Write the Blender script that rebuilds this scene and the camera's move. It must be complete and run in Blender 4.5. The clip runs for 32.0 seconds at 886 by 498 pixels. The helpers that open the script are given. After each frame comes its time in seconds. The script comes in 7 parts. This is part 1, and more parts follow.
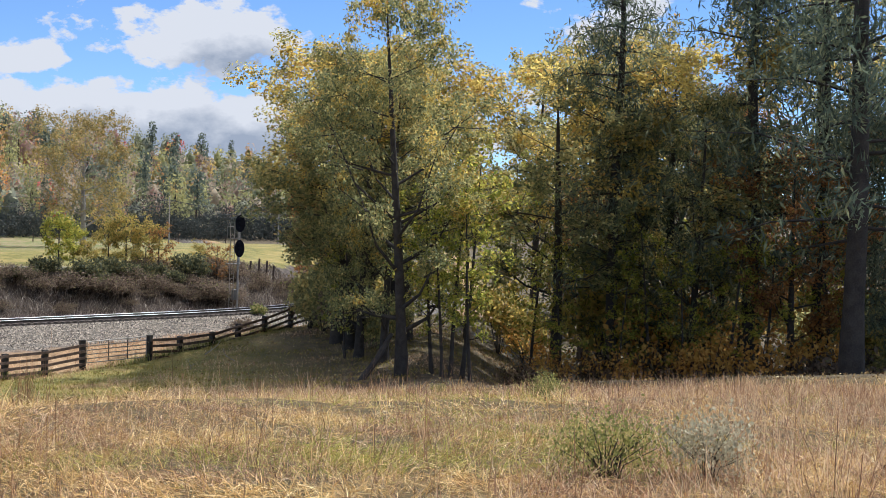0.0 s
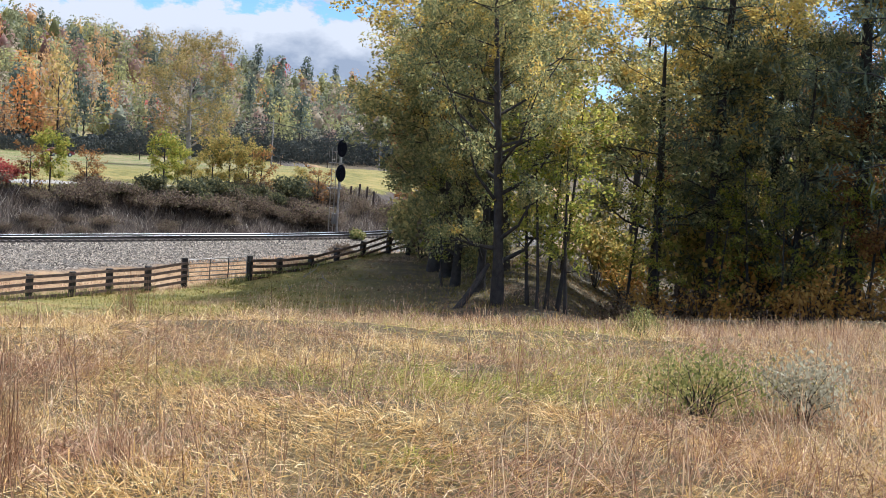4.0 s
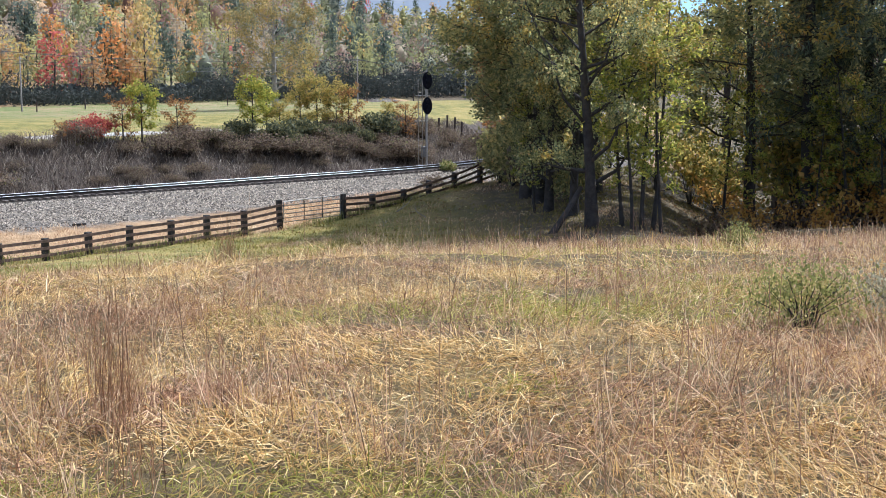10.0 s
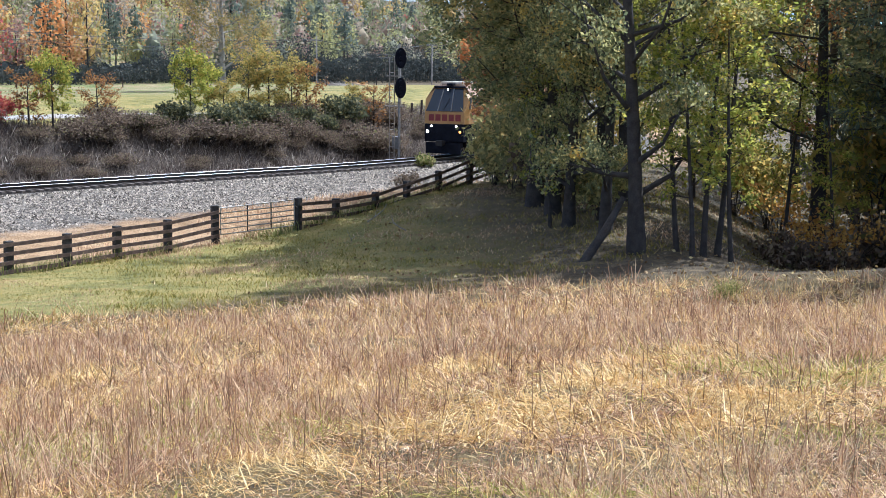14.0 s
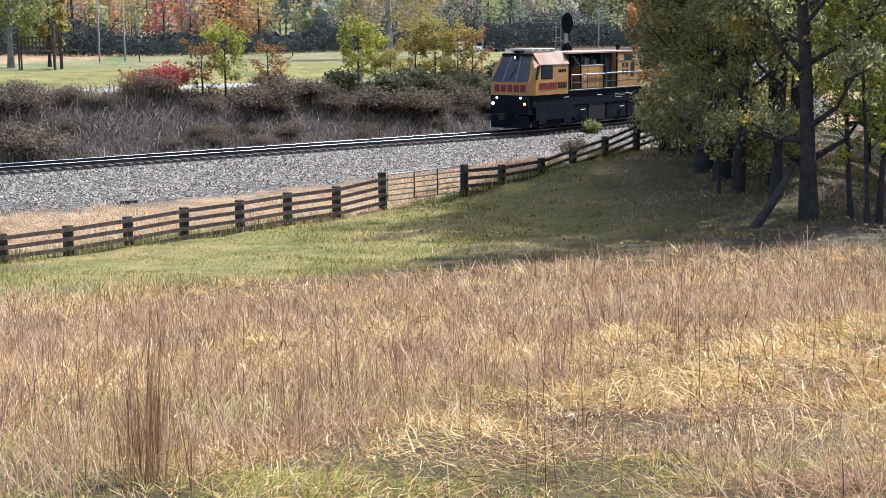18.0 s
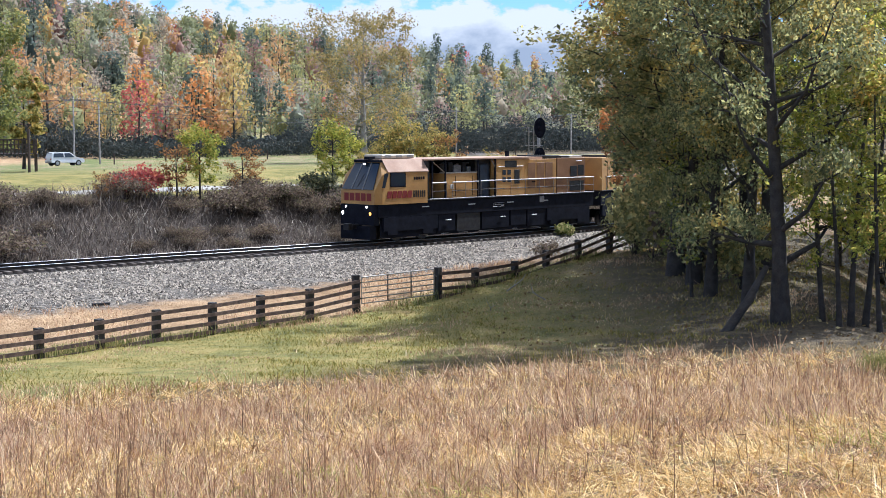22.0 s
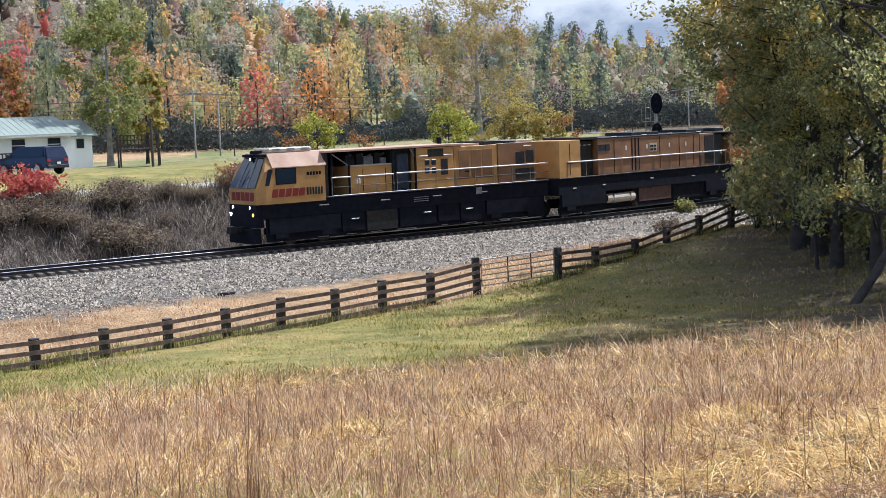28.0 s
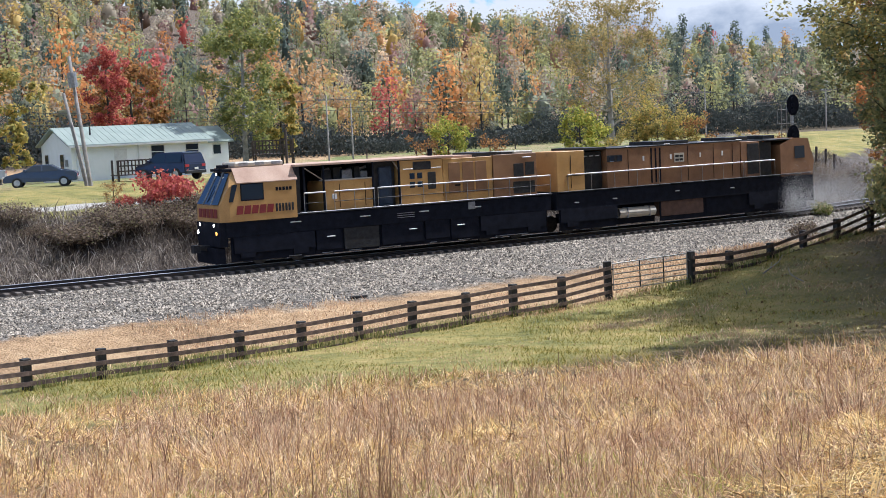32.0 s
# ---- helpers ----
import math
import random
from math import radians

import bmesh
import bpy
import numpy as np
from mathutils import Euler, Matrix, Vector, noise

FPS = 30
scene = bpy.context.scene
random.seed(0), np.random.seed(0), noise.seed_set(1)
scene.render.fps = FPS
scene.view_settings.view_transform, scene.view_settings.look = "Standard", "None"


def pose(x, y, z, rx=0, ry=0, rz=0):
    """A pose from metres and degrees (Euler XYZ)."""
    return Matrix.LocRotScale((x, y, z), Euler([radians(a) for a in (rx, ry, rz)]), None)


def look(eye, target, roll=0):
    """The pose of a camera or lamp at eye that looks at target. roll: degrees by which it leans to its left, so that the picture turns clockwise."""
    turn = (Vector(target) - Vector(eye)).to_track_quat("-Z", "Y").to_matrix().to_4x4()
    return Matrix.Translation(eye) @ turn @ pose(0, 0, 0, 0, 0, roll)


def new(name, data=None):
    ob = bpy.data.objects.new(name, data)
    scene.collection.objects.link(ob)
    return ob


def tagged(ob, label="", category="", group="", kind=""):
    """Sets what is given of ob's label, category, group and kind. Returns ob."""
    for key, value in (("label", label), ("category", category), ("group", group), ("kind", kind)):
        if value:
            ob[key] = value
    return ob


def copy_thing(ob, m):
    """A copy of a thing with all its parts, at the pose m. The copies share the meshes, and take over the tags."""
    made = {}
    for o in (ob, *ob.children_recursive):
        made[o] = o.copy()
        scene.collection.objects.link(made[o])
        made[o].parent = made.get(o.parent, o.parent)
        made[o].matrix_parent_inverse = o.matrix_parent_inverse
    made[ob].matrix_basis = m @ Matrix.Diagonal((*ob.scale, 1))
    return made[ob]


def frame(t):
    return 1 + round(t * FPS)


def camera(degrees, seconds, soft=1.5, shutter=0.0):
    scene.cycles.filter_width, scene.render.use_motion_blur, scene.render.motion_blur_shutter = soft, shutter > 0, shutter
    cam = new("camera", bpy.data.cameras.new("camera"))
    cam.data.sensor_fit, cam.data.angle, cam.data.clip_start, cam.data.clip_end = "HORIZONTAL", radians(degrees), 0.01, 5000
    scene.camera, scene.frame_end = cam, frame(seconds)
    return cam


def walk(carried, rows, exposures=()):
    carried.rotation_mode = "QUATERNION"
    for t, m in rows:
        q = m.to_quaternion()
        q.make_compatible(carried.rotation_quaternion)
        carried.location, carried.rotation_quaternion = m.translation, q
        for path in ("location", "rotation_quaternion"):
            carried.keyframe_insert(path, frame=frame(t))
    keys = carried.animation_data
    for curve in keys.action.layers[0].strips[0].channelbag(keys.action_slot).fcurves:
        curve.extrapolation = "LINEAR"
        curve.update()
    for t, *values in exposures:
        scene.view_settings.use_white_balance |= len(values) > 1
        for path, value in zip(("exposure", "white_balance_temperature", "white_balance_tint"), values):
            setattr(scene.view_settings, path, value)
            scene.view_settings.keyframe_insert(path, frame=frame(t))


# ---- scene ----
import itertools

# ---------- camera ----------
cam = camera(34.784, 32.0, soft=0.8, shutter=0.0)
PATH = [
    (0.0, -1.10, -16.90, 6.65, 88.940, -1.693, -15.030),
    (0.5, -1.10, -16.90, 6.65, 88.503, -1.482, -14.745),
    (1.0, -1.10, -16.90, 6.65, 88.100, -1.527, -14.352),
    (1.5, -1.10, -16.90, 6.65, 87.659, -1.614, -14.038),
    (2.0, -1.10, -16.90, 6.65, 87.338, -1.762, -13.592),
    (2.5, -1.10, -16.90, 6.65, 86.870, -2.219, -13.099),
    (3.0, -1.10, -16.90, 6.65, 86.317, -2.823, -12.505),
    (3.5, -1.10, -16.90, 6.65, 85.784, -3.256, -11.722),
    (5.5, -1.10, -16.90, 6.65, 86.566, -4.115, -8.799),
    (6.0, -1.10, -16.90, 6.65, 86.280, -3.611, -7.978),
    (6.5, -1.10, -16.90, 6.65, 85.704, -2.556, -6.754),
    (7.0, -1.10, -16.90, 6.65, 84.964, -1.109, -5.499),
    (7.5, -1.10, -16.90, 6.65, 84.307, 0.226, -4.894),
    (8.0, -1.10, -16.90, 6.65, 83.654, 1.030, -5.032),
    (8.5, -1.10, -16.90, 6.65, 83.242, 1.061, -5.896),
    (9.0, -1.10, -16.90, 6.65, 83.105, 0.672, -6.746),
    (9.5, -1.10, -16.90, 6.65, 83.042, 0.220, -7.183),
    (10.0, -1.10, -16.90, 6.65, 82.942, 0.246, -7.510),
    (10.5, -1.10, -16.90, 6.65, 82.955, 0.332, -7.833),
    (11.0, -1.10, -16.90, 6.65, 83.109, 0.482, -8.107),
    (11.5, -0.42, -9.66, 6.50, 82.877, 0.878, -8.579),
    (12.0, 0.41, 3.28, 5.84, 81.850, 0.441, -10.209),
    (12.5, 0.56, 5.24, 5.75, 81.777, 0.156, -10.174),
    (13.0, -0.21, -1.72, 6.07, 82.547, -0.431, -9.393),
    (13.5, 0.00, 0.00, 6.00, 82.361, -0.483, -9.403),
    (14.0, 0.00, 0.00, 6.00, 82.427, -0.563, -9.166),
    (14.5, 0.00, 0.00, 6.00, 82.539, -0.647, -8.548),
    (16.5, 0.00, 0.00, 6.00, 82.017, -1.433, -6.359),
    (17.0, 0.00, 0.00, 6.00, 81.212, -1.250, -5.484),
    (17.5, 0.00, 0.00, 6.00, 80.825, -0.583, -4.048),
    (18.0, 0.00, 0.00, 6.00, 81.047, 0.293, -2.517),
    (18.5, 0.00, 0.00, 6.00, 81.717, 1.125, -1.462),
    (19.0, 0.00, 0.00, 6.00, 82.521, 1.878, -1.194),
    (19.5, 0.00, 0.00, 6.00, 83.295, 2.482, -1.298),
    (20.0, 0.00, 0.00, 6.00, 83.874, 2.732, -1.467),
    (20.5, 0.00, 0.00, 6.00, 84.367, 2.368, -1.552),
    (21.0, 0.00, 0.00, 6.00, 84.667, 1.361, -1.819),
    (21.5, 0.00, 0.00, 6.00, 84.941, 0.576, -2.614),
    (22.0, 0.00, 0.00, 6.00, 85.205, 0.069, -3.566),
    (22.5, 0.00, 0.00, 6.00, 85.510, 0.176, -4.214),
    (23.0, 0.00, 0.00, 6.00, 85.743, 0.421, -4.431),
    (23.5, 0.00, 0.00, 6.00, 85.707, 0.666, -4.272),
    (24.0, 0.00, 0.00, 6.00, 85.370, 0.818, -3.965),
    (24.5, 0.00, 0.00, 6.00, 84.900, 0.961, -3.611),
    (25.0, 0.00, 0.00, 6.00, 84.523, 1.329, -3.265),
    (25.5, 0.00, 0.00, 6.00, 84.384, 1.701, -2.673),
    (26.0, 0.00, 0.00, 6.00, 84.400, 2.119, -1.758),
    (26.5, 0.00, 0.00, 6.00, 84.486, 2.313, -0.796),
    (28.5, 0.00, 0.00, 6.00, 84.600, 2.161, 1.713),
    (29.0, 0.00, 0.00, 6.00, 84.764, 2.045, 2.498),
    (29.5, 0.00, 0.00, 6.00, 84.927, 1.904, 3.289),
    (30.0, 0.00, 0.00, 6.00, 85.051, 1.910, 4.061),
    (30.5, 0.00, 0.00, 6.00, 85.124, 2.155, 4.736),
    (31.0, 0.00, 0.00, 6.00, 85.195, 2.423, 5.350),
    (31.5, 0.00, 0.00, 6.00, 85.187, 2.682, 5.902),
    (32.0, 0.00, 0.00, 6.00, 84.944, 2.680, 6.370),
]
walk(cam, [(r[0], pose(*r[1:])) for r in PATH], exposures=[(0.0, 0.36, 5850, 11), (3.0, 0.49, 5650, 11), (9.0, 0.53, 5500, 11), (13.0, 0.70, 5250, 11), (20.0, 0.66, 5300, 11), (32.0, 0.52, 5500, 11)])

# ---------- sky and sun ----------
SUN_AZ, SUN_EL = 60.0, 56.0          # degrees to the right of +y, and above the horizon
world = bpy.data.worlds.new("sky")
scene.world = world
world.use_nodes = True
wn, wl = world.node_tree.nodes, world.node_tree.links
wn.clear()
w_out = wn.new("ShaderNodeOutputWorld")
w_bg = wn.new("ShaderNodeBackground")
w_sky = wn.new("ShaderNodeTexSky")
w_sky.sky_type = "NISHITA"
w_sky.sun_disc = False
w_sky.sun_elevation = radians(SUN_EL)
w_sky.sun_rotation = radians(SUN_AZ)
w_sky.air_density, w_sky.dust_density, w_sky.ozone_density = 0.62, 0.0, 6.0
w_co = wn.new("ShaderNodeTexCoord")
# cumulus clouds: a few heaps near the hill, ragged by noise, and broken cloud over the rest of the dome


def sky_math(op, *vals):
    nd_ = wn.new("ShaderNodeMath"); nd_.operation = op
    for i, val in enumerate(vals):
        if isinstance(val, (int, float)):
            nd_.inputs[i].default_value = val
        else:
            wl.new(val, nd_.inputs[i])
    return nd_.outputs[0]


w_sep = wn.new("ShaderNodeSeparateXYZ")
wl.new(w_co.outputs["Generated"], w_sep.inputs[0])
sky_az = sky_math("MULTIPLY", sky_math("ARCTAN2", w_sep.outputs[0], w_sep.outputs[1]), 57.296)
sky_el = sky_math("MULTIPLY", sky_math("ARCSINE", w_sep.outputs[2]), 57.296)
w_cmb = wn.new("ShaderNodeCombineXYZ")
wl.new(w_sep.outputs[0], w_cmb.inputs[0]); wl.new(w_sep.outputs[1], w_cmb.inputs[1])
wl.new(sky_math("MULTIPLY_ADD", w_sep.outputs[2], 1.7, 0.35), w_cmb.inputs[2])


def sky_noise(scale, detail, rough):
    nd_ = wn.new("ShaderNodeTexNoise")
    nd_.inputs["Scale"].default_value, nd_.inputs["Detail"].default_value, nd_.inputs["Roughness"].default_value = scale, detail, rough
    wl.new(w_cmb.outputs[0], nd_.inputs["Vector"])
    return nd_.outputs[0]


def heap(az, el, ra, re):
    """1 in the middle of a cloud, 0 at its rim, negative outside."""
    dx = sky_math("MULTIPLY_ADD", sky_az, 1 / ra, -az / ra)
    dz = sky_math("MULTIPLY_ADD", sky_el, 1 / re, -el / re)
    return sky_math("SUBTRACT", 1.0, sky_math("SQRT", sky_math("ADD", sky_math("MULTIPLY", dx, dx), sky_math("MULTIPLY", dz, dz))))


puff, wide = sky_noise(30.0, 9.0, 0.58), sky_noise(5.0, 5.0, 0.5)
heaps = heap(5.3, 7.1, 4.6, 1.7)
for hp in ((-1.6, 5.9, 1.7, 0.75), (3.0, 3.6, 17.0, 1.9), (-16.0, 5.6, 8.0, 1.0), (18.0, 12.5, 6.0, 2.0), (-22.0, 8.5, 7.0, 1.6), (34.0, 17.0, 9.0, 4.0)):
    heaps = sky_math("MAXIMUM", heaps, heap(*hp))
above = sky_math("MULTIPLY_ADD", wide, 5.0, -2.25)
high = wn.new("ShaderNodeMapRange")
wl.new(sky_el, high.inputs[0]); high.inputs[1].default_value, high.inputs[2].default_value = 13.0, 22.0
high.inputs[3].default_value, high.inputs[4].default_value = -1.0, 0.0
heaps = sky_math("MAXIMUM", heaps, sky_math("ADD", above, high.outputs[0]))
dens = sky_math("ADD", sky_math("MULTIPLY", heaps, 0.85), sky_math("MULTIPLY_ADD", puff, 2.2, -1.1))
w_ramp = wn.new("ShaderNodeValToRGB")
w_ramp.color_ramp.elements[0].position, w_ramp.color_ramp.elements[1].position = 0.0, 0.16
wl.new(dens, w_ramp.inputs[0])
# grey undersides where the heaps are deep
deep = sky_math("ADD", sky_math("MULTIPLY", sky_math("MAXIMUM", heap(6.8, 6.0, 3.0, 1.1), heap(4.0, 2.9, 16.0, 1.2)), 0.7), sky_math("MULTIPLY_ADD", puff, -1.6, 0.85))
w_tone = wn.new("ShaderNodeValToRGB")
w_tone.color_ramp.elements[0].position, w_tone.color_ramp.elements[1].position = 0.0, 0.6
w_tone.color_ramp.elements[0].color = (5.3, 5.3, 5.35, 1)
w_tone.color_ramp.elements[1].color = (2.6, 2.9, 3.4, 1)
wl.new(deep, w_tone.inputs[0])
w_mix = wn.new("ShaderNodeMix"); w_mix.data_type = "RGBA"
wl.new(w_ramp.outputs[0], w_mix.inputs["Factor"])
wl.new(w_sky.outputs[0], w_mix.inputs["A"]); wl.new(w_tone.outputs[0], w_mix.inputs["B"])
wl.new(w_mix.outputs["Result"], w_bg.inputs["Color"])
w_bg.inputs["Strength"].default_value = 0.112
wl.new(w_bg.outputs[0], w_out.inputs[0])

sun = new("sun", bpy.data.lights.new("sun", "SUN"))
sun.data.energy, sun.data.angle, sun.data.color = 4.8, radians(0.5), (1.0, 0.95, 0.88)
sa, se = radians(SUN_AZ), radians(SUN_EL)
sun.matrix_world = look((0, 0, 60), (-math.sin(sa) * math.cos(se), -math.cos(sa) * math.cos(se), 60 - math.sin(se)))

# ---------- materials ----------
def nodes_of(name):
    m = bpy.data.materials.new(name)
    m.use_nodes = True
    return m, m.node_tree.nodes, m.node_tree.links, m.node_tree.nodes["Principled BSDF"]


def ramp_node(n, stops):
    r = n.new("ShaderNodeValToRGB")
    e = r.color_ramp.elements
    while len(e) < len(stops):
        e.new(0.5)
    for el, (p, c) in zip(e, stops):
        el.position, el.color = p, (*c, 1)
    return r


def surface(name, dark, light, scale=6.0, rough=0.7, metal=0.0, bump=0.2, fine=60.0, stain=None, coords="Object", spread=(0.35, 0.65)):
    """Two noises, one broad and one fine, between two colours; the fine one also gives relief."""
    m, n, l, b = nodes_of(name)
    co = n.new("ShaderNodeTexCoord")
    big = n.new("ShaderNodeTexNoise"); big.inputs["Scale"].default_value = scale; big.inputs["Detail"].default_value = 6
    small = n.new("ShaderNodeTexNoise"); small.inputs["Scale"].default_value = fine; small.inputs["Detail"].default_value = 4
    l.new(co.outputs[coords], big.inputs["Vector"]); l.new(co.outputs[coords], small.inputs["Vector"])
    mixv = n.new("ShaderNodeMath"); mixv.operation = "ADD"
    h1 = n.new("ShaderNodeMath"); h1.operation = "MULTIPLY"; h1.inputs[1].default_value = 0.6
    h2 = n.new("ShaderNodeMath"); h2.operation = "MULTIPLY"; h2.inputs[1].default_value = 0.4
    l.new(big.outputs[0], h1.inputs[0]); l.new(small.outputs[0], h2.inputs[0])
    l.new(h1.outputs[0], mixv.inputs[0]); l.new(h2.outputs[0], mixv.inputs[1])
    stops = [(spread[0], dark), (spread[1], light)]
    if stain:
        stops = [(spread[0] - 0.06, stain), (spread[0] + 0.02, dark), (spread[1], light)]
    r = ramp_node(n, stops)
    l.new(mixv.outputs[0], r.inputs[0]); l.new(r.outputs[0], b.inputs["Base Color"])
    b.inputs["Roughness"].default_value, b.inputs["Metallic"].default_value = rough, metal
    if bump:
        bp = n.new("ShaderNodeBump"); bp.inputs["Strength"].default_value = bump; bp.inputs["Distance"].default_value = 0.02
        l.new(small.outputs[0], bp.inputs["Height"]); l.new(bp.outputs[0], b.inputs["Normal"])
    return m


def leafy(name, stops, through_light=0.45, rough=0.6, per_object=0.0, gloss=0.18):
    """Thin leaves: each one its own colour from the ramp, lit from both sides."""
    m, n, l, b = nodes_of(name)
    geo = n.new("ShaderNodeNewGeometry")
    r = ramp_node(n, stops)
    val = geo.outputs["Random Per Island"]
    if per_object:
        info = n.new("ShaderNodeObjectInfo")
        ma = n.new("ShaderNodeMath"); ma.operation = "MULTIPLY_ADD"; ma.inputs[1].default_value = 1 - per_object
        mb = n.new("ShaderNodeMath"); mb.operation = "MULTIPLY"; mb.inputs[1].default_value = per_object
        l.new(info.outputs["Random"], mb.inputs[0]); l.new(val, ma.inputs[0]); l.new(mb.outputs[0], ma.inputs[2])
        val = ma.outputs[0]
    l.new(val, r.inputs[0])
    l.new(r.outputs[0], b.inputs["Base Color"]); b.inputs["Roughness"].default_value = rough
    b.inputs["Specular IOR Level"].default_value = gloss
    tr = n.new("ShaderNodeBsdfTranslucent"); l.new(r.outputs[0], tr.inputs["Color"])
    mx = n.new("ShaderNodeMixShader"); mx.inputs[0].default_value = through_light
    l.new(b.outputs[0], mx.inputs[1]); l.new(tr.outputs[0], mx.inputs[2])
    l.new(mx.outputs[0], n["Material Output"].inputs["Surface"])
    return m


def glow(name, color, strength):
    m, n, l, b = nodes_of(name)
    b.inputs["Base Color"].default_value = (*color, 1)
    b.inputs["Emission Color"].default_value = (*color, 1)
    b.inputs["Emission Strength"].default_value = strength
    return m


BARK = surface("bark", (0.022, 0.018, 0.015), (0.07, 0.058, 0.047), 3.0, 0.9, 0, 0.8, 26)
BARK_PALE = surface("pale_bark", (0.16, 0.14, 0.12), (0.42, 0.39, 0.34), 2.0, 0.9, 0, 0.5, 20)
OAK = leafy("oak_leaves", [(0.0, (0.125, 0.15, 0.08)), (0.4, (0.25, 0.27, 0.125)), (0.75, (0.40, 0.39, 0.17)), (0.94, (0.60, 0.53, 0.22)), (1.0, (0.60, 0.41, 0.17))], 0.64)
OAK_OLIVE = leafy("olive_oak_leaves", [(0.0, (0.20, 0.21, 0.095)), (0.5, (0.40, 0.38, 0.16)), (0.9, (0.64, 0.55, 0.22)), (1.0, (0.70, 0.49, 0.19))], 0.66)
OAK_GOLD = leafy("golden_oak_leaves", [(0.0, (0.38, 0.28, 0.08)), (0.5, (0.66, 0.51, 0.14)), (0.85, (0.82, 0.65, 0.19)), (1.0, (0.72, 0.40, 0.11))], 0.66)
GOLD = leafy("golden_leaves", [(0.0, (0.16, 0.165, 0.05)), (0.45, (0.36, 0.31, 0.09)), (0.8, (0.60, 0.46, 0.12)), (1.0, (0.62, 0.38, 0.12))], 0.58)
RUST = leafy("rust_leaves", [(0.0, (0.15, 0.085, 0.04)), (0.5, (0.36, 0.18, 0.07)), (0.85, (0.50, 0.24, 0.075)), (1.0, (0.3, 0.25, 0.08))], 0.55)
LIME = leafy("lime_leaves", [(0.0, (0.17, 0.21, 0.04)), (0.5, (0.38, 0.39, 0.07)), (0.85, (0.60, 0.54, 0.11)), (1.0, (0.52, 0.36, 0.08))], 0.62)
RED = leafy("red_leaves", [(0.0, (0.28, 0.06, 0.055)), (0.6, (0.54, 0.12, 0.10)), (1.0, (0.64, 0.26, 0.14))])
PINE = leafy("pine_needles", [(0.0, (0.085, 0.11, 0.085)), (0.6, (0.16, 0.195, 0.13)), (1.0, (0.30, 0.31, 0.17))], 0.5, 0.6, gloss=0.04)
SYC = leafy("sycamore_leaves", [(0.0, (0.20, 0.18, 0.07)), (0.5, (0.38, 0.30, 0.12)), (1.0, (0.50, 0.35, 0.14))], 0.5)
BRIAR = leafy("briar_leaves", [(0.0, (0.085, 0.062, 0.046)), (0.5, (0.19, 0.14, 0.10)), (0.85, (0.34, 0.255, 0.18)), (1.0, (0.20, 0.20, 0.08))], 0.45)
STRAW = leafy("straw_grass", [(0.0, (0.10, 0.050, 0.017)), (0.22, (0.34, 0.175, 0.055)), (0.55, (0.73, 0.445, 0.155)), (0.88, (0.99, 0.72, 0.33)), (1.0, (0.36, 0.34, 0.07))], 0.25, 0.45)
SEDGE = leafy("brown_sedge", [(0.0, (0.29, 0.155, 0.095)), (0.3, (0.50, 0.30, 0.175)), (0.65, (0.73, 0.49, 0.28)), (1.0, (0.96, 0.75, 0.48))], 0.3, 0.45)
GREENS = leafy("green_grass", [(0.0, (0.10, 0.13, 0.03)), (0.5, (0.23, 0.255, 0.07)), (0.8, (0.42, 0.37, 0.15)), (1.0, (0.60, 0.48, 0.25))], 0.35)
WOODS = [leafy("woods_" + nm, [(0, lo), (1, hi)], 0.5) for nm, lo, hi in (
    ("pine", (0.11, 0.135, 0.11), (0.21, 0.24, 0.17)),
    ("blue_green", (0.12, 0.15, 0.12), (0.24, 0.27, 0.19)),
    ("olive", (0.20, 0.21, 0.11), (0.38, 0.38, 0.19)),
    ("grey_green", (0.26, 0.27, 0.19), (0.44, 0.44, 0.30)),
    ("yellow_green", (0.34, 0.33, 0.14), (0.56, 0.53, 0.23)),
    ("gold", (0.48, 0.34, 0.12), (0.74, 0.55, 0.20)),
    ("tan", (0.36, 0.29, 0.21), (0.56, 0.47, 0.33)),
    ("brown", (0.26, 0.19, 0.14), (0.44, 0.33, 0.23)),
    ("orange", (0.50, 0.29, 0.13), (0.72, 0.45, 0.21)),
    ("bright_orange", (0.60, 0.25, 0.085), (0.82, 0.42, 0.15)),
    ("red", (0.46, 0.11, 0.10), (0.66, 0.20, 0.15)),
    ("dull_red", (0.30, 0.18, 0.15), (0.46, 0.29, 0.23)),
# last: undergrowth leaves, dark and glossless to stand in for the wood's shade
)] + [leafy("woods_shade_brush", [(0, (0.060, 0.068, 0.064)), (0.6, (0.088, 0.096, 0.085)), (1, (0.125, 0.122, 0.102))], 0.2, 0.9, gloss=0.0)]
TURF = leafy("mown_turf", [(0.0, (0.12, 0.115, 0.022)), (0.5, (0.265, 0.235, 0.05)), (0.85, (0.44, 0.34, 0.10)), (1.0, (0.60, 0.45, 0.18))], 0.3, 0.9, gloss=0.03)

# ---------- the lie of the land ----------
# u runs along the railway, v across it (away from the field where the camera stands)
ORG, UD, VD = (-5.0, 72.0), (0.797, 0.604), (-0.604, 0.797)


def uv_of(x, y):
    return (x - ORG[0]) * UD[0] + (y - ORG[1]) * UD[1], (x - ORG[0]) * VD[0] + (y - ORG[1]) * VD[1]


def xy_of(u, v):
    return ORG[0] + u * UD[0] + v * VD[0], ORG[1] + u * UD[1] + v * VD[1]


def bend(u):
    """The railway swings away beyond the trees."""
    return 0.25 + 0.008 * np.maximum(u - 12.0, 0.0) ** 2


def ease(a):
    a = np.clip(a, 0.0, 1.0)
    return a * a * (3 - 2 * a)


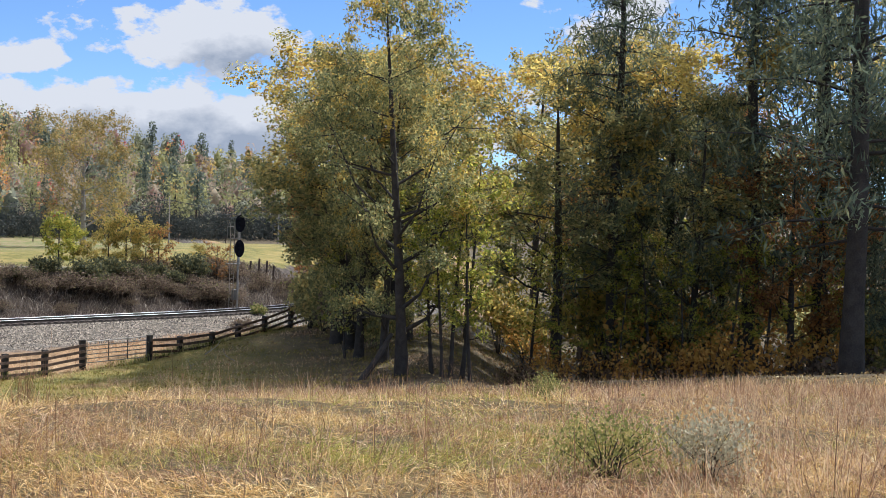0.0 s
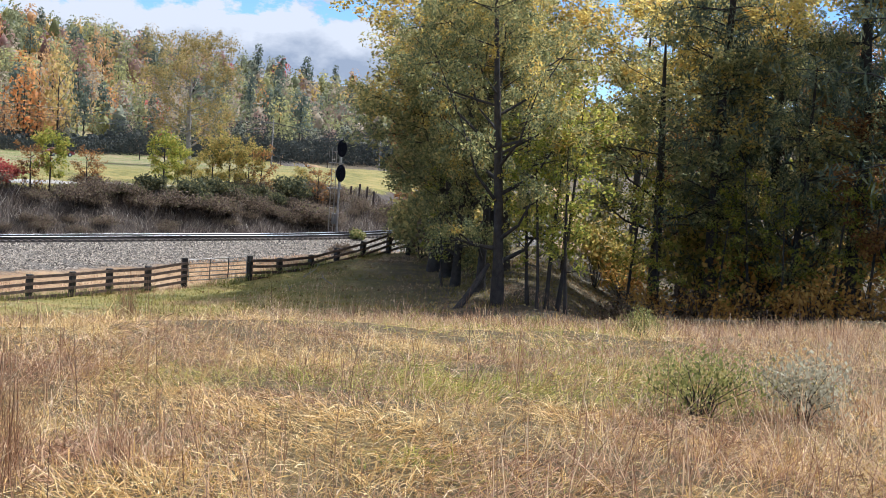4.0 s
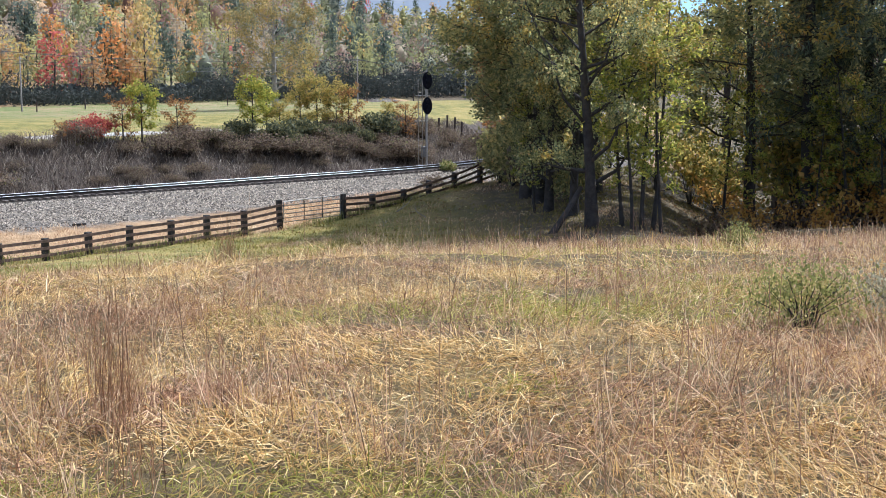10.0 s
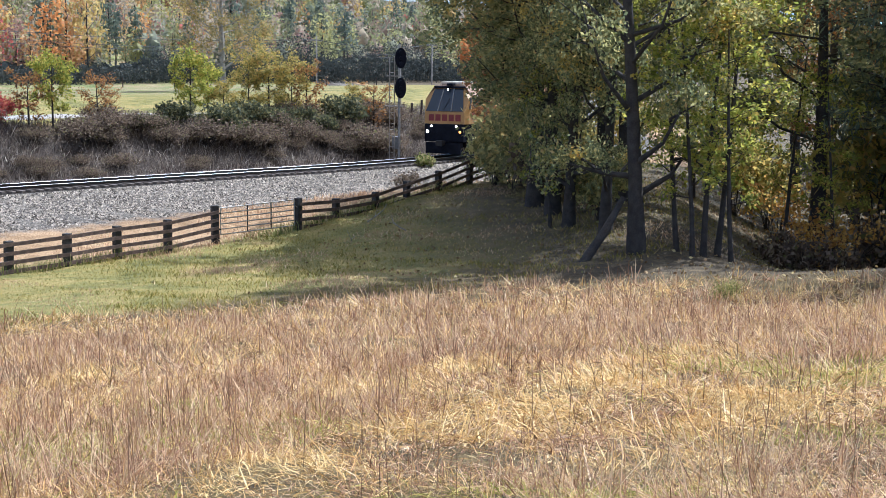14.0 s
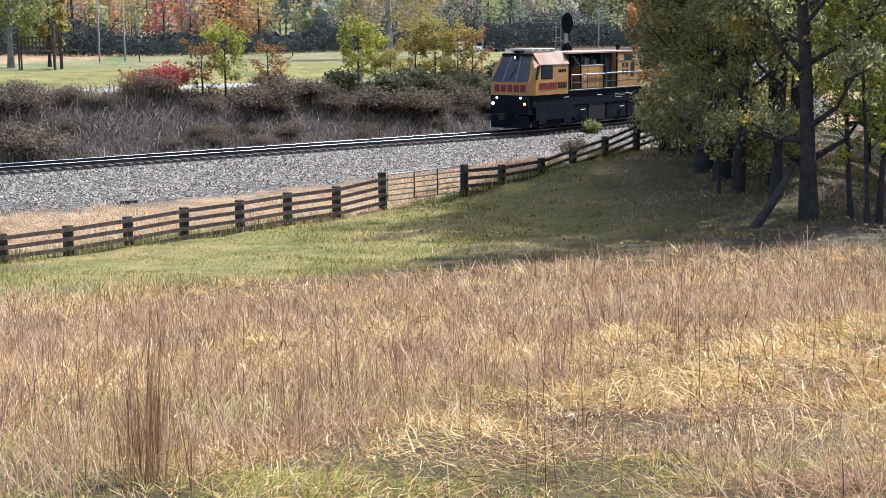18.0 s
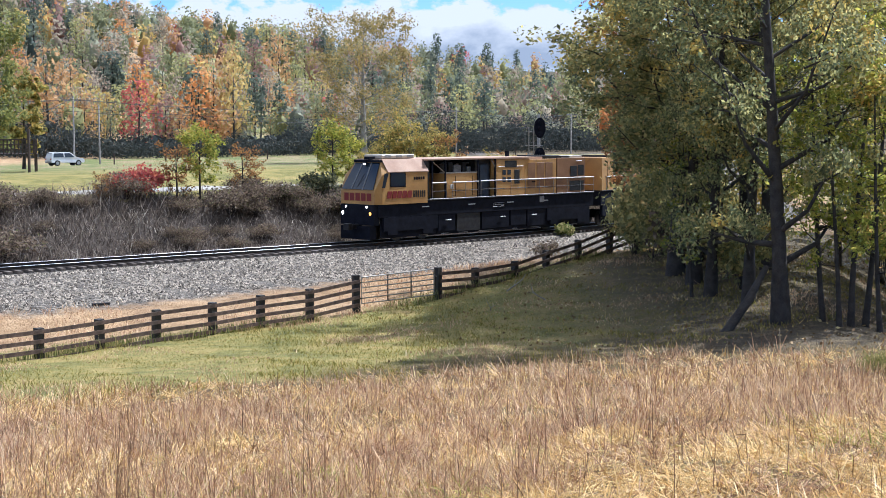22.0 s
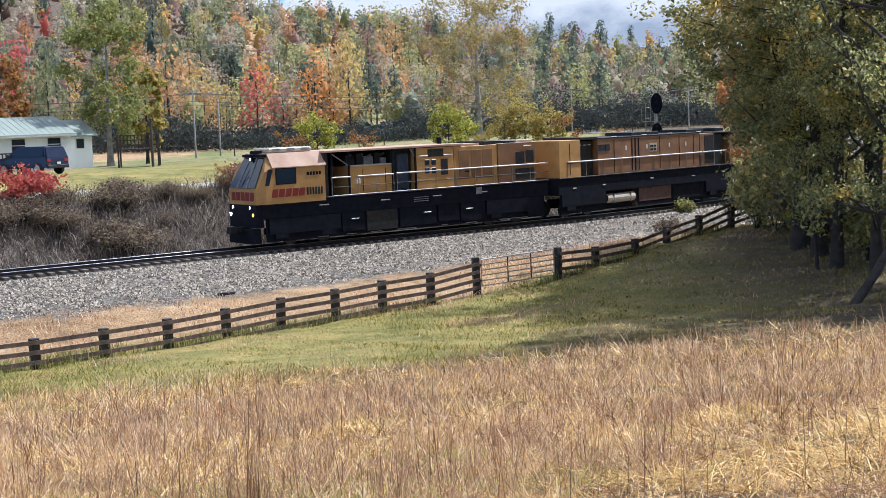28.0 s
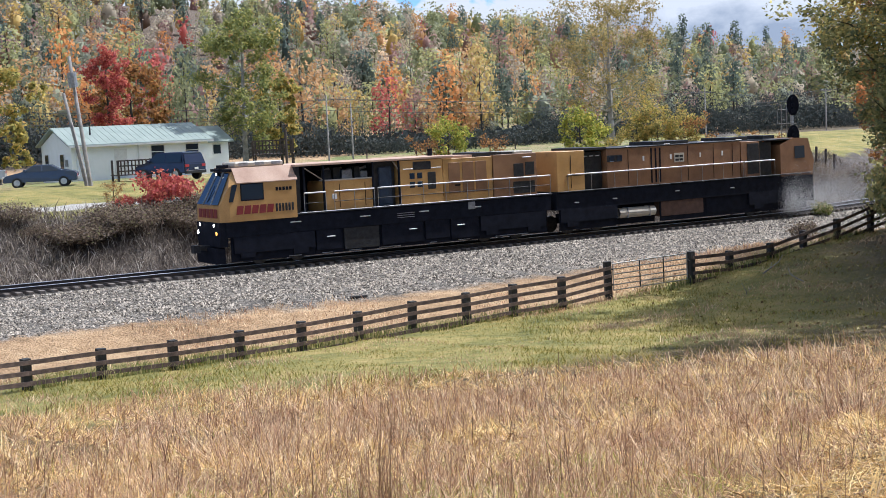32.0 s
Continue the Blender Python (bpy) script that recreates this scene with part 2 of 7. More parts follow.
def ground_uv(u, v):
    u, v = np.asarray(u, float), np.asarray(v, float)
    vb = v - bend(np.minimum(u, 60.0)) + 0.25
    fence_z = -1.55 + 1.65 * ease((u + 8) / 19) + 0.02 * np.clip(u - 11, 0, 60)
    rise = 6.0 - 3.4 * np.clip((u + 40) / 44, 0, 1)
    s = np.maximum((-15 - v) / 45, 0)
    near = fence_z + rise * np.where(s < 1, np.minimum(s, 1) ** 1.25, 1 + 0.07 * (1 - np.exp(-(s - 1) * 2)))
    apron = fence_z + (-0.85 - fence_z) * ease((v + 14.5) / 8)
    xs = np.array([-1e4, -4.6, -2.5, -1.9, 1.9, 2.5, 4.0, 5.5, 9.5, 11.5, 15.0, 22.0, 40.0, 70.0, 118.0, 150.0, 200.0, 330.0, 480.0, 900.0, 5e3])
    zs = np.array([-0.85, -0.85, -0.46, -0.31, -0.31, -0.46, -0.85, -0.3, 2.2, 2.55, 2.6, 3.2, 3.1, 2.4, 1.0, 2.6, 12.0, 46.0, 58.0, 62.0, 62.0])
    far = np.interp(vb, xs, zs)
    # the hill is lower towards the right
    low = 1 - 0.38 * ease((u - 60) / 260)
    far = np.where(vb > 150, 2.6 + (far - 2.6) * low, far)
    w = ease((v + 7.0) / 2.4)
    z = np.where(v < -14.5, near, apron * (1 - w) + far * w)
    return z


def ground_z(x, y):
    u, v = uv_of(np.asarray(x, float), np.asarray(y, float))
    bumps = 0.05 * np.sin(x * 0.9 + 1.3) * np.sin(y * 0.7) + 0.03 * np.sin(x * 2.3 + y * 1.7)
    flat = (np.abs(v) < 6)
    # the meadow tips over a crest before the wood
    r, az = np.hypot(x, y), np.degrees(np.arctan2(x, np.maximum(y, 1e-3)))
    bumps = bumps - np.where((v < -8) & (np.asarray(y) > 0), 3.2 * ease((r - 39) / 18) * ease((az - 17) / 8), 0)
    return ground_uv(u, v) + np.where(flat, 0, bumps)


def gz(x, y):
    return float(ground_z(x, y))


def mesh_from(name, verts, faces, mat=None, smooth=False):
    me = bpy.data.meshes.new(name)
    me.from_pydata([tuple(p) for p in verts], [], faces)
    for m in (mat if isinstance(mat, (list, tuple)) else [mat]):
        if m:
            me.materials.append(m)
    if smooth:
        me.polygons.foreach_set("use_smooth", np.ones(len(me.polygons), bool))
    me.update()
    return me


def quads_mesh(name, V, mat=None, idx=None):
    """V: n x 4 x 3, loose four-cornered leaves or blades."""
    V = np.ascontiguousarray(V, np.float32)
    n = len(V)
    me = bpy.data.meshes.new(name)
    me.vertices.add(4 * n); me.loops.add(4 * n); me.polygons.add(n)
    me.vertices.foreach_set("co", V.ravel())
    me.loops.foreach_set("vertex_index", np.arange(4 * n, dtype=np.int32))
    me.polygons.foreach_set("loop_start", np.arange(0, 4 * n, 4, dtype=np.int32))
    for m in (mat if isinstance(mat, (list, tuple)) else [mat]):
        if m:
            me.materials.append(m)
    if idx is not None:
        me.polygons.foreach_set("material_index", np.asarray(idx, np.int32))
    me.update(calc_edges=True)
    return me


def child(name, me, parent, label=""):
    ob = new(name, me)
    ob.parent = parent
    if label:
        ob["label"] = label
    return ob


def empty(name, m, label="", category="", group="", kind=""):
    ob = new(name)
    ob.empty_display_size = 0.3
    ob.matrix_world = m
    ob.matrix_basis = m
    return tagged(ob, label, category, group, kind)


# one sheet of ground, fine near the railway and coarse far off
def ground_material():
    m, n, l, b = nodes_of("ground_cover")
    geo = n.new("ShaderNodeNewGeometry")
    sep = n.new("ShaderNodeSeparateXYZ"); l.new(geo.outputs["Position"], sep.inputs[0])

    def math(op, a, c, d=None):
        x = n.new("ShaderNodeMath"); x.operation = op
        for i, val in enumerate((a, c, d)):
            if val is None:
                continue
            if isinstance(val, (int, float)):
                x.inputs[i].default_value = val
            else:
                l.new(val, x.inputs[i])
        return x.outputs[0]

    def noise_at(scale, detail=5.0, rough=0.6):
        t = n.new("ShaderNodeTexNoise"); t.inputs["Scale"].default_value = scale
        t.inputs["Detail"].default_value = detail; t.inputs["Roughness"].default_value = rough
        l.new(geo.outputs["Position"], t.inputs["Vector"]); return t.outputs[0]

    u = math("ADD", math("MULTIPLY", math("SUBTRACT", sep.outputs[0], ORG[0]), UD[0]), math("MULTIPLY", math("SUBTRACT", sep.outputs[1], ORG[1]), UD[1]))
    v = math("ADD", math("MULTIPLY", math("SUBTRACT", sep.outputs[0], ORG[0]), VD[0]), math("MULTIPLY", math("SUBTRACT", sep.outputs[1], ORG[1]), VD[1]))
    over = math("MAXIMUM", math("SUBTRACT", u, 12.0), 0.0)
    v = math("SUBTRACT", v, math("MULTIPLY", math("MULTIPLY", over, over), 0.008))
    wob = noise_at(0.5, 6.0, 0.7)
    ve = math("ADD", v, math("MULTIPLY_ADD", wob, 4.4, -2.2))
    big, mid, fine = noise_at(0.16, 4.0), noise_at(1.6, 6.0), noise_at(14.0, 6.0, 0.7)
    f2 = math("ADD", math("MULTIPLY", mid, 0.5), math("MULTIPLY", fine, 0.5))

    def blend(fac, a, c):
        mx = n.new("ShaderNodeMix"); mx.data_type = "RGBA"
        l.new(fac, mx.inputs["Factor"]); l.new(a, mx.inputs["A"]); l.new(c, mx.inputs["B"]); return mx.outputs["Result"]

    def cols(val, stops):
        r = ramp_node(n, stops); l.new(val, r.inputs[0]); return r.outputs[0]

    def step(val, lo, hi):
        t = n.new("ShaderNodeMapRange"); l.new(val, t.inputs[0]); t.inputs[1].default_value, t.inputs[2].default_value = lo, hi; return t.outputs[0]

    straw = cols(f2, [(0.3, (0.042, 0.028, 0.009)), (0.5, (0.14, 0.094, 0.03)), (0.7, (0.40, 0.28, 0.095))])
    lawn = cols(math("MULTIPLY_ADD", noise_at(0.45, 5.0, 0.6), 0.5, math("MULTIPLY", f2, 0.5)), [(0.36, (0.10, 0.10, 0.022)), (0.46, (0.22, 0.20, 0.045)), (0.54, (0.34, 0.27, 0.075)), (0.64, (0.46, 0.32, 0.12))])
    shaded_litter = cols(f2, [(0.3, (0.035, 0.025, 0.017)), (0.5, (0.095, 0.07, 0.04)), (0.68, (0.30, 0.22, 0.11))])
    dry = cols(math("MULTIPLY_ADD", big, 0.35, math("MULTIPLY", f2, 0.65)), [(0.34, (0.13, 0.085, 0.035)), (0.45, (0.33, 0.20, 0.095)), (0.54, (0.48, 0.31, 0.16)), (0.66, (0.60, 0.45, 0.27))])
    stones = n.new("ShaderNodeTexVoronoi"); stones.inputs["Scale"].default_value = 9.0; l.new(geo.outputs["Position"], stones.inputs["Vector"])
    sv = n.new("ShaderNodeSeparateXYZ"); l.new(stones.outputs["Color"], sv.inputs[0])
    gravel = cols(math("MULTIPLY_ADD", mid, 0.4, math("MULTIPLY", sv.outputs[0], 0.6)), [(0.12, (0.028, 0.023, 0.018)), (0.5, (0.134, 0.115, 0.092)), (0.9, (0.37, 0.32, 0.26))])
    scrub = cols(f2, [(0.3, (0.035, 0.027, 0.022)), (0.55, (0.11, 0.085, 0.065)), (0.72, (0.26, 0.21, 0.165))])
    road = cols(f2, [(0.3, (0.34, 0.31, 0.27)), (0.7, (0.58, 0.54, 0.48))])
    field = cols(math("MULTIPLY_ADD", big, 0.6, math("MULTIPLY", mid, 0.4)), [(0.36, (0.13, 0.17, 0.045)), (0.48, (0.22, 0.22, 0.07)), (0.56, (0.34, 0.26, 0.13)), (0.64, (0.26, 0.17, 0.10))])
    # woodland floor, browns lowered to paint in the shade under the hill's trees
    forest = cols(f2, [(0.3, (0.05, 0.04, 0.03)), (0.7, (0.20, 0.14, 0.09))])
    # strips across the railway, from the camera's field to the woods
    c = blend(step(ve, -31.0, -29.0), straw, lawn)
    c = blend(step(math("ADD", ve, math("MULTIPLY", u, 0.0)), -15.0, -13.6), c, dry)
    c = blend(step(ve, -9.6, -8.4), c, gravel)
    c = blend(step(math("MULTIPLY_ADD", wob, 1.2, v), 3.9, 4.4), c, scrub)
    c = blend(step(ve, 9.6, 10.2), c, lawn)
    road_on = math("MULTIPLY", step(math("MULTIPLY_ADD", wob, 0.6, v), 11.6, 11.9), math("MULTIPLY", step(math("MULTIPLY_ADD", wob, 0.6, v), 15.2, 14.9), step(u, 16.0, 12.0)))
    c = blend(road_on, c, road)
    c = blend(step(ve, 24.0, 40.0), c, field)
    c = blend(step(math("ADD", ve, math("MULTIPLY_ADD", big, 20.0, -10.0)), 122.0, 128.0), c, dry)
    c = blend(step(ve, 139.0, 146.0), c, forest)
    # leaf litter under the near-side trees, darkened and slanted to paint in their shade
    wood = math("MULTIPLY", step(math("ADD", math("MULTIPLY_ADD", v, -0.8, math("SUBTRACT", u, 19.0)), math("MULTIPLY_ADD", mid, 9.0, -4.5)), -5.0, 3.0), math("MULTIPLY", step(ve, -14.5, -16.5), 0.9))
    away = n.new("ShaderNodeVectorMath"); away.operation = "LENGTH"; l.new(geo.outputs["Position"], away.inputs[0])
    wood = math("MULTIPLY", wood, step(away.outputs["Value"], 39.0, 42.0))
    c = blend(wood, c, shaded_litter)
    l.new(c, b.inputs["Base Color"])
    b.inputs["Roughness"].default_value = 0.95
    bp = n.new("ShaderNodeBump"); bp.inputs["Strength"].default_value = 0.9; bp.inputs["Distance"].default_value = 0.12
    l.new(math("ADD", fine, math("MULTIPLY", stones.outputs["Distance"], -0.8)), bp.inputs["Height"]); l.new(bp.outputs[0], b.inputs["Normal"])
    return m


def spaced(parts):
    out = []
    for a, b_, st in parts:
        out += list(np.arange(a, b_, st))
    out.append(parts[-1][1])
    return np.array(out)


US = spaced([(-3000, -600, 300), (-600, -120, 40), (-120, -60, 6), (-60, 60, 1.2), (60, 140, 6), (140, 600, 40), (600, 3000, 300)])
VS = spaced([(-3000, -400, 300), (-400, -110, 30), (-110, -80, 5), (-80, -16, 1.0), (-16, 16, 0.5), (16, 60, 2), (60, 160, 5), (160, 520, 15), (520, 900, 60), (900, 3600, 300)])
UU, VV = np.meshgrid(US, VS)
GX, GY = xy_of(UU, VV)
GZ = ground_z(GX, GY)
nu, nv = len(US), len(VS)
gv = np.stack([GX.ravel(), GY.ravel(), GZ.ravel()], 1)
gf = [(j * nu + i, j * nu + i + 1, (j + 1) * nu + i + 1, (j + 1) * nu + i) for j in range(nv - 1) for i in range(nu - 1)]
ground = tagged(new("ground", mesh_from("ground", gv, gf, ground_material(), True)), "grassy hillside falling to a gravel railway bed, field and wooded hill beyond", "ground", kind="structure")
# the fence: degrees to the right of +y and metres from the middle of the field
FENCE_LINE = [(-32.5, 40.6), (-29.3, 41.3), (-26.4, 42.6), (-23.38, 44.0), (-20.52, 45.0), (-17.69, 46.0), (-15.02, 47.1), (-12.53, 48.4), (-10.2, 49.8), (-8.0, 51.3), (-5.77, 52.6), (-3.85, 54.3), (-1.86, 55.8), (0.03, 57.4), (3.35, 58.8), (4.88, 60.7), (6.47, 62.4), (7.74, 64.4), (9.03, 66.3), (10.29, 68.3), (11.5, 70.4), (12.6, 72.5)]

# ---------- trees ----------
def patch(x, y, s, seed):
    """A slow random field between 0 and 1."""
    r = np.random.default_rng(seed)
    f = np.zeros_like(x)
    for k in range(7):
        kx, ky, ph = r.normal(0, s), r.normal(0, s), r.uniform(0, 6.28)
        f += np.sin(kx * x + ky * y + ph)
    return 0.5 + 0.5 * np.tanh(f / 2.2)


def tube(points, radii, sides=7):
    """A bent, tapered limb: its corners and faces."""
    P = [Vector(p) for p in points]
    verts, faces = [], []
    for i, p in enumerate(P):
        d = (P[min(i + 1, len(P) - 1)] - P[max(i - 1, 0)]).normalized()
        a = d.cross(Vector((0.31, 0.95, 0.12))).normalized()
        b = d.cross(a)
        for k in range(sides):
            t = 2 * math.pi * k / sides
            verts.append(p + (a * math.cos(t) + b * math.sin(t)) * radii[i])
    for i in range(len(P) - 1):
        for k in range(sides):
            k2 = (k + 1) % sides
            faces.append((i * sides + k, i * sides + k2, (i + 1) * sides + k2, (i + 1) * sides + k))
    faces.append(tuple((len(P) - 1) * sides + k for k in range(sides)))
    return verts, faces


def join_parts(pieces):
    V, F = [], []
    for v, f in pieces:
        o = len(V)
        V += list(v)
        F += [tuple(i + o for i in q) for q in f]
    return V, F


def leaf_cloud(rng, centres, spread, count, size, flat=0.75, droop=0.0):
    """count leaves round each centre; returns n x 4 x 3 corners."""
    C = np.repeat(np.asarray(centres, float), count, 0)
    n = len(C)
    C = C + rng.normal(0, 1, (n, 3)) * spread * np.array([1, 1, flat])
    a = rng.normal(0, 1, (n, 3)); a /= np.linalg.norm(a, axis=1)[:, None]
    b = np.cross(a, rng.normal(0, 1, (n, 3))); b /= np.linalg.norm(b, axis=1)[:, None]
    s = (size * rng.uniform(0.55, 1.35, n))[:, None]
    a, b = a * s, b * s * 0.62
    a[:, 2] -= droop * s[:, 0]
    return np.stack([C - a, C - 0.15 * a + b, C + a, C - 0.15 * a - b], 1)


def leaf_clumps(rng, centres, radius, count, size, flat=0.8):
    """Leaves held in separate sprays, most of them lying flat to the light; n x 4 x 3 corners and the spray that each belongs to."""
    k = len(centres)
    which = np.repeat(np.arange(k), count)
    n = len(which)
    d = rng.normal(0, 1, (n, 3)); d /= np.linalg.norm(d, axis=1)[:, None]
    R = radius * rng.uniform(0.55, 1.35, k)
    C = np.asarray(centres, float)[which] + d * (R[which] * rng.random(n) ** 0.42)[:, None] * np.array([1, 1, flat])
    N = d * 0.5 + rng.normal(0, 0.55, (n, 3)) + np.array([0, 0, 0.55])
    N /= np.linalg.norm(N, axis=1)[:, None]
    a = np.cross(N, rng.normal(0, 1, (n, 3))); a /= np.linalg.norm(a, axis=1)[:, None]
    b = np.cross(N, a)
    sz = (size * rng.uniform(0.55, 1.35, n))[:, None]
    a, b = a * sz, b * sz * 0.6
    a[:, 2] -= 0.2 * sz[:, 0]
    return np.stack([C - a, C - 0.1 * a + b, C + a, C - 0.1 * a - b], 1), which


def broadleaf(name, seed, height, r, base, spread, mat, bark=BARK, clumps=110, leaves=55, size=0.15, lean=(0, 0), forks=12, m=None, label="", category="tree", group="", thin=1.0):
    rng = np.random.default_rng(seed)
    top = Vector((lean[0], lean[1], height * 0.93))
    pts, rad = [], []
    for i in range(9):
        f = i / 8
        pts.append(Vector((lean[0] * f ** 1.5 + 0.10 * r * 4 * math.sin(3 * f + seed), lean[1] * f ** 1.5 + 0.09 * r * 4 * math.cos(4 * f + seed), height * 0.93 * f)))
        rad.append(r * (1.35 if i == 0 else 1.0) * (1 - f) ** 0.8 + 0.018)
    pieces = [tube(pts, rad, 9)]
    centres = []
    for k in range(forks):
        f = base / height + (0.9 - base / height) * (k + 0.5) / forks * (0.85 + 0.3 * rng.random())
        f = min(f, 0.88)
        p0 = pts[0].lerp(pts[-1], 0) if f <= 0 else pts[min(int(f * 8), 7)].lerp(pts[min(int(f * 8) + 1, 8)], f * 8 - int(f * 8))
        ang = k * 2.4 + rng.uniform(-0.4, 0.4)
        prof = math.sin(math.pi * (0.15 + 0.62 * (f * height - base) / max(height - base, 0.1))) ** 0.7
        ln = spread * max(prof, 0.25) * rng.uniform(0.75, 1.1)
        d = Vector((math.cos(ang), math.sin(ang), rng.uniform(0.15, 1.15)))
        mid_p = p0 + Vector((d.x, d.y, d.z * 0.6)) * ln * 0.5
        end = p0 + Vector((d.x, d.y, d.z)) * ln * rng.uniform(0.85, 1.0)
        lr = max(r * (1 - f) * 0.5, 0.02)
        pieces.append(tube([p0, mid_p, end], [lr, lr * 0.6, lr * 0.2], 5))
        for j in range(3):
            a2 = ang + rng.uniform(-0.9, 0.9)
            q0 = p0.lerp(end, rng.uniform(0.45, 0.85))
            q1 = q0 + Vector((math.cos(a2), math.sin(a2), rng.uniform(-0.2, 0.7))) * ln * rng.uniform(0.3, 0.5)
            pieces.append(tube([q0, q1], [lr * 0.4, 0.012], 4))
            centres.append(q1)
            centres.append(q0.lerp(q1, 0.5))
        centres.append(end)
    C = np.array([[c.x, c.y, c.z] for c in centres])
    per = max(1, round(clumps / len(C)))
    C = np.repeat(C, per, 0) + rng.normal(0, spread * 0.12, (len(C) * per, 3)) * np.array([1, 1, 0.8])
    topc = rng.normal(0, 1, (max(clumps // 7, 4), 3)) * np.array([spread * 0.28, spread * 0.28, height * 0.045]) + np.array([top.x, top.y, height * 0.93])
    C = np.concatenate([C, topc])
    C[:, 2] = np.maximum(C[:, 2], base * 0.6)
    mats = mat if isinstance(mat, (list, tuple)) else [mat]
    lv, which = leaf_clumps(rng, C, 0.30 * spread ** 0.5 * thin, leaves, size)
    hue = 0.5 * patch(C[:, 0] * 0.8 + C[:, 2], C[:, 1] + C[:, 2] * 0.7, 0.7, seed) + 0.35 * (C[:, 2] / height) + rng.normal(0, 0.16, len(C))
    hue = np.digitize(hue, [0.50, 0.72]) if len(mats) == 3 else np.zeros(len(C), int)
    thing = empty(name, m or Matrix(), label, category, group)
    V, F = join_parts(pieces)
    child("trunk", mesh_from("trunk", V, F, bark, True), thing)
    child("crown", quads_mesh("crown", lv, mats, hue[which]), thing)
    return thing


def conifer(name, seed, height, r, base, spread, mat=PINE, m=None, label="", group="", whorls=15, needles=32, size=0.13):
    rng = np.random.default_rng(seed)
    pts = [Vector((0.12 * math.sin(i + seed), 0.12 * math.cos(1.3 * i), height * i / 9)) for i in range(10)]
    rad = [r * (1.3 if i == 0 else 1) * (1 - i / 10.2) + 0.02 for i in range(10)]
    pieces = [tube(pts, rad, 10)]
    centres = []
    for k in range(whorls):
        z = base + (height - base) * (k / whorls) ** 0.9
        for j in range(5):
            ang = k * 1.1 + j * 2 * math.pi / 5 + rng.uniform(-0.7, 0.7)
            ln = spread * (1 - (z - base) / (height - base + 2.0)) ** 0.6 * rng.uniform(0.3, 1.15)
            p0 = Vector((0, 0, z + rng.uniform(-0.7, 0.7)))
            d = Vector((math.cos(ang), math.sin(ang), rng.uniform(-0.3, 0.4)))
            end = p0 + d * ln
            mid_p = p0 + Vector((d.x, d.y, d.z + 0.12)) * ln * 0.55
            pieces.append(tube([p0, mid_p, end], [0.035 + 0.006 * ln, 0.022, 0.008], 4))
            for f in np.linspace(0.35, 1.0, 6):
                c = p0.lerp(end, float(f))
                centres.append((c.x, c.y, c.z + 0.1))
    lv = leaf_cloud(rng, centres, 0.46, needles, size, 0.6, 0.5)
    mid_l = (lv[:, 1:2] + lv[:, 3:4]) * 0.5
    lv[:, 1::2] = mid_l + (lv[:, 1::2] - mid_l) * 0.38
    thing = empty(name, m or Matrix(), label, "pine tree", group)
    V, F = join_parts(pieces)
    child("trunk", mesh_from("trunk", V, F, BARK, True), thing)
    child("crown", quads_mesh("crown", lv, mat), thing)
    return thing


def shrub(name, seed, height, spread, mat, m=None, label="", category="shrub", group="", stems=9, clumps=40, leaves=40, size=0.07):
    rng = np.random.default_rng(seed)
    pieces, C = [], []
    for k in range(stems):
        a, ln = rng.uniform(0, 6.28), rng.uniform(0.3, 1.0)
        end = Vector((math.cos(a) * spread * ln, math.sin(a) * spread * ln, height * rng.uniform(0.55, 1.0) * (1.15 - 0.4 * ln)))
        midp = Vector((end.x * 0.35, end.y * 0.35, end.z * 0.55))
        pieces.append(tube([(0.05 * math.cos(a), 0.05 * math.sin(a), -0.1), midp, end], [min(0.022, 0.014 * height), min(0.015, 0.009 * height), min(0.006, 0.004 * height)], 4))
        for f in (0.45, 0.65, 0.85, 1.0):
            c = midp.lerp(end, f)
            C.append((c.x, c.y, c.z))
    C = np.array(C)
    rep = max(1, clumps // len(C))
    C = np.repeat(C, rep, 0) + rng.normal(0, spread * 0.16, (len(C) * rep, 3)) * np.array([1, 1, 0.7])
    lv = leaf_cloud(rng, C, 0.16 * max(spread, height) ** 0.6, leaves, size, 0.8, 0.2)
    lv[:, :, 2] = np.maximum(lv[:, :, 2], 0.02)
    thing = empty(name, m or Matrix(), label, category, group)
    V, F = join_parts(pieces)
    child("branching_stem", mesh_from("branching_stem", V, F, BARK), thing)
    child("foliage", quads_mesh("foliage", lv, mat), thing)
    return thing


def at(az, dist, turn=0.0, scale=1.0, dz=0.0):
    """A place on the ground, by degrees to the right of +y and metres from the middle of the field."""
    x, y = dist * math.sin(radians(az)), dist * math.cos(radians(az))
    return pose(x, y, gz(x, y) + dz - 0.05, 0, 0, turn) @ Matrix.Scale(scale, 4)


OAK_LABEL = "tall oak with olive and gold autumn leaves by the meadow"
NEAR = "trees of the near wood"
OAKS = [OAK, OAK_OLIVE, OAK_GOLD]
oak = broadleaf("oak_tree", 3, 20.0, 0.33, 2.0, 5.3, OAKS, clumps=400, leaves=76, size=0.09, forks=24, m=at(17.0, 46.5, 20, 0.90) @ Matrix.Diagonal((0.84, 0.84, 1.0, 1)), lean=(-1.2, 0.6), label=OAK_LABEL, group=NEAR)
gold = broadleaf("maple_tree", 5, 17.0, 0.26, 3.0, 4.2, [OAK_OLIVE, GOLD, OAK_GOLD], clumps=210, leaves=56, size=0.105, forks=17, m=at(24.5, 80, 0, 1.25), label="yellowing maple rising behind the darker pines of the wood", group=NEAR)
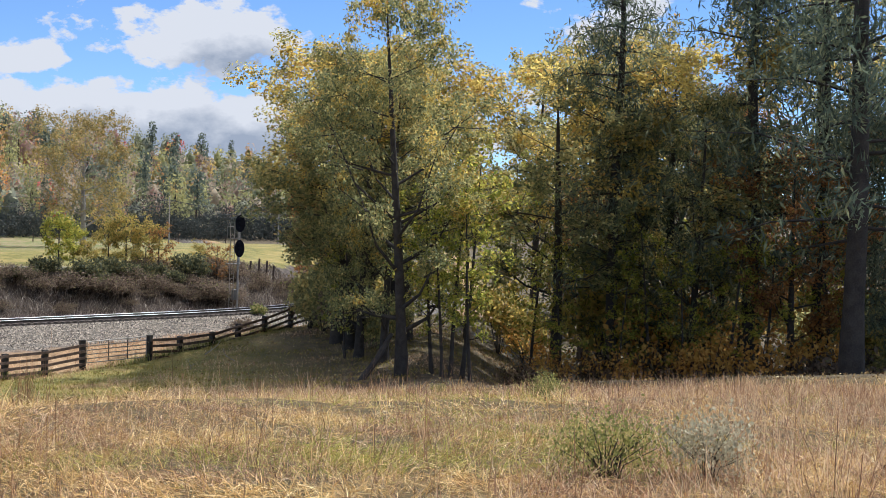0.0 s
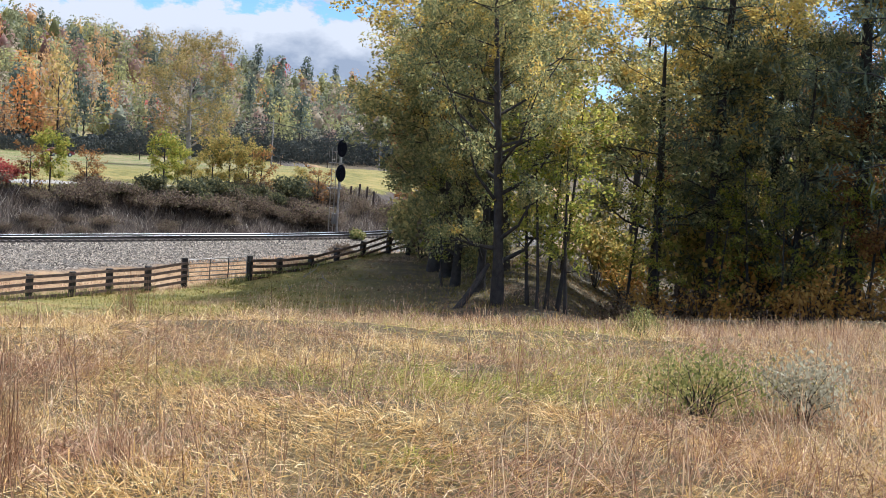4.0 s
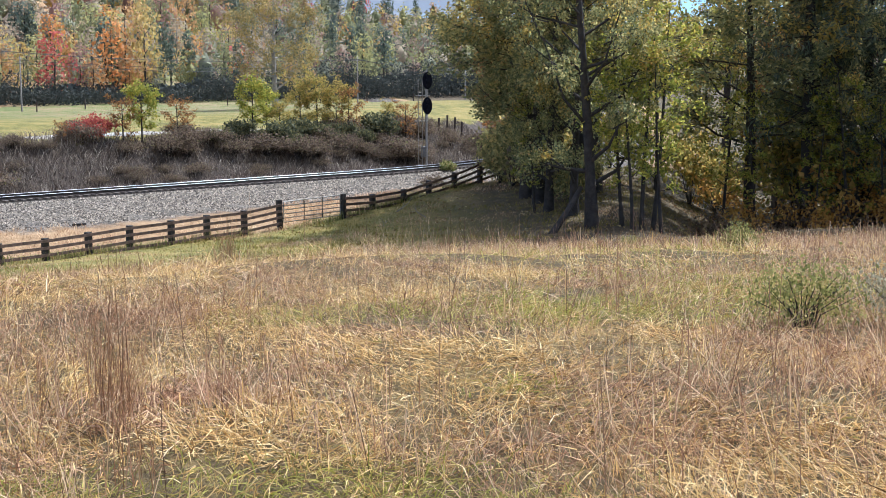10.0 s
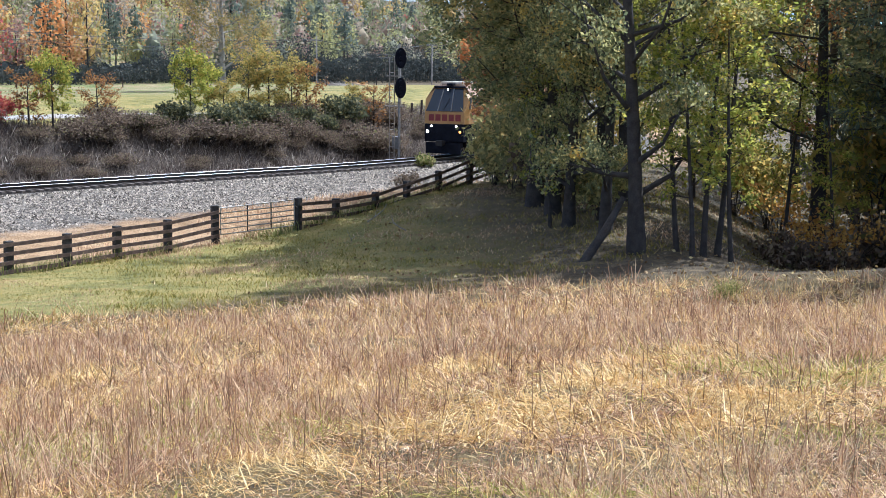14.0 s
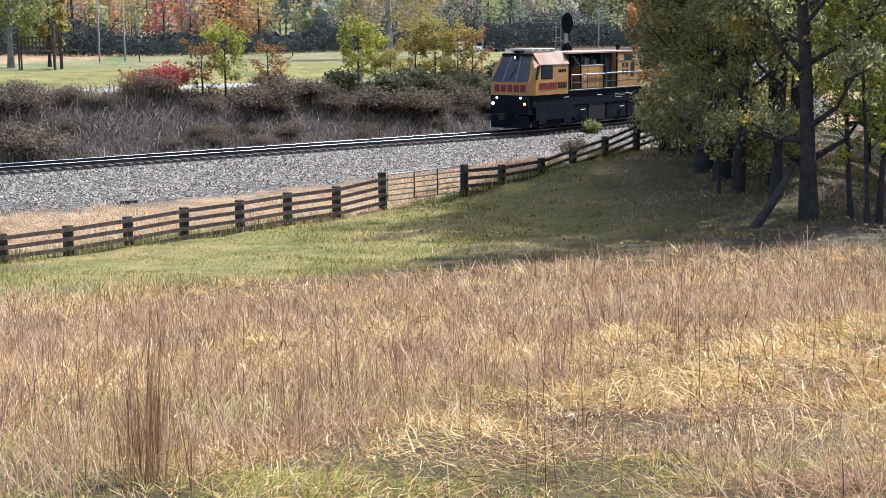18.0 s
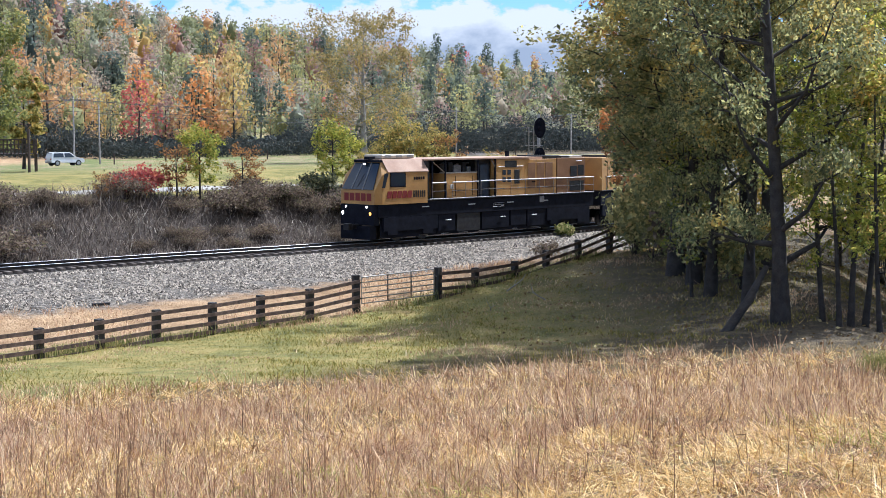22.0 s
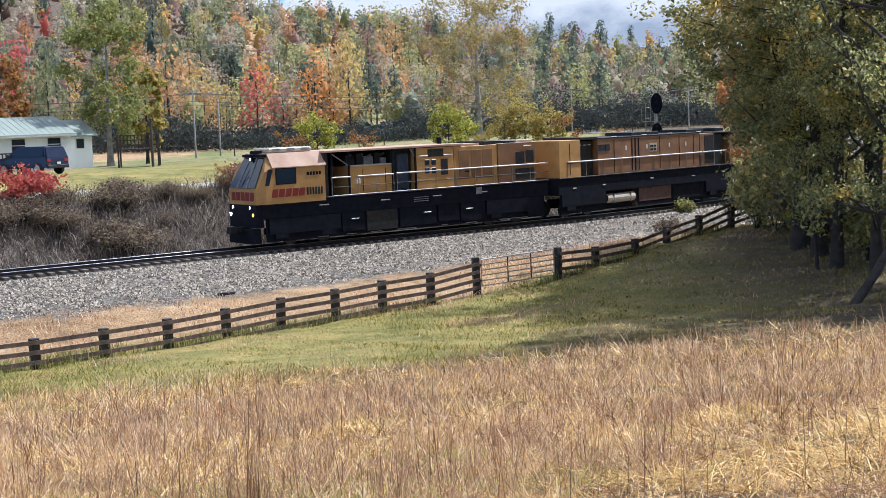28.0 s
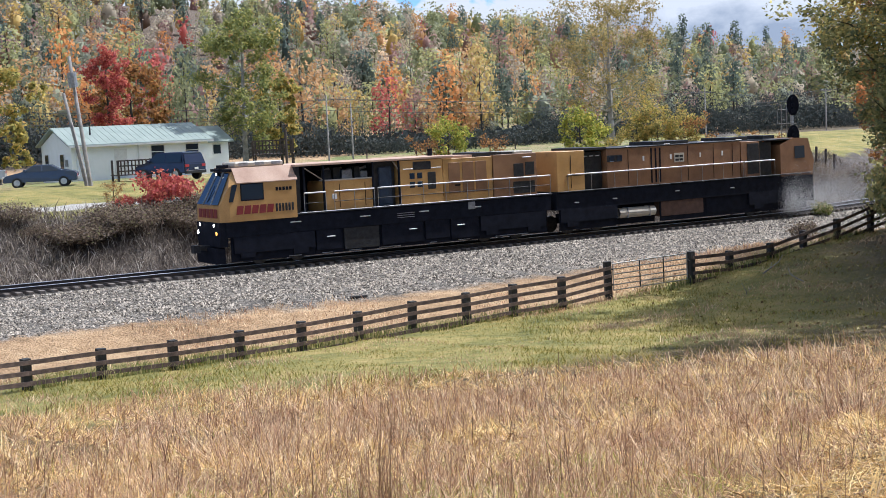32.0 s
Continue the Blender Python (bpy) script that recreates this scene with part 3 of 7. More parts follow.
rust = broadleaf("oak_tree", 8, 15.0, 0.24, 3.0, 3.9, RUST, clumps=170, leaves=52, size=0.105, forks=15, m=at(12.6, 70, 0, 0.95), label="rust-brown oak above the wooden fence's shaded end", group=NEAR)
pine = conifer("pine_tree", 2, 21.0, 0.27, 4.5, 4.4, m=at(27.1, 59, 0, 1.25), label="tall dark pine with bare lower limbs at the wood's edge", group=NEAR)
sapling = broadleaf("young_tree", 11, 10.5, 0.085, 2.4, 1.7, LIME, clumps=66, leaves=15, size=0.09, forks=15, m=at(19.8, 46.8, 0, 1.0), lean=(0.5, 0), label="slender young tree with sparse yellow-green leaves beside the oak", group=NEAR)

high_oak = broadleaf("oak_tree", 14, 16.0, 0.25, 4.2, 4.6, OAKS, clumps=270, leaves=76, size=0.09, forks=19, m=at(12.9, 58.5, 60, 1.0) @ Matrix.Diagonal((1.18, 1.18, 0.95, 1)), label="oak with raised crown of olive and gold leaves by the fence", group=NEAR)
# the last copy, at 13.6 degrees, is added to deepen shade on the lawn
for az, dist, turn, sc in [(16.6, 58.5, 220, 0.95), (15.6, 65, 300, 1.0), (14.4, 64.0, 110, 1.05), (24.0, 61, 20, 1.15), (29.6, 62, 130, 1.2), (13.6, 56.2, 300, 0.9)]:
    copy_thing(high_oak, at(az, dist, turn, sc))
for az, dist, turn, sc in [(14.3, 53, 140, 0.82), (31.2, 59, 250, 0.9), (15.9, 50.5, 260, 0.8)]:
    copy_thing(oak, at(az, dist, turn, sc))
for az, dist, turn, sc in [(34.5, 92, 160, 1.4), (23.2, 96, 80, 1.1), (26.5, 112, 150, 1.3), (21.6, 92, 20, 1.0)]:
    copy_thing(gold, at(az, dist, turn, sc))
for az, dist, turn, sc in [(11.6, 74, 70, 0.62), (33, 72, 10, 1.1), (31, 76, 40, 1.25), (36.0, 59, 300, 0.9), (38.5, 72, 220, 1.05), (25.6, 74, 110, 0.9)]:
    copy_thing(rust, at(az, dist, turn, sc))
for az, dist, turn, sc in [(33.8, 60, 70, 1.2), (39.7, 54, 20, 1.5), (43.5, 66, 100, 1.2), (36.6, 65, 200, 1.15), (41.4, 71, 160, 1.2)]:
    copy_thing(pine, at(az, dist, turn, sc))
for az, dist, turn, sc in [(18.7, 47.0, 60, 0.9), (19.3, 46.2, 150, 0.8), (20.3, 47.6, 240, 1.0), (20.9, 46.5, 320, 0.8), (32.2, 66, 75, 1.1), (42.5, 62, 190, 1.1), (13.6, 53, 260, 0.6), (21.5, 72, 45, 1.2), (19.2, 66, 200, 1.3), (26.2, 61, 20, 0.95), (29.2, 58, 200, 0.9), (35.0, 58, 310, 0.9), (37.8, 60, 130, 1.0), (24.9, 57, 80, 0.8), (31.0, 56.5, 170, 0.75), (33.0, 57.5, 260, 0.9), (22.9, 60, 30, 0.9), (27.6, 57, 290, 0.7)]:
    copy_thing(sapling, at(az, dist, turn, sc) @ pose(0, 0, 0, 5 * math.sin(7 * az), 5 * math.cos(11 * az)))
young_pine = conifer("pine_tree", 6, 15.0, 0.17, 2.4, 3.4, m=at(28.4, 61, 0, 1.0), label="dense dark younger pine with low boughs in the wood", group=NEAR, whorls=16, needles=20, size=0.15)
for az, dist, turn, sc in [(32.0, 64, 60, 1.05), (38.4, 66, 210, 1.1), (41.2, 60, 290, 1.0), (29.6, 70, 20, 1.1), (44.0, 58, 160, 1.0)]:
    copy_thing(young_pine, at(az, dist, turn, sc))

# undergrowth along and inside the wood
under = shrub("forest_shrub", 21, 2.6, 1.7, OAK_OLIVE, stems=12, clumps=100, leaves=20, size=0.11, m=at(15.6, 54, 0), label="leafy olive undergrowth shrub beneath the trees", group="undergrowth of the wood")
briar = shrub("briar_bush", 22, 1.5, 1.5, BRIAR, stems=14, clumps=100, leaves=16, size=0.10, m=at(23.2, 57, 0), label="dry dark briar thicket at the wood's edge", group="undergrowth of the wood")
yellow_under = shrub("forest_shrub", 23, 3.4, 1.6, GOLD, stems=11, clumps=90, leaves=18, size=0.12, m=at(22.2, 66, 0), label="yellow-leaved understorey shrub lit through the trees", group="undergrowth of the wood")
rr = np.random.default_rng(5)
for k in range(32):
    az = 13.0 + 32 * rr.random()
    if 17.5 < az < 24.5:
        az += 8
    dist = (60 if az > 21.5 else 56) + 38 * rr.random() ** 1.3
    src = (under, yellow_under, under, briar, yellow_under)[k % 5]
    copy_thing(src, at(az, dist, 360 * rr.random(), 0.85 + 0.9 * rr.random()))
for k in range(15):
    az = 22.5 + 22 * (k + rr.random()) / 15
    copy_thing(briar, at(az, 55 + 4.5 * rr.random(), 360 * rr.random(), 0.9 + 0.7 * rr.random()))

for az, dist, turn, sc in ((11.3, 67.0, 20, 0.95), (12.0, 65.0, 140, 1.25), (12.9, 63.0, 260, 1.2), (13.8, 60.0, 80, 1.1), (12.5, 68.5, 310, 1.5)):
    copy_thing(under, at(az, dist, turn, sc))
ember = shrub("forest_shrub", 27, 3.0, 1.7, leafy("ember_leaves", [(0, (0.42, 0.20, 0.06)), (0.5, (0.70, 0.40, 0.10)), (1, (0.82, 0.56, 0.16))], 0.66), stems=12, clumps=90, leaves=12, size=0.10, m=at(22.6, 63, 0), label="orange-leaved understorey shrub glowing between the trunks", group="undergrowth of the wood")
for az, dist, turn, sc in ((20.9, 66, 40, 1.3), (23.6, 57, 130, 0.8), (25.4, 56, 210, 1.0), (28.2, 55.8, 310, 0.9), (30.6, 56, 20, 1.1), (32.6, 55.5, 110, 1.3), (35.3, 56, 250, 1.2), (37.4, 58, 70, 1.3), (26.6, 62, 160, 1.9), (34.0, 63, 220, 2.0), (29.4, 60, 90, 1.9)):
    copy_thing(ember if turn % 40 else yellow_under, at(az, dist, turn, sc))

# fallen leaves and low green under the trees
lrng = np.random.default_rng(88)
nl = 17000
la, ld = lrng.uniform(-16, 46, nl), 39 + 42 * lrng.random(nl) ** 1.3
lx, ly = ld * np.sin(np.radians(la)), ld * np.cos(np.radians(la))
lu, lv_ = uv_of(lx, ly)
k = (lv_ < -15.0) & (lrng.random(nl) < np.clip((lu + 16) / 30, 0.0, 1.0))
C = np.stack([lx, ly, ground_z(lx, ly) + 0.03], 1)[k]
tagged(new("fallen_leaves", quads_mesh("fallen_leaves", leaf_cloud(lrng, C, 0.03, 1, 0.06, 0.5), leafy("litter_leaves", [(0, (0.13, 0.075, 0.035)), (0.5, (0.30, 0.19, 0.085)), (0.85, (0.50, 0.37, 0.15)), (0.96, (0.64, 0.54, 0.26)), (1, (0.20, 0.24, 0.07))], 0.2))), "fallen tan and yellow leaves scattered under the trees", "leaves", kind="stuff")

# ---------- the meadow ----------
def blades_mesh(name, rng, P, h, w, lean, mat, head=None):
    """Bent grass blades: two joined strips each; head > 1 thickens the upper part to a seed head."""
    n = len(P)
    a = rng.uniform(0, 2 * np.pi, n)
    side = np.stack([np.cos(a), np.sin(a), np.zeros(n)], 1) * w[:, None] * 0.5
    b = rng.uniform(0, 2 * np.pi, n)
    L = np.stack([np.cos(b), np.sin(b), np.zeros(n)], 1) * lean[:, None]
    up = np.array([0, 0, 1.0])
    mid = P + L * 0.3 + up * (h * 0.6)[:, None]
    tip = P + L + up * (h * np.sqrt(np.clip(1 - 0.35 * (lean / np.maximum(h, 0.05)) ** 2, 0.12, 1)))[:, None]
    k = 0.8 if head is None else head
    V = np.stack([P - side, P + side, mid - side * k, mid + side * k, tip - side * 0.25, tip + side * 0.25], 1).astype(np.float32)
    me = bpy.data.meshes.new(name)
    me.vertices.add(6 * n); me.loops.add(8 * n); me.polygons.add(2 * n)
    me.vertices.foreach_set("co", V.ravel())
    o = (np.arange(n, dtype=np.int32) * 6)[:, None]
    me.loops.foreach_set("vertex_index", np.concatenate([o + np.array([0, 1, 3, 2]), o + np.array([2, 3, 5, 4])], 1).astype(np.int32).ravel())
    me.polygons.foreach_set("loop_start", np.arange(0, 8 * n, 4, dtype=np.int32))
    me.materials.append(mat)
    me.update(calc_edges=True)
    return me


def straight_mesh(name, rng, P, h, w, lean, mat):
    """Far blades: one narrow tapered strip each."""
    n = len(P)
    a = rng.uniform(0, 2 * np.pi, n)
    side = np.stack([np.cos(a), np.sin(a), np.zeros(n)], 1) * w[:, None] * 0.5
    b = rng.uniform(0, 2 * np.pi, n)
    tip = P + np.stack([np.cos(b) * lean, np.sin(b) * lean, h], 1)
    return quads_mesh(name, np.stack([P - side, P + side, tip + side * 0.35, tip - side * 0.35], 1), mat)


STANDS = ((-1.1, -16.9, -19.0, 38.0), (0.0, 0.0, -30.0, 36.0))      # where the meadow is seen from: x, y and the two outer directions


def meadow_points(rng, n, near=3.6, far=38.5, power=1.0, split=0.45, near_far=19.0, wide=0.0):
    """Places in the meadow, thickest near the two stands; also how far each lies from the nearer stand."""
    xs_, ys_ = [], []
    for (x0, y0, a0, a1), part_n, reach in zip(STANDS, (int(n * split), n - int(n * split)), (near_far, far)):
        az = np.radians(rng.uniform(a0, a1 + wide, part_n))
        r = near + (reach - near) * rng.random(part_n) ** power
        xs_.append(x0 + r * np.sin(az)); ys_.append(y0 + r * np.cos(az))
    x, y = np.concatenate(xs_), np.concatenate(ys_)
    d = np.minimum(np.hypot(x, y), np.where(y < 4, np.hypot(x + 1.1, y + 16.9), 99))
    # the far edge thins out raggedly into the mown grass
    rim = 38.8 + 1.3 * np.clip((np.degrees(np.arctan2(x, np.maximum(y, 0.1))) - 1.0) / 6.0, 0, 1)
    keep = np.hypot(x, y) < rim - 6.5 * rng.random(len(x)) ** 2 - 3.0 * patch(x, y, 0.5, 4)
    return x[keep], y[keep], d[keep]


def seat(x, y):
    return np.stack([x, y, ground_z(x, y) - 0.02], 1)


def arched(name, rng, P, head, rise, droop, length, w, mats, idx=None, taper=0.3, single=False):
    """Blades that leave the ground at the angle rise towards head and bow over by droop; two joined strips each."""
    n = len(P)
    out = np.stack([np.cos(head), np.sin(head), np.zeros(n)], 1)
    up = np.array([0, 0, 1.0])

    def way(e):
        return out * np.cos(e)[:, None] + up * np.sin(e)[:, None]

    mid = P + way(rise - 0.25 * droop) * (length * 0.5)[:, None]
    tip = mid + way(rise - 0.8 * droop) * (length * 0.5)[:, None]
    floor_z = P[:, 2] + 0.03
    mid[:, 2] = np.maximum(mid[:, 2], floor_z); tip[:, 2] = np.maximum(tip[:, 2], floor_z)
    tw = rng.uniform(-1.2, 1.2, n)
    side = np.stack([-np.sin(head) * np.cos(tw), np.cos(head) * np.cos(tw), np.sin(tw)], 1) * (w * 0.5)[:, None]
    V = np.stack([P - side * 0.8, P + side * 0.8, mid - side, mid + side, tip - side * taper, tip + side * taper], 1).astype(np.float32)
    if single:
        return quads_mesh(name, V[:, [0, 1, 5, 4]], mats, idx)
    me = bpy.data.meshes.new(name)
    me.vertices.add(6 * n); me.loops.add(8 * n); me.polygons.add(2 * n)
    me.vertices.foreach_set("co", V.ravel())
    o = (np.arange(n, dtype=np.int32) * 6)[:, None]
    me.loops.foreach_set("vertex_index", np.concatenate([o + np.array([0, 1, 3, 2]), o + np.array([2, 3, 5, 4])], 1).astype(np.int32).ravel())
    me.polygons.foreach_set("loop_start", np.arange(0, 8 * n, 4, dtype=np.int32))
    for mt in mats:
        me.materials.append(mt)
    if idx is not None:
        me.polygons.foreach_set("material_index", np.repeat(idx, 2).astype(np.int32))
    me.update(calc_edges=True)
    return me


grng = np.random.default_rng(12)
PALE = leafy("bleached_straw", [(0.0, (0.36, 0.20, 0.065)), (0.5, (0.81, 0.53, 0.19)), (1.0, (0.99, 0.80, 0.42))], 0.25, 0.42)
RUSSET = leafy("russet_sedge", [(0.0, (0.10, 0.050, 0.030)), (0.5, (0.36, 0.185, 0.095)), (1.0, (0.66, 0.40, 0.22))], 0.25, 0.5)
FRESH = leafy("meadow_green", [(0, (0.15, 0.165, 0.03)), (0.5, (0.39, 0.375, 0.07)), (0.85, (0.64, 0.55, 0.15)), (1, (0.80, 0.66, 0.27))], 0.4)


def tufts(name, count, blades, length, rise, droop, width, label, near=3.6, far=22.0, power=1.0, split=0.5, spread=0.11, green=0.0, near_far=17.0, wide=0.0, spread_w=0.00038, single=False):
    """Tussocks of bowed blades; whole tussocks lean the way the wind has laid that patch, and take one hue."""
    x, y, d = meadow_points(grng, count, near, far, power, split, near_far, wide)
    n0 = len(x)
    lay = 6.28 * patch(x, y, 0.5, 17) * 1.6 + grng.normal(0, 0.7, n0)
    laid = grng.random(n0)
    hue = 0.5 * patch(x, y, 1.2, 55) + 0.5 * patch(x, y, 3.4, 56) + grng.normal(0, 0.12, n0)
    wet = green * (patch(x, y, 0.9, 9) + 0.35 * patch(x, y, 3.0, 10) > np.where(y > 3, 0.56 + 0.04 * np.maximum(d - 9, 0), 0.72 + 0.15 * np.maximum(d - 6.5, 0)) + 0.25 * grng.random(n0))
    k = np.repeat(np.arange(n0), blades)
    n = len(k)
    px_, py_ = x[k] + grng.normal(0, spread, n), y[k] + grng.normal(0, spread, n)
    head = np.where(grng.random(n) < 0.35 + 0.4 * laid[k], lay[k] + grng.normal(0, 0.5, n), grng.uniform(0, 6.28, n))
    ln = grng.uniform(*length, n) * (0.8 + 0.45 * patch(x, y, 2.1, 57))[k]
    idx = np.digitize(hue[k] + grng.normal(0, 0.16, n), [0.44, 0.64, 0.80])
    idx = np.where((wet[k] > 0) & (grng.random(n) < 0.6), 4, idx)
    me_ = arched(name, grng, seat(px_, py_), head, grng.uniform(*rise, n), grng.uniform(*droop, n), ln, (width + spread_w * d[k]) * grng.uniform(0.6, 1.4, n), [PALE, STRAW, SEDGE, RUSSET, FRESH], idx, single=single)
    tagged(new(name, me_), label, "grass", kind="stuff")


# bowed straw in tussocks, thick close to the stands
tufts("dry_grass", 7400, 17, (0.08, 0.27), (0.4, 1.5), (0.5, 2.5), 0.0034, "bowed pale straw in wind-laid tussocks over the meadow", green=1.0)
# a mat of fallen leaves of grass lying over one another
tufts("fallen_straw", 7400, 15, (0.06, 0.23), (0.0, 0.6), (-0.2, 1.0), 0.0035, "fallen bleached straw matted every way over the meadow", spread=0.16, green=0.8, single=True)
# short new growth and stubble filling the ground between the tussocks
tufts("short_grass", 6000, 13, (0.05, 0.17), (0.5, 1.57), (0.0, 1.6), 0.0040, "short stubble and new green blades between the tussocks", spread=0.13, green=1.6, far=20.0, single=True)
# lower tussocks further off
tufts("dry_grass", 3800, 11, (0.14, 0.38), (0.3, 1.5), (0.2, 1.9), 0.0052, "straw and russet tussocks in the middle of the meadow", near=12.0, far=22.0, power=0.9, split=0.35, spread=0.15, green=0.5, wide=6.0, spread_w=0.00042, near_far=24.0)
tufts("dry_grass", 7600, 10, (0.18, 0.50), (0.2, 1.5), (0.2, 2.1), 0.0070, "straw and russet tussocks over the far side of the meadow", near=20.0, far=39.8, power=0.8, split=0.3, spread=0.16, green=0.3, wide=14.0, spread_w=0.00068, near_far=50.0, single=True)
tufts("fallen_straw", 5200, 8, (0.15, 0.45), (0.0, 0.55), (-0.2, 0.8), 0.0060, "bleached straw lying between the far tussocks", near=12.0, far=36.0, power=0.8, split=0.3, spread=0.2, wide=10.0, spread_w=0.00062, near_far=46.0, single=True)
# fine upright broom sedge, thicker towards the far edge
x, y, d = meadow_points(grng, 20500, 4.5, 39.8, 0.8, 0.55, 46.0, wide=8.0)
k = (0.8 * patch(x, y, 0.6, 31) + 0.4 * patch(x, y, 1.9, 32) + 0.35 * np.clip((d - np.where(y > 3, 9, 3)) / np.where(y > 3, 12, 8), 0, 1) + 0.3 * grng.random(len(x))) > np.where(y > 3, 0.93, 0.82)
x, y, d = x[k], y[k], d[k]
m_ = 8
k = np.repeat(np.arange(len(x)), m_)
n = len(k)
h = (grng.uniform(0.24, 0.56, len(x)) * (0.65 + 0.6 * patch(x, y, 1.4, 33)))[k] * grng.uniform(0.6, 1.15, n)
sedge_i = (grng.random(n) < 0.16 + 0.30 * patch(x, y, 1.0, 34)[k]).astype(int)
tagged(new("tall_sedge", arched("tall_sedge", grng, seat(x[k] + grng.normal(0, 0.10, n), y[k] + grng.normal(0, 0.10, n)), grng.uniform(0, 6.28, n), grng.uniform(0.7, 1.57, n), grng.uniform(0.0, 0.8, n), h, (0.0026 + 0.00042 * d[k]) * grng.uniform(0.7, 1.3, n), [SEDGE, RUSSET], sedge_i, 0.6, True)), "upright reddish-brown broom sedge standing in clumps", "grass", kind="stuff")
# single dark stems standing above the rest, some with a tuft of seed
x, y, d = meadow_points(grng, 1500, 4.0, 37.0, 0.85, 0.4, 40.0, wide=10.0)
n = len(x)
h = grng.uniform(0.40, 0.95, n)
STEMS = leafy("dark_stems", [(0, (0.12, 0.07, 0.042)), (1, (0.38, 0.23, 0.135))], 0.15)
tagged(new("seed_stems", arched("seed_stems", grng, seat(x, y), grng.uniform(0, 6.28, n), grng.uniform(1.1, 1.57, n), grng.uniform(-0.4, 0.5, n), h, 0.0036 + 0.00035 * d, [STEMS], None, 0.5)), "single dark dead stems standing above the grass", "grass", kind="stuff")
# short mown turf between the meadow and the fence, with fallen leaves
tu = grng.uniform(-46, 16, 64000)
tv = grng.uniform(-34, -14.2, 64000)
x, y = xy_of(tu, tv)
k = np.hypot(x, y) > 34
x, y = x[k], y[k]
n = len(x)
P = np.stack([x, y, ground_z(x, y) - 0.01], 1)
h = grng.uniform(0.03, 0.13, n) * (0.4 + 1.3 * patch(x, y, 0.9, 94))
turf_mesh = straight_mesh("turf", grng, P, h, np.full(n, 0.022), h * grng.uniform(0.2, 1.4, n), [TURF, SEDGE])
turf_mesh.polygons.foreach_set("material_index", (patch(x, y, 0.7, 93) + 0.35 * grng.random(n) > 0.98).astype(np.int32))
tagged(new("turf", turf_mesh), "short green and straw turf beside the fence", "grass", kind="stuff")

# dry tufts between the fence and the gravel
tu = grng.uniform(-50, 14, 15000)
tv = grng.uniform(-15.5, -8.6, 15000)
k = patch(tu, tv, 0.8, 71) + 0.35 * grng.random(15000) > 0.52 + 0.06 * (tv + 15)
x, y = xy_of(tu[k], tv[k])
n = len(x)
P = np.stack([x, y, ground_z(x, y) - 0.01], 1)
h = grng.uniform(0.06, 0.32, n)
tagged(new("trackside_grass", blades_mesh("trackside_grass", grng, P, h, np.full(n, 0.026), h * grng.uniform(0.2, 1.2, n), SEDGE)), "sparse dry tufts along the gravel's edge", "grass", kind="stuff")


# weeds left standing along the foot of the fence
fx, fy = [], []
for (az0, d0), (az1, d1) in zip(FENCE_LINE, FENCE_LINE[1:]):
    f_ = grng.random(260)
    x0, y0, x1, y1 = d0 * math.sin(radians(az0)), d0 * math.cos(radians(az0)), d1 * math.sin(radians(az1)), d1 * math.cos(radians(az1))
    fx.append(x0 + (x1 - x0) * f_ + grng.normal(0, 0.16, 260))
    fy.append(y0 + (y1 - y0) * f_ + grng.normal(0, 0.16, 260))
fx, fy = np.concatenate(fx), np.concatenate(fy)
k = patch(fx, fy, 1.2, 91) + 0.3 * grng.random(len(fx)) > 0.5
fx, fy = fx[k], fy[k]
n = len(fx)
h = grng.uniform(0.12, 0.55, n)
tagged(new("fence_weeds", blades_mesh("fence_weeds", grng, np.stack([fx, fy, ground_z(fx, fy) - 0.01], 1), h, np.full(n, 0.022), h * grng.uniform(0.1, 0.7, n), GREENS)), "uncut green and tan weeds along the foot of the fence", "weeds", kind="stuff")


SHEAF = leafy("sheaf_stalks", [(0.0, (0.15, 0.085, 0.045)), (0.5, (0.38, 0.22, 0.115)), (0.85, (0.60, 0.38, 0.20)), (1.0, (0.78, 0.56, 0.32))], 0.25, 0.5)


def stalk_clump(seed, x, y, height, count, label, spread=0.13):
    """A sheaf of broom sedge: near-upright stalks from one root, feathered with short bristles in their upper half."""
    r = np.random.default_rng(seed)
    P = np.stack([r.normal(0, spread * 0.5, count), r.normal(0, spread * 0.5, count), np.full(count, -0.04)], 1)
    h = height * r.uniform(0.35, 1.0, count) ** 0.8
    head, rise, droop = r.uniform(0, 6.28, count), 1.57 - np.abs(r.normal(0, 0.15, count)), r.uniform(-0.15, 0.35, count)
    m_ = 9
    k = np.repeat(np.arange(count), m_)
    n = len(k)
    f = r.uniform(0.35, 0.98, n) * h[k]
    way = np.stack([np.cos(head[k]) * np.cos(rise[k]), np.sin(head[k]) * np.cos(rise[k]), np.sin(rise[k])], 1)
    # bristles spring from the stalk and run up beside it
    Q = P[k] + way * f[:, None]
    all_p = np.concatenate([P, Q])
    all_head = np.concatenate([head, r.uniform(0, 6.28, n)])
    all_rise = np.concatenate([rise, r.uniform(0.95, 1.5, n)])
    all_droop = np.concatenate([droop, r.uniform(-0.3, 0.5, n)])
    all_len = np.concatenate([h, r.uniform(0.05, 0.15, n)])
    all_w = np.concatenate([r.uniform(0.0045, 0.0085, count), r.uniform(0.002, 0.0042, n)])
    me_ = arched("weed_stalks", r, all_p, all_head, all_rise, all_droop, all_len, all_w, [SHEAF, RUSSET], (r.random(count + n) < 0.4).astype(int), 0.45)
    ob = tagged(new("weed_stalks", me_), label, "weeds", "tall weeds of the meadow", "stuff")
    ob.matrix_basis = pose(x, y, gz(x, y))
    return ob


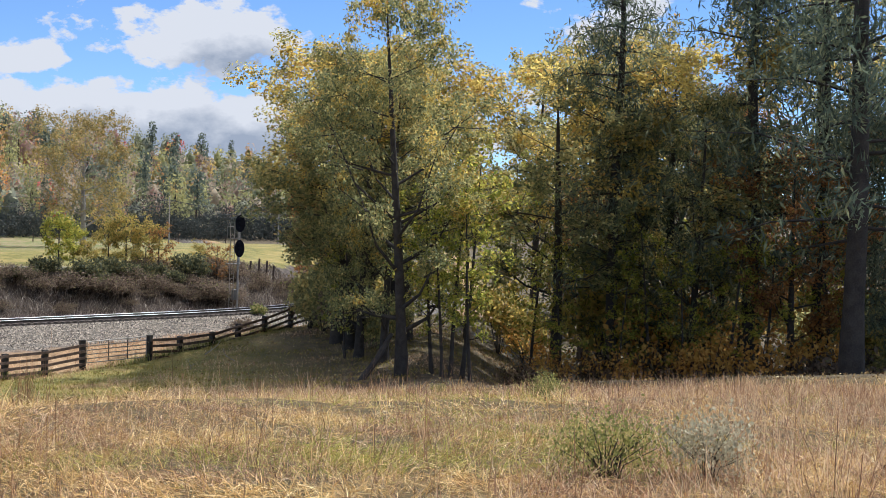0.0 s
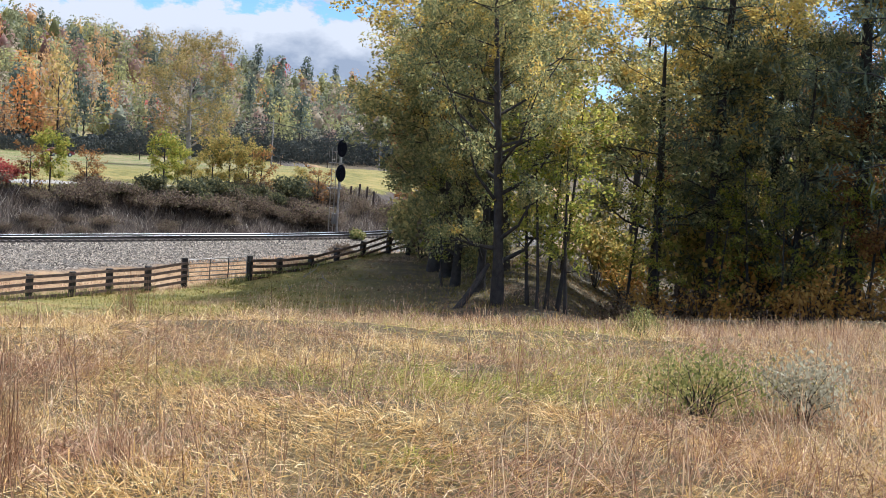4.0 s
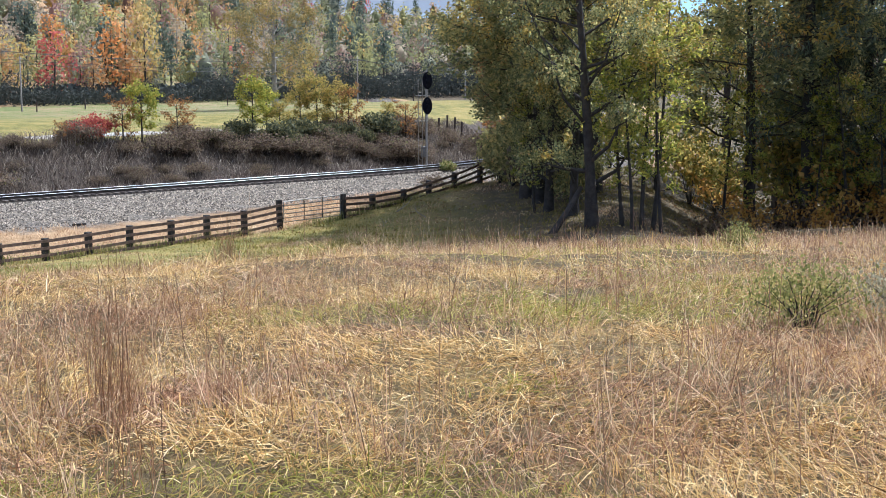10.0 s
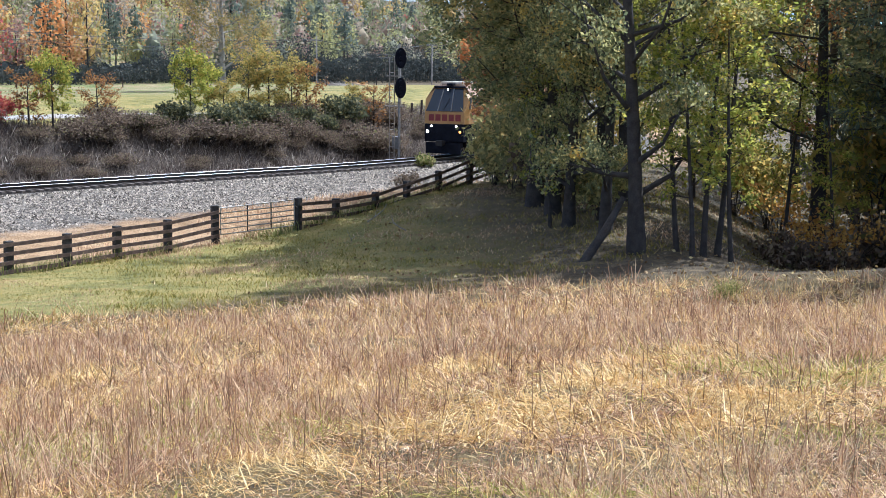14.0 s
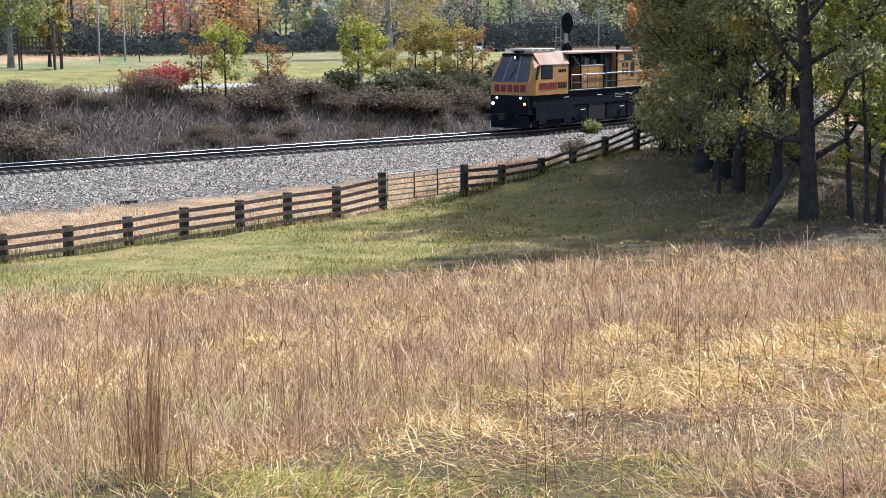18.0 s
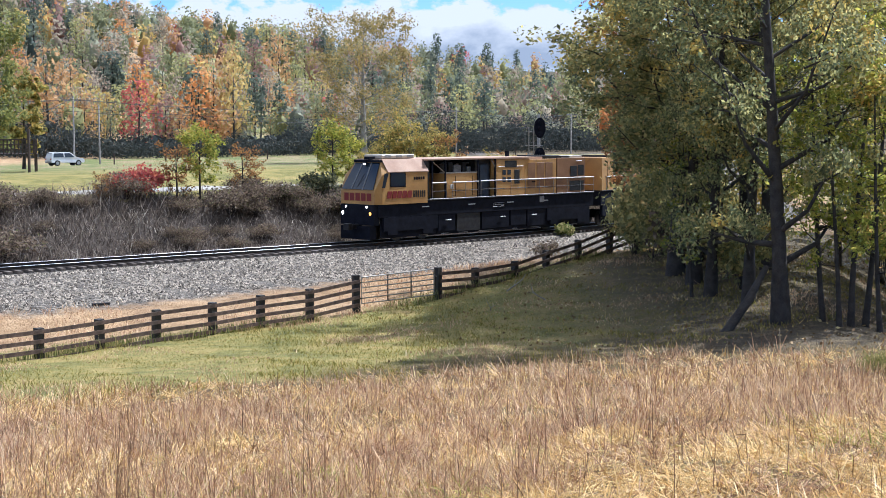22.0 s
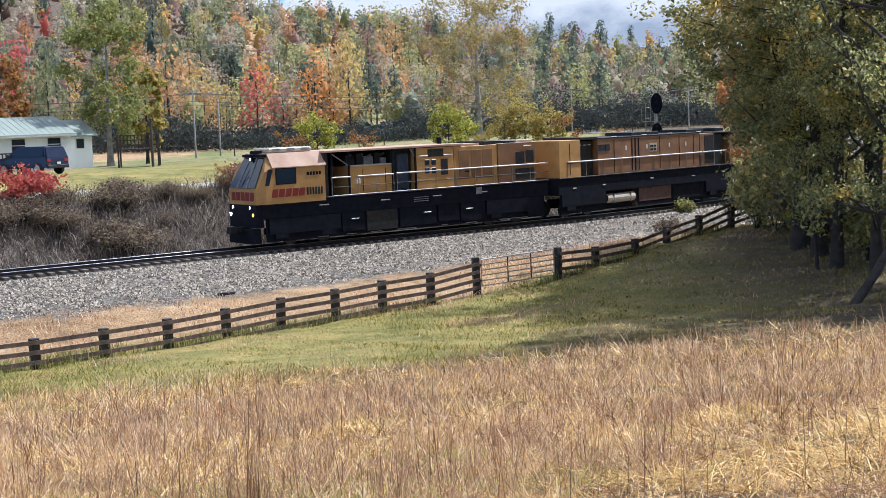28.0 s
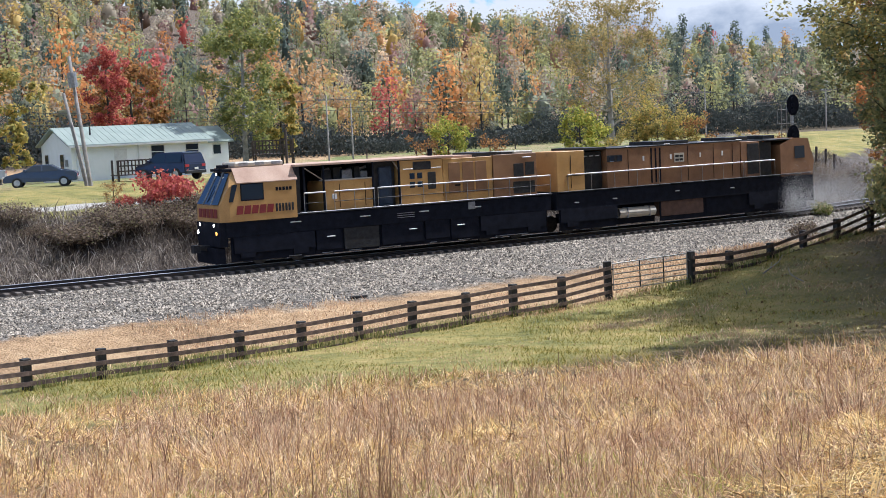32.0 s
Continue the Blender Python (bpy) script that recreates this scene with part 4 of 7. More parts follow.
SHEAVES = [(-2.01, -8.5, 0.98, 46), (-1.93, -8.42, 0.72, 26), (-1.78, -9.8, 0.62, 16), (-2.43, -7.9, 0.62, 10), (-2.6, -8.3, 0.5, 8), (-1.44, -7.6, 0.55, 7), (-1.32, -8.3, 0.5, 8), (-0.33, -8.2, 0.6, 6), (-0.04, -8.4, 0.55, 6), (1.9, -5.2, 0.8, 8),
           (-1.69, 9.8, 1.32, 50), (-1.82, 9.95, 1.1, 34), (-1.55, 9.75, 0.8, 22), (-1.34, 9.2, 0.7, 16), (-0.92, 12.3, 0.85, 14), (-0.69, 11.8, 0.75, 12), (-2.71, 12.5, 0.9, 18), (-1.75, 15.3, 0.8, 12), (-1.93, 14.3, 0.75, 12),
           (-8.0, 17.6, 0.9, 14), (-5.4, 20.5, 0.85, 12), (2.0, 16.5, 0.8, 10), (4.8, 19.0, 0.85, 12), (3.4, 8.5, 0.7, 10), (-4.1, 25.0, 0.8, 12), (1.2, 13.2, 0.7, 9), (3.1, 14.6, 0.75, 10)]
for i, (x, y, hh, c) in enumerate(SHEAVES):
    stalk_clump(100 + i, x, y, hh, c, "bunch of tall dry brown weed stalks above the grass" if c < 30 else "dense tall sheaf of feathery reddish-brown broom sedge")
SAGE = leafy("sage_leaves", [(0, (0.15, 0.16, 0.05)), (0.6, (0.34, 0.33, 0.10)), (1, (0.58, 0.48, 0.18))], 0.4)
GREYLEAF = leafy("grey_leaves", [(0, (0.30, 0.26, 0.16)), (1, (0.62, 0.56, 0.38))], 0.35)
for i, (x, y, s) in enumerate([(3.4, -5.7, 0.62), (4.35, -5.7, 0.55), (11.9, 31.4, 0.5), (8.2, 9.5, 0.6)]):
    shrub("meadow_bush", 60 + i, 1.0 * s, 0.85 * s, SAGE if i != 1 else GREYLEAF, m=pose(x, y, gz(x, y) - 0.05, 0, 0, 40 * i) @ Matrix.Diagonal((0.85, 0.85, 1.0, 1)), label="low leafy bush growing in the dry grass" if i != 1 else "pale grey-leaved weed bush in the dry grass", category="bush", stems=22, clumps=176, leaves=11, size=0.021)

# ---------- railway ----------
def box(bm, x0, x1, y0, y1, z0, z1, bevel=0.0):
    vs = [bm.verts.new(p) for p in itertools.product((x0, x1), (y0, y1), (z0, z1))]
    fs = [bm.faces.new([vs[i] for i in f]) for f in ((0, 1, 3, 2), (4, 6, 7, 5), (0, 4, 5, 1), (2, 3, 7, 6), (0, 2, 6, 4), (1, 5, 7, 3))]
    if bevel:
        es = {e for f in fs for e in f.edges}
        bmesh.ops.bevel(bm, geom=list(es), offset=bevel, segments=1, affect="EDGES")
    return vs


def bm_mesh(bm, name, mat, smooth=False):
    bmesh.ops.recalc_face_normals(bm, faces=bm.faces[:])
    me = bpy.data.meshes.new(name)
    bm.to_mesh(me)
    bm.free()
    for m in (mat if isinstance(mat, (list, tuple)) else [mat]):
        me.materials.append(m)
    if smooth:
        me.polygons.foreach_set("use_smooth", np.ones(len(me.polygons), bool))
    return me


def part(name, bm, mat, parent, label="", smooth=False):
    return child(name, bm_mesh(bm, name, mat, smooth), parent, label)


def boxes(*bs, bevel=0.0):
    bm = bmesh.new()
    for b in bs:
        box(bm, *b, bevel=bevel)
    return bm


STEEL = surface("rail_steel", (0.025, 0.02, 0.017), (0.06, 0.045, 0.038), 5, 0.6, 0.3, 0.2, 40)
RAILHEAD = surface("worn_rail_head", (0.32, 0.31, 0.305), (0.48, 0.47, 0.465), 3, 0.36, 0.9, 0.05, 40)
TIE = surface("creosoted_tie", (0.06, 0.048, 0.04), (0.21, 0.175, 0.145), 4, 0.9, 0, 0.5, 30)
TARRED = surface("tarred_timber", (0.012, 0.011, 0.010), (0.05, 0.044, 0.038), 4, 0.8, 0, 0.6, 35)
BOARD = surface("weathered_board", (0.05, 0.033, 0.026), (0.16, 0.105, 0.078), 4, 0.85, 0, 0.5, 40)
GALV = surface("galvanised_steel", (0.27, 0.255, 0.235), (0.50, 0.47, 0.43), 8, 0.4, 0.8, 0.05, 60)


def on_track(u, side=0.0):
    """A place on the railway's middle line (or to the side of it), and the heading in degrees."""
    v = float(bend(u)) + side
    slope = 0.016 * max(u - 12.0, 0.0)
    x, y = xy_of(u, v)
    return x, y, math.degrees(math.atan2(UD[1] + slope * VD[1], UD[0] + slope * VD[0]))


track = empty("railway_track", Matrix(), "single railway track with shiny worn rails on dark wooden ties", "railway track", kind="structure")
rail_us = [u for u in np.arange(-70, 62, 3.0)]
for side in (-0.755, 0.755):
    for nm, prof, mat in (("rail", [(-0.07, -0.175), (0.07, -0.175), (0.07, -0.155), (0.012, -0.14), (0.012, -0.04), (0.034, -0.03), (0.034, -0.002), (-0.034, -0.002), (-0.034, -0.03), (-0.012, -0.04), (-0.012, -0.14), (-0.07, -0.155)], STEEL), ("rail_head", [(-0.040, -0.022), (0.040, -0.022), (0.038, -0.006), (0.028, 0.002), (0.0, 0.006), (-0.028, 0.002), (-0.038, -0.006)], RAILHEAD)):
        V, F = [], []
        k = len(prof)
        for i, u in enumerate(rail_us):
            x, y, h = on_track(float(u))
            nx, ny = -math.sin(radians(h)), math.cos(radians(h))
            for o, z in prof:
                V.append((x + nx * (side + o), y + ny * (side + o), z))
            if i:
                F += [((i - 1) * k + a, (i - 1) * k + (a + 1) % k, i * k + (a + 1) % k, i * k + a) for a in range(k)]
        child(nm, mesh_from(nm, V, F, mat), track)

# ---------- board fence ----------
TOPS = [-8.6, -8.5, -8.4, -8.32, -8.17, -8.06, -7.87, -7.66, -7.39, -7.09, -6.85, -6.59, -6.37, -5.83, -5.53, -5.55, -5.28, -4.83, -4.40, -3.86, -3.45, -3.1]
GATE = 13
posts = []
for (az, D), el in zip(FENCE_LINE, TOPS):
    posts.append((D * math.sin(radians(az)), D * math.cos(radians(az)), 6.0 + D * math.tan(radians(el))))
fence = empty("board_fence", Matrix(), "four-board dark weathered timber fence with square tarred posts", "fence")
for i, (x, y, zt) in enumerate(posts):
    j = min(i, len(posts) - 2)
    h = math.atan2(posts[j + 1][1] - posts[j][1], posts[j + 1][0] - posts[j][0])
    zb = gz(x, y) - 0.1
    p = part("post", boxes((-0.14, 0.14, -0.12, 0.12, 0, zt - zb), bevel=0.015), TARRED, fence)
    p.matrix_basis = pose(x, y, zb, 0.8 * math.sin(i * 7.1), 0.8 * math.sin(i * 3.7), math.degrees(h))
for i in range(len(posts) - 1):
    if i == GATE:
        continue
    a, b = Vector(posts[i]), Vector(posts[i + 1])
    d = b - a
    ln = d.length
    for k, drop in enumerate((0.12, 0.44, 0.76, 1.07)):
        za, zb = a.z - drop - (0.14 if i - 1 == GATE or i == GATE else 0), b.z - drop - (0.14 if i + 1 == GATE else 0)
        bm = boxes((-0.02, ln + 0.02, -0.16, -0.125, -0.068, 0.068))
        bo = part("board", bm, BOARD, fence)
        bo.matrix_basis = Matrix.Translation((a.x, a.y, za)) @ Euler((0, -math.atan2(zb - za, ln), math.atan2(d.y, d.x))).to_matrix().to_4x4()

# ---------- rail grinding machine: two cars ----------
YEL = surface("ochre_paint", (0.37, 0.195, 0.058), (0.53, 0.30, 0.095), 1.3, 0.5, 0, 0.1, 30, stain=(0.20, 0.10, 0.04))
ORANGE = surface("faded_orange_paint", (0.17, 0.082, 0.035), (0.29, 0.15, 0.068), 1.1, 0.55, 0, 0.1, 30, stain=(0.14, 0.07, 0.03))
RUSTROOF = surface("dusty_rust_roof", (0.36, 0.22, 0.15), (0.52, 0.36, 0.26), 1.2, 0.8, 0, 0.2, 25)
BLACK = surface("grimy_black_steel", (0.005, 0.006, 0.010), (0.013, 0.014, 0.022), 3, 0.8, 0.0, 0.2, 30)
BLACK.node_tree.nodes["Principled BSDF"].inputs["Specular IOR Level"].default_value = 0.12
DARKGREY = surface("dark_machinery", (0.008, 0.008, 0.009), (0.035, 0.033, 0.032), 5, 0.6, 0.3, 0.3, 30)
GREY = surface("grey_machinery", (0.16, 0.16, 0.16), (0.36, 0.35, 0.34), 5, 0.5, 0.3, 0.2, 30)
WHITE = surface("dirty_white_paint", (0.55, 0.53, 0.49), (0.78, 0.76, 0.72), 2, 0.5, 0, 0.05, 30)
CREAM = surface("cream_tank_paint", (0.36, 0.31, 0.24), (0.55, 0.49, 0.39), 2, 0.5, 0, 0.05, 30)
REDPAINT = surface("red_lettering_paint", (0.15, 0.014, 0.014), (0.24, 0.028, 0.024), 4, 0.45, 0, 0.02, 40)
GLASS, gn, gl_, gb = nodes_of("tinted_glass")
gb.inputs["Base Color"].default_value = (0.02, 0.03, 0.045, 1)
gb.inputs["Roughness"].default_value = 0.08
gb.inputs["Specular IOR Level"].default_value = 0.5
LAMP = glow("headlamp_glow", (1.0, 0.93, 0.78), 9.0)
AMBER = glow("amber_lamp_glow", (1.0, 0.45, 0.08), 1.7)
TYRE = surface("wheel_steel", (0.03, 0.028, 0.027), (0.10, 0.09, 0.085), 6, 0.5, 0.6, 0.1, 30)


def prism(profile, y0, y1):
    """A profile in x and z, drawn out from y0 to y1."""
    bm = bmesh.new()
    a = [bm.verts.new((x, y0, z)) for x, z in profile]
    b = [bm.verts.new((x, y1, z)) for x, z in profile]
    n = len(profile)
    bm.faces.new(a)
    bm.faces.new(b[::-1])
    for i in range(n):
        bm.faces.new((a[i], a[(i + 1) % n], b[(i + 1) % n], b[i]))
    return bm


def disc(x, y, z, r, depth, axis="y", sides=18, r2=None):
    bm = bmesh.new()
    bmesh.ops.create_cone(bm, cap_ends=True, segments=sides, radius1=r, radius2=r if r2 is None else r2, depth=depth)
    rot = {"y": Matrix.Rotation(radians(90), 4, "X"), "x": Matrix.Rotation(radians(90), 4, "Y"), "z": Matrix()}[axis]
    bm.transform(Matrix.Translation((x, y, z)) @ rot)
    return bm


def pipe_bm(points, r, sides=6):
    v, f = tube(points, [r] * len(points), sides)
    bm = bmesh.new()
    vs = [bm.verts.new(p) for p in v]
    for q in f:
        bm.faces.new([vs[i] for i in q])
    return bm


def bogie(parent, x, gauge=0.755):
    b = part("bogie", boxes((x - 1.35, x + 1.35, -1.12, -0.96, 0.42, 0.74), (x - 1.35, x + 1.35, 0.96, 1.12, 0.42, 0.74), (x - 0.3, x + 0.3, -1.1, 1.1, 0.45, 0.95), (x - 0.42, x + 0.42, -1.2, -0.95, 0.5, 1.0), bevel=0.02), BLACK, parent)
    for dx in (-0.95, 0.95):
        for s in (-1, 1):
            w = part("wheel", disc(x + dx, s * gauge, 0.445, 0.44, 0.13), TYRE, b)
        part("axle_box", boxes((x + dx - 0.16, x + dx + 0.16, -1.24, -0.98, 0.32, 0.62), bevel=0.02), DARKGREY, b)
    return b


def handrail(parent, x0, x1, z, y=-1.46, base=2.18, step=1.3, low=True):
    n = max(1, round((x1 - x0) / step))
    # top rail takes white paint, standing in for the sun's gleam on it
    r = part("handrail", pipe_bm([(x0, y, z), (x1, y, z)], 0.034), WHITE, parent, "steel handrail whitened to paint in sunlight")
    for i in range(n + 1):
        x = x0 + (x1 - x0) * i / n
        part("stanchion", pipe_bm([(x, y, base), (x, y, z)], 0.018), GALV, r)
    if low:
        part("lower_rail", pipe_bm([(x0, y, base + (z - base) * 0.5), (x1, y, base + (z - base) * 0.5)], 0.016), DARKGREY, r)


def lead_grinder():
    car = empty("rail_grinder_car", Matrix(), "ochre rail grinding car with glazed driving cab and black underframe", "rail vehicle", "cars of the grinding train")
    o = -2.9

    def bx(name, n0, n1, y0, y1, z0, z1, mat, parent=None, label="", bevel=0.012):
        return part(name, boxes((n0 + o, n1 + o, y0, y1, z0, z1), bevel=bevel), mat, parent or car, label)

    # underframe, skirts and grinding units
    frame_ = bx("underframe", 0.25, 18.0, -1.42, 1.42, 1.35, 2.16, BLACK, bevel=0.03)
    for n0, n1, z0 in ((4.7, 6.0, 0.42), (6.15, 8.0, 0.36), (8.15, 10.4, 0.40), (10.55, 11.9, 0.48), (12.0, 13.6, 0.38)):
        bx("grinding_unit", n0, n1, -1.38, 1.30, z0, 1.36, DARKGREY if n0 == 6.15 else BLACK)
    for n0 in (5.2, 9.6, 12.3):
        bx("step", n0, n0 + 0.42, -1.5, -1.42, 1.02, 1.06, WHITE)
    for n0 in (3.4, 7.0, 10.2, 13.2):
        bx("marker_plate", n0, n0 + 0.55, -1.445, -1.425, 1.82, 1.87, WHITE)
    for k in range(3):
        bx("louvre", 9.0, 9.95, -1.445, -1.425, 1.62 + 0.1 * k, 1.65 + 0.1 * k, GREY)
    bx("hatch", 13.0, 13.4, -1.45, -1.42, 1.75, 2.12, GREY)
    for n0, n1 in ((0.6, 4.6), (13.7, 17.6)):
        part("side_skirt", boxes((n0 + o, n1 + o, -1.43, -1.30, 0.62, 1.36), (n0 + 0.3 + o, n0 + 1.0 + o, -1.43, -1.30, 0.40, 0.64), (n1 - 1.1 + o, n1 - 0.35 + o, -1.43, -1.30, 0.38, 0.64)), BLACK, car)
    for n0, n1 in ((0.5, 4.65), (4.66, 9.0), (9.01, 13.65), (13.66, 17.8)):
        bx("valance", n0, n1, -1.27, -1.22, 0.24, 1.37, BLACK)
    # light grey strips that paint in daylight showing under the skirts
    for n0, n1 in ((3.3, 3.95), (5.0, 5.55), (6.4, 7.1), (8.0, 9.2), (10.8, 11.2), (12.4, 13.1), (14.6, 16.6)):
        bx("daylight_strip", n0, n1, -1.30, -1.27, 0.27, 0.31, GREY)
    bogie(car, 3.0 + o)
    bogie(car, 15.2 + o)
    bx("buffer_beam", -0.05, 0.35, -1.35, 1.35, 0.95, 2.05, BLACK)
    bx("snow_plough", -0.2, 0.25, -1.2, 1.2, 0.2, 0.9, BLACK)
    part("coupler", boxes((-0.75 + o, 0.2 + o, -0.14, 0.14, 0.75, 1.0), (-0.85 + o, -0.55 + o, -0.22, 0.22, 0.7, 1.05), bevel=0.02), DARKGREY, car)
    # cab: vertical lower front, raked glass, roof shoulders leaning in
    bm = bmesh.new()
    sec = []
    for n0, hw, top, sh in ((0.0, 1.36, 2.80, 1.36), (0.45, 1.5, 3.62, 1.42), (0.80, 1.5, 4.32, 0.98), (3.75, 1.5, 4.40, 1.02)):
        zs_ = min(3.78, top)
        sec.append([bm.verts.new(p) for p in ((n0 + o, -hw, 2.06), (n0 + o, hw, 2.06), (n0 + o, hw, zs_), (n0 + o, sh, top), (n0 + o, -sh, top), (n0 + o, -hw, zs_))])
    for a, b in zip(sec, sec[1:]):
        for i in range(6):
            bm.faces.new((a[i], a[(i + 1) % 6], b[(i + 1) % 6], b[i]))
    bm.faces.new(sec[0][::-1])
    bm.faces.new(sec[-1])
    cab = part("cab", bm, YEL, car)
    # roof shoulders in faded rust
    part("cab_roof", prism([(-1.53, 3.76), (-1.03, 4.42), (1.03, 4.42), (1.53, 3.76), (1.53, 3.80), (1.05, 4.46), (-1.05, 4.46), (-1.53, 3.80)], 0, 3.0), RUSTROOF, cab, "dusty rust-coloured roof").matrix_basis = pose(0.82 + o, 0, 0, 0, 0, 90) @ Matrix.Diagonal((1, -1, 1, 1))
    for y0, y1 in ((-1.28, -0.5), (-0.42, 0.42), (0.5, 1.28)):
        bm = bmesh.new()
        q = [bm.verts.new(p) for p in ((0.0 + o - 0.03, y0, 2.86), (0.0 + o - 0.03, y1, 2.86), (0.78 + o - 0.06, y1 * 0.76, 4.26), (0.78 + o - 0.06, y0 * 0.76, 4.26))]
        q2 = [bm.verts.new(v_.co + Vector((0.03, 0, 0))) for v_ in q]
        bm.faces.new(q)
        bm.faces.new(q2[::-1])
        for i in range(4):
            bm.faces.new((q[i], q2[i], q2[(i + 1) % 4], q[(i + 1) % 4]))
        part("windscreen", bm, GLASS, cab, "dark raked windscreen pane")
    part("quarter_window", prism([(0.42 + o, 2.95), (0.62 + o, 2.95), (0.86 + o, 3.72), (0.60 + o, 3.72)], -1.53, -1.505), GLASS, cab)
    for y0 in (-0.46, 0.46):
        part("windscreen_pillar", pipe_bm([(0.0 + o - 0.05, y0, 2.84), (0.76 + o - 0.05, y0 * 0.76, 4.28)], 0.035), GREY, cab)
    part("wiper", pipe_bm([(0.1 + o - 0.1, 0.1, 2.9), (0.42 + o - 0.1, -0.25, 3.7)], 0.015), BLACK, cab)
    bx("side_window", 1.05, 2.08, -1.525, -1.503, 3.02, 3.70, GLASS, cab)
    bx("window_frame", 1.0, 2.13, -1.512, -1.502, 2.97, 3.75, BLACK, cab)
    bx("visor", 0.62, 0.98, -1.02, 1.02, 4.30, 4.42, BLACK, cab)
    # maker's mark as plain red blocks, unit number as dark bars
    for k in range(5):
        n0 = 0.75 + 0.37 * k
        part("logo_block", prism([(n0 + o, 2.38), (n0 + 0.30 + o, 2.38), (n0 + 0.37 + o, 2.76), (n0 + 0.07 + o, 2.76)], -1.525, -1.506), REDPAINT, cab)
        y0 = -1.12 + 0.46 * k
        bx("front_logo_block", -0.03, -0.005, y0, y0 + 0.36, 2.25, 2.66, REDPAINT, cab)
    for k in range(6):
        bx("logo_stripe", 2.68 + 0.16 * k, 2.78 + 0.16 * k, -1.52, -1.504, 2.40, 2.76, DARKGREY, cab)
    for k in range(5):
        bx("number_bar", 2.72 + 0.17 * k, 2.84 + 0.17 * k, -1.52, -1.504, 3.34, 3.50, BLACK, cab)
    for y0, z0, mt, r in ((-0.85, 1.93, LAMP, 0.06), (0.85, 1.93, LAMP, 0.06), (-1.12, 1.58, AMBER, 0.085), (1.12, 1.58, LAMP, 0.085), (0.0, 4.20, LAMP, 0.055)):
        hl = part("headlight", disc((-0.02 if z0 < 3 else 0.58) + o, y0, z0, r + 0.045, 0.14, "x"), BLACK, car)
        part("lens", disc((-0.10 if z0 < 3 else 0.50) + o, y0, z0, r, 0.03, "x"), mt, hl, "lit headlamp lens")
    # roof gear over the cab
    ac = bx("air_conditioner", 1.1, 3.5, -0.75, 0.75, 4.48, 4.70, CREAM, None, "dirty white roof air conditioner", 0.05)
    for n0 in (1.3, 2.1, 2.9):
        bx("vent", n0, n0 + 0.45, -0.775, -0.755, 4.53, 4.68, GREY, ac)
    bx("horn", 0.55, 1.0, -0.3, 0.1, 4.44, 4.60, BLACK)
    bx("beacon", 3.55, 3.75, -0.2, 0.2, 4.46, 4.66, DARKGREY)
    # open machinery deck under a long canopy
    bx("canopy", 3.75, 12.2, -1.5, 1.5, 4.36, 4.46, RUSTROOF, None, "long dusty canopy roof")
    bx("bulkhead", 3.78, 4.0, -1.4, 1.4, 2.16, 4.36, DARKGREY)
    bx("back_wall", 4.0, 9.2, 0.5, 0.62, 2.16, 4.36, BLACK)
    bx("deck", 3.75, 18.0, -1.5, 1.5, 2.16, 2.22, DARKGREY)
    for n0 in (4.15, 5.15, 7.75, 9.15):
        bx("canopy_post", n0, n0 + 0.09, -1.46, -1.37, 2.22, 4.36, BLACK)
    part("brace", pipe_bm([(4.2 + o, -1.4, 4.3), (5.2 + o, -1.4, 3.65)], 0.03), GALV, car)
    part("brace", pipe_bm([(8.9 + o, -1.4, 4.33), (9.2 + o, -1.4, 3.9)], 0.03), GALV, car)
    cabinet = bx("engine_cabinet", 5.2, 7.85, -1.38, 0.4, 2.22, 3.60, YEL)
    for n0 in (6.0, 7.35):
        bx("door_gap", n0, n0 + 0.03, -1.395, -1.382, 2.35, 3.45, BLACK, cabinet)
    bx("cabinet_top", 5.2, 7.85, -1.40, -0.9, 3.604, 3.66, CREAM, cabinet)
    bx("sign", 5.62, 5.86, -1.4, -1.383, 2.75, 3.0, WHITE, cabinet)
    for n0, n1, z0, z1, mt in ((5.35, 5.9, 3.62, 4.1, DARKGREY), (6.0, 6.35, 3.61, 4.2, DARKGREY), (6.45, 7.0, 3.61, 4.05, GREY), (7.1, 7.4, 3.61, 4.2, DARKGREY), (7.45, 7.8, 3.61, 3.95, GREY)):
        bx("machine_box", n0, n1, -0.85, 0.2, z0, z1, mt)
    for k in range(4):
        part("exhaust_pipe", pipe_bm([(5.4 + 0.65 * k + o, -0.6, 3.7), (5.6 + 0.65 * k + o, -0.5, 4.05), (5.95 + 0.65 * k + o, -0.5, 4.15)], 0.07, 8), GREY, car)
    bx("door_recess", 7.95, 9.15, -1.05, 0.4, 2.22, 4.33, DARKGREY)
    door = bx("walkway_door", 8.25, 8.95, -1.09, -1.055, 2.26, 4.1, surface("blue_black_paint", (0.02, 0.03, 0.05), (0.05, 0.07, 0.11), 3, 0.45, 0, 0.1, 40), None, "dark blue steel door", 0.06)
    bx("door_handle", 8.33, 8.43, -1.13, -1.09, 3.05, 3.1, GREY, door)
    # enclosed ochre housings
    house = bx("housing", 9.25, 11.6, -1.46, 1.46, 2.22, 4.33, YEL)
    for i, j in itertools.product((0, 1), (0, 1)):
        bx("window", 9.75 + 0.42 * i, 10.03 + 0.42 * i, -1.48, -1.462, 3.02 + 0.42 * j, 3.30 + 0.42 * j, GLASS, house)
    bx("door", 10.75, 11.2, -1.485, -1.462, 2.9, 3.72, DARKGREY, house)
    bx("grab_bar", 9.4, 9.95, -1.5, -1.465, 3.90, 3.94, WHITE, house)
    bx("grab_bar", 10.95, 11.5, -1.5, -1.465, 3.90, 3.94, WHITE, house)
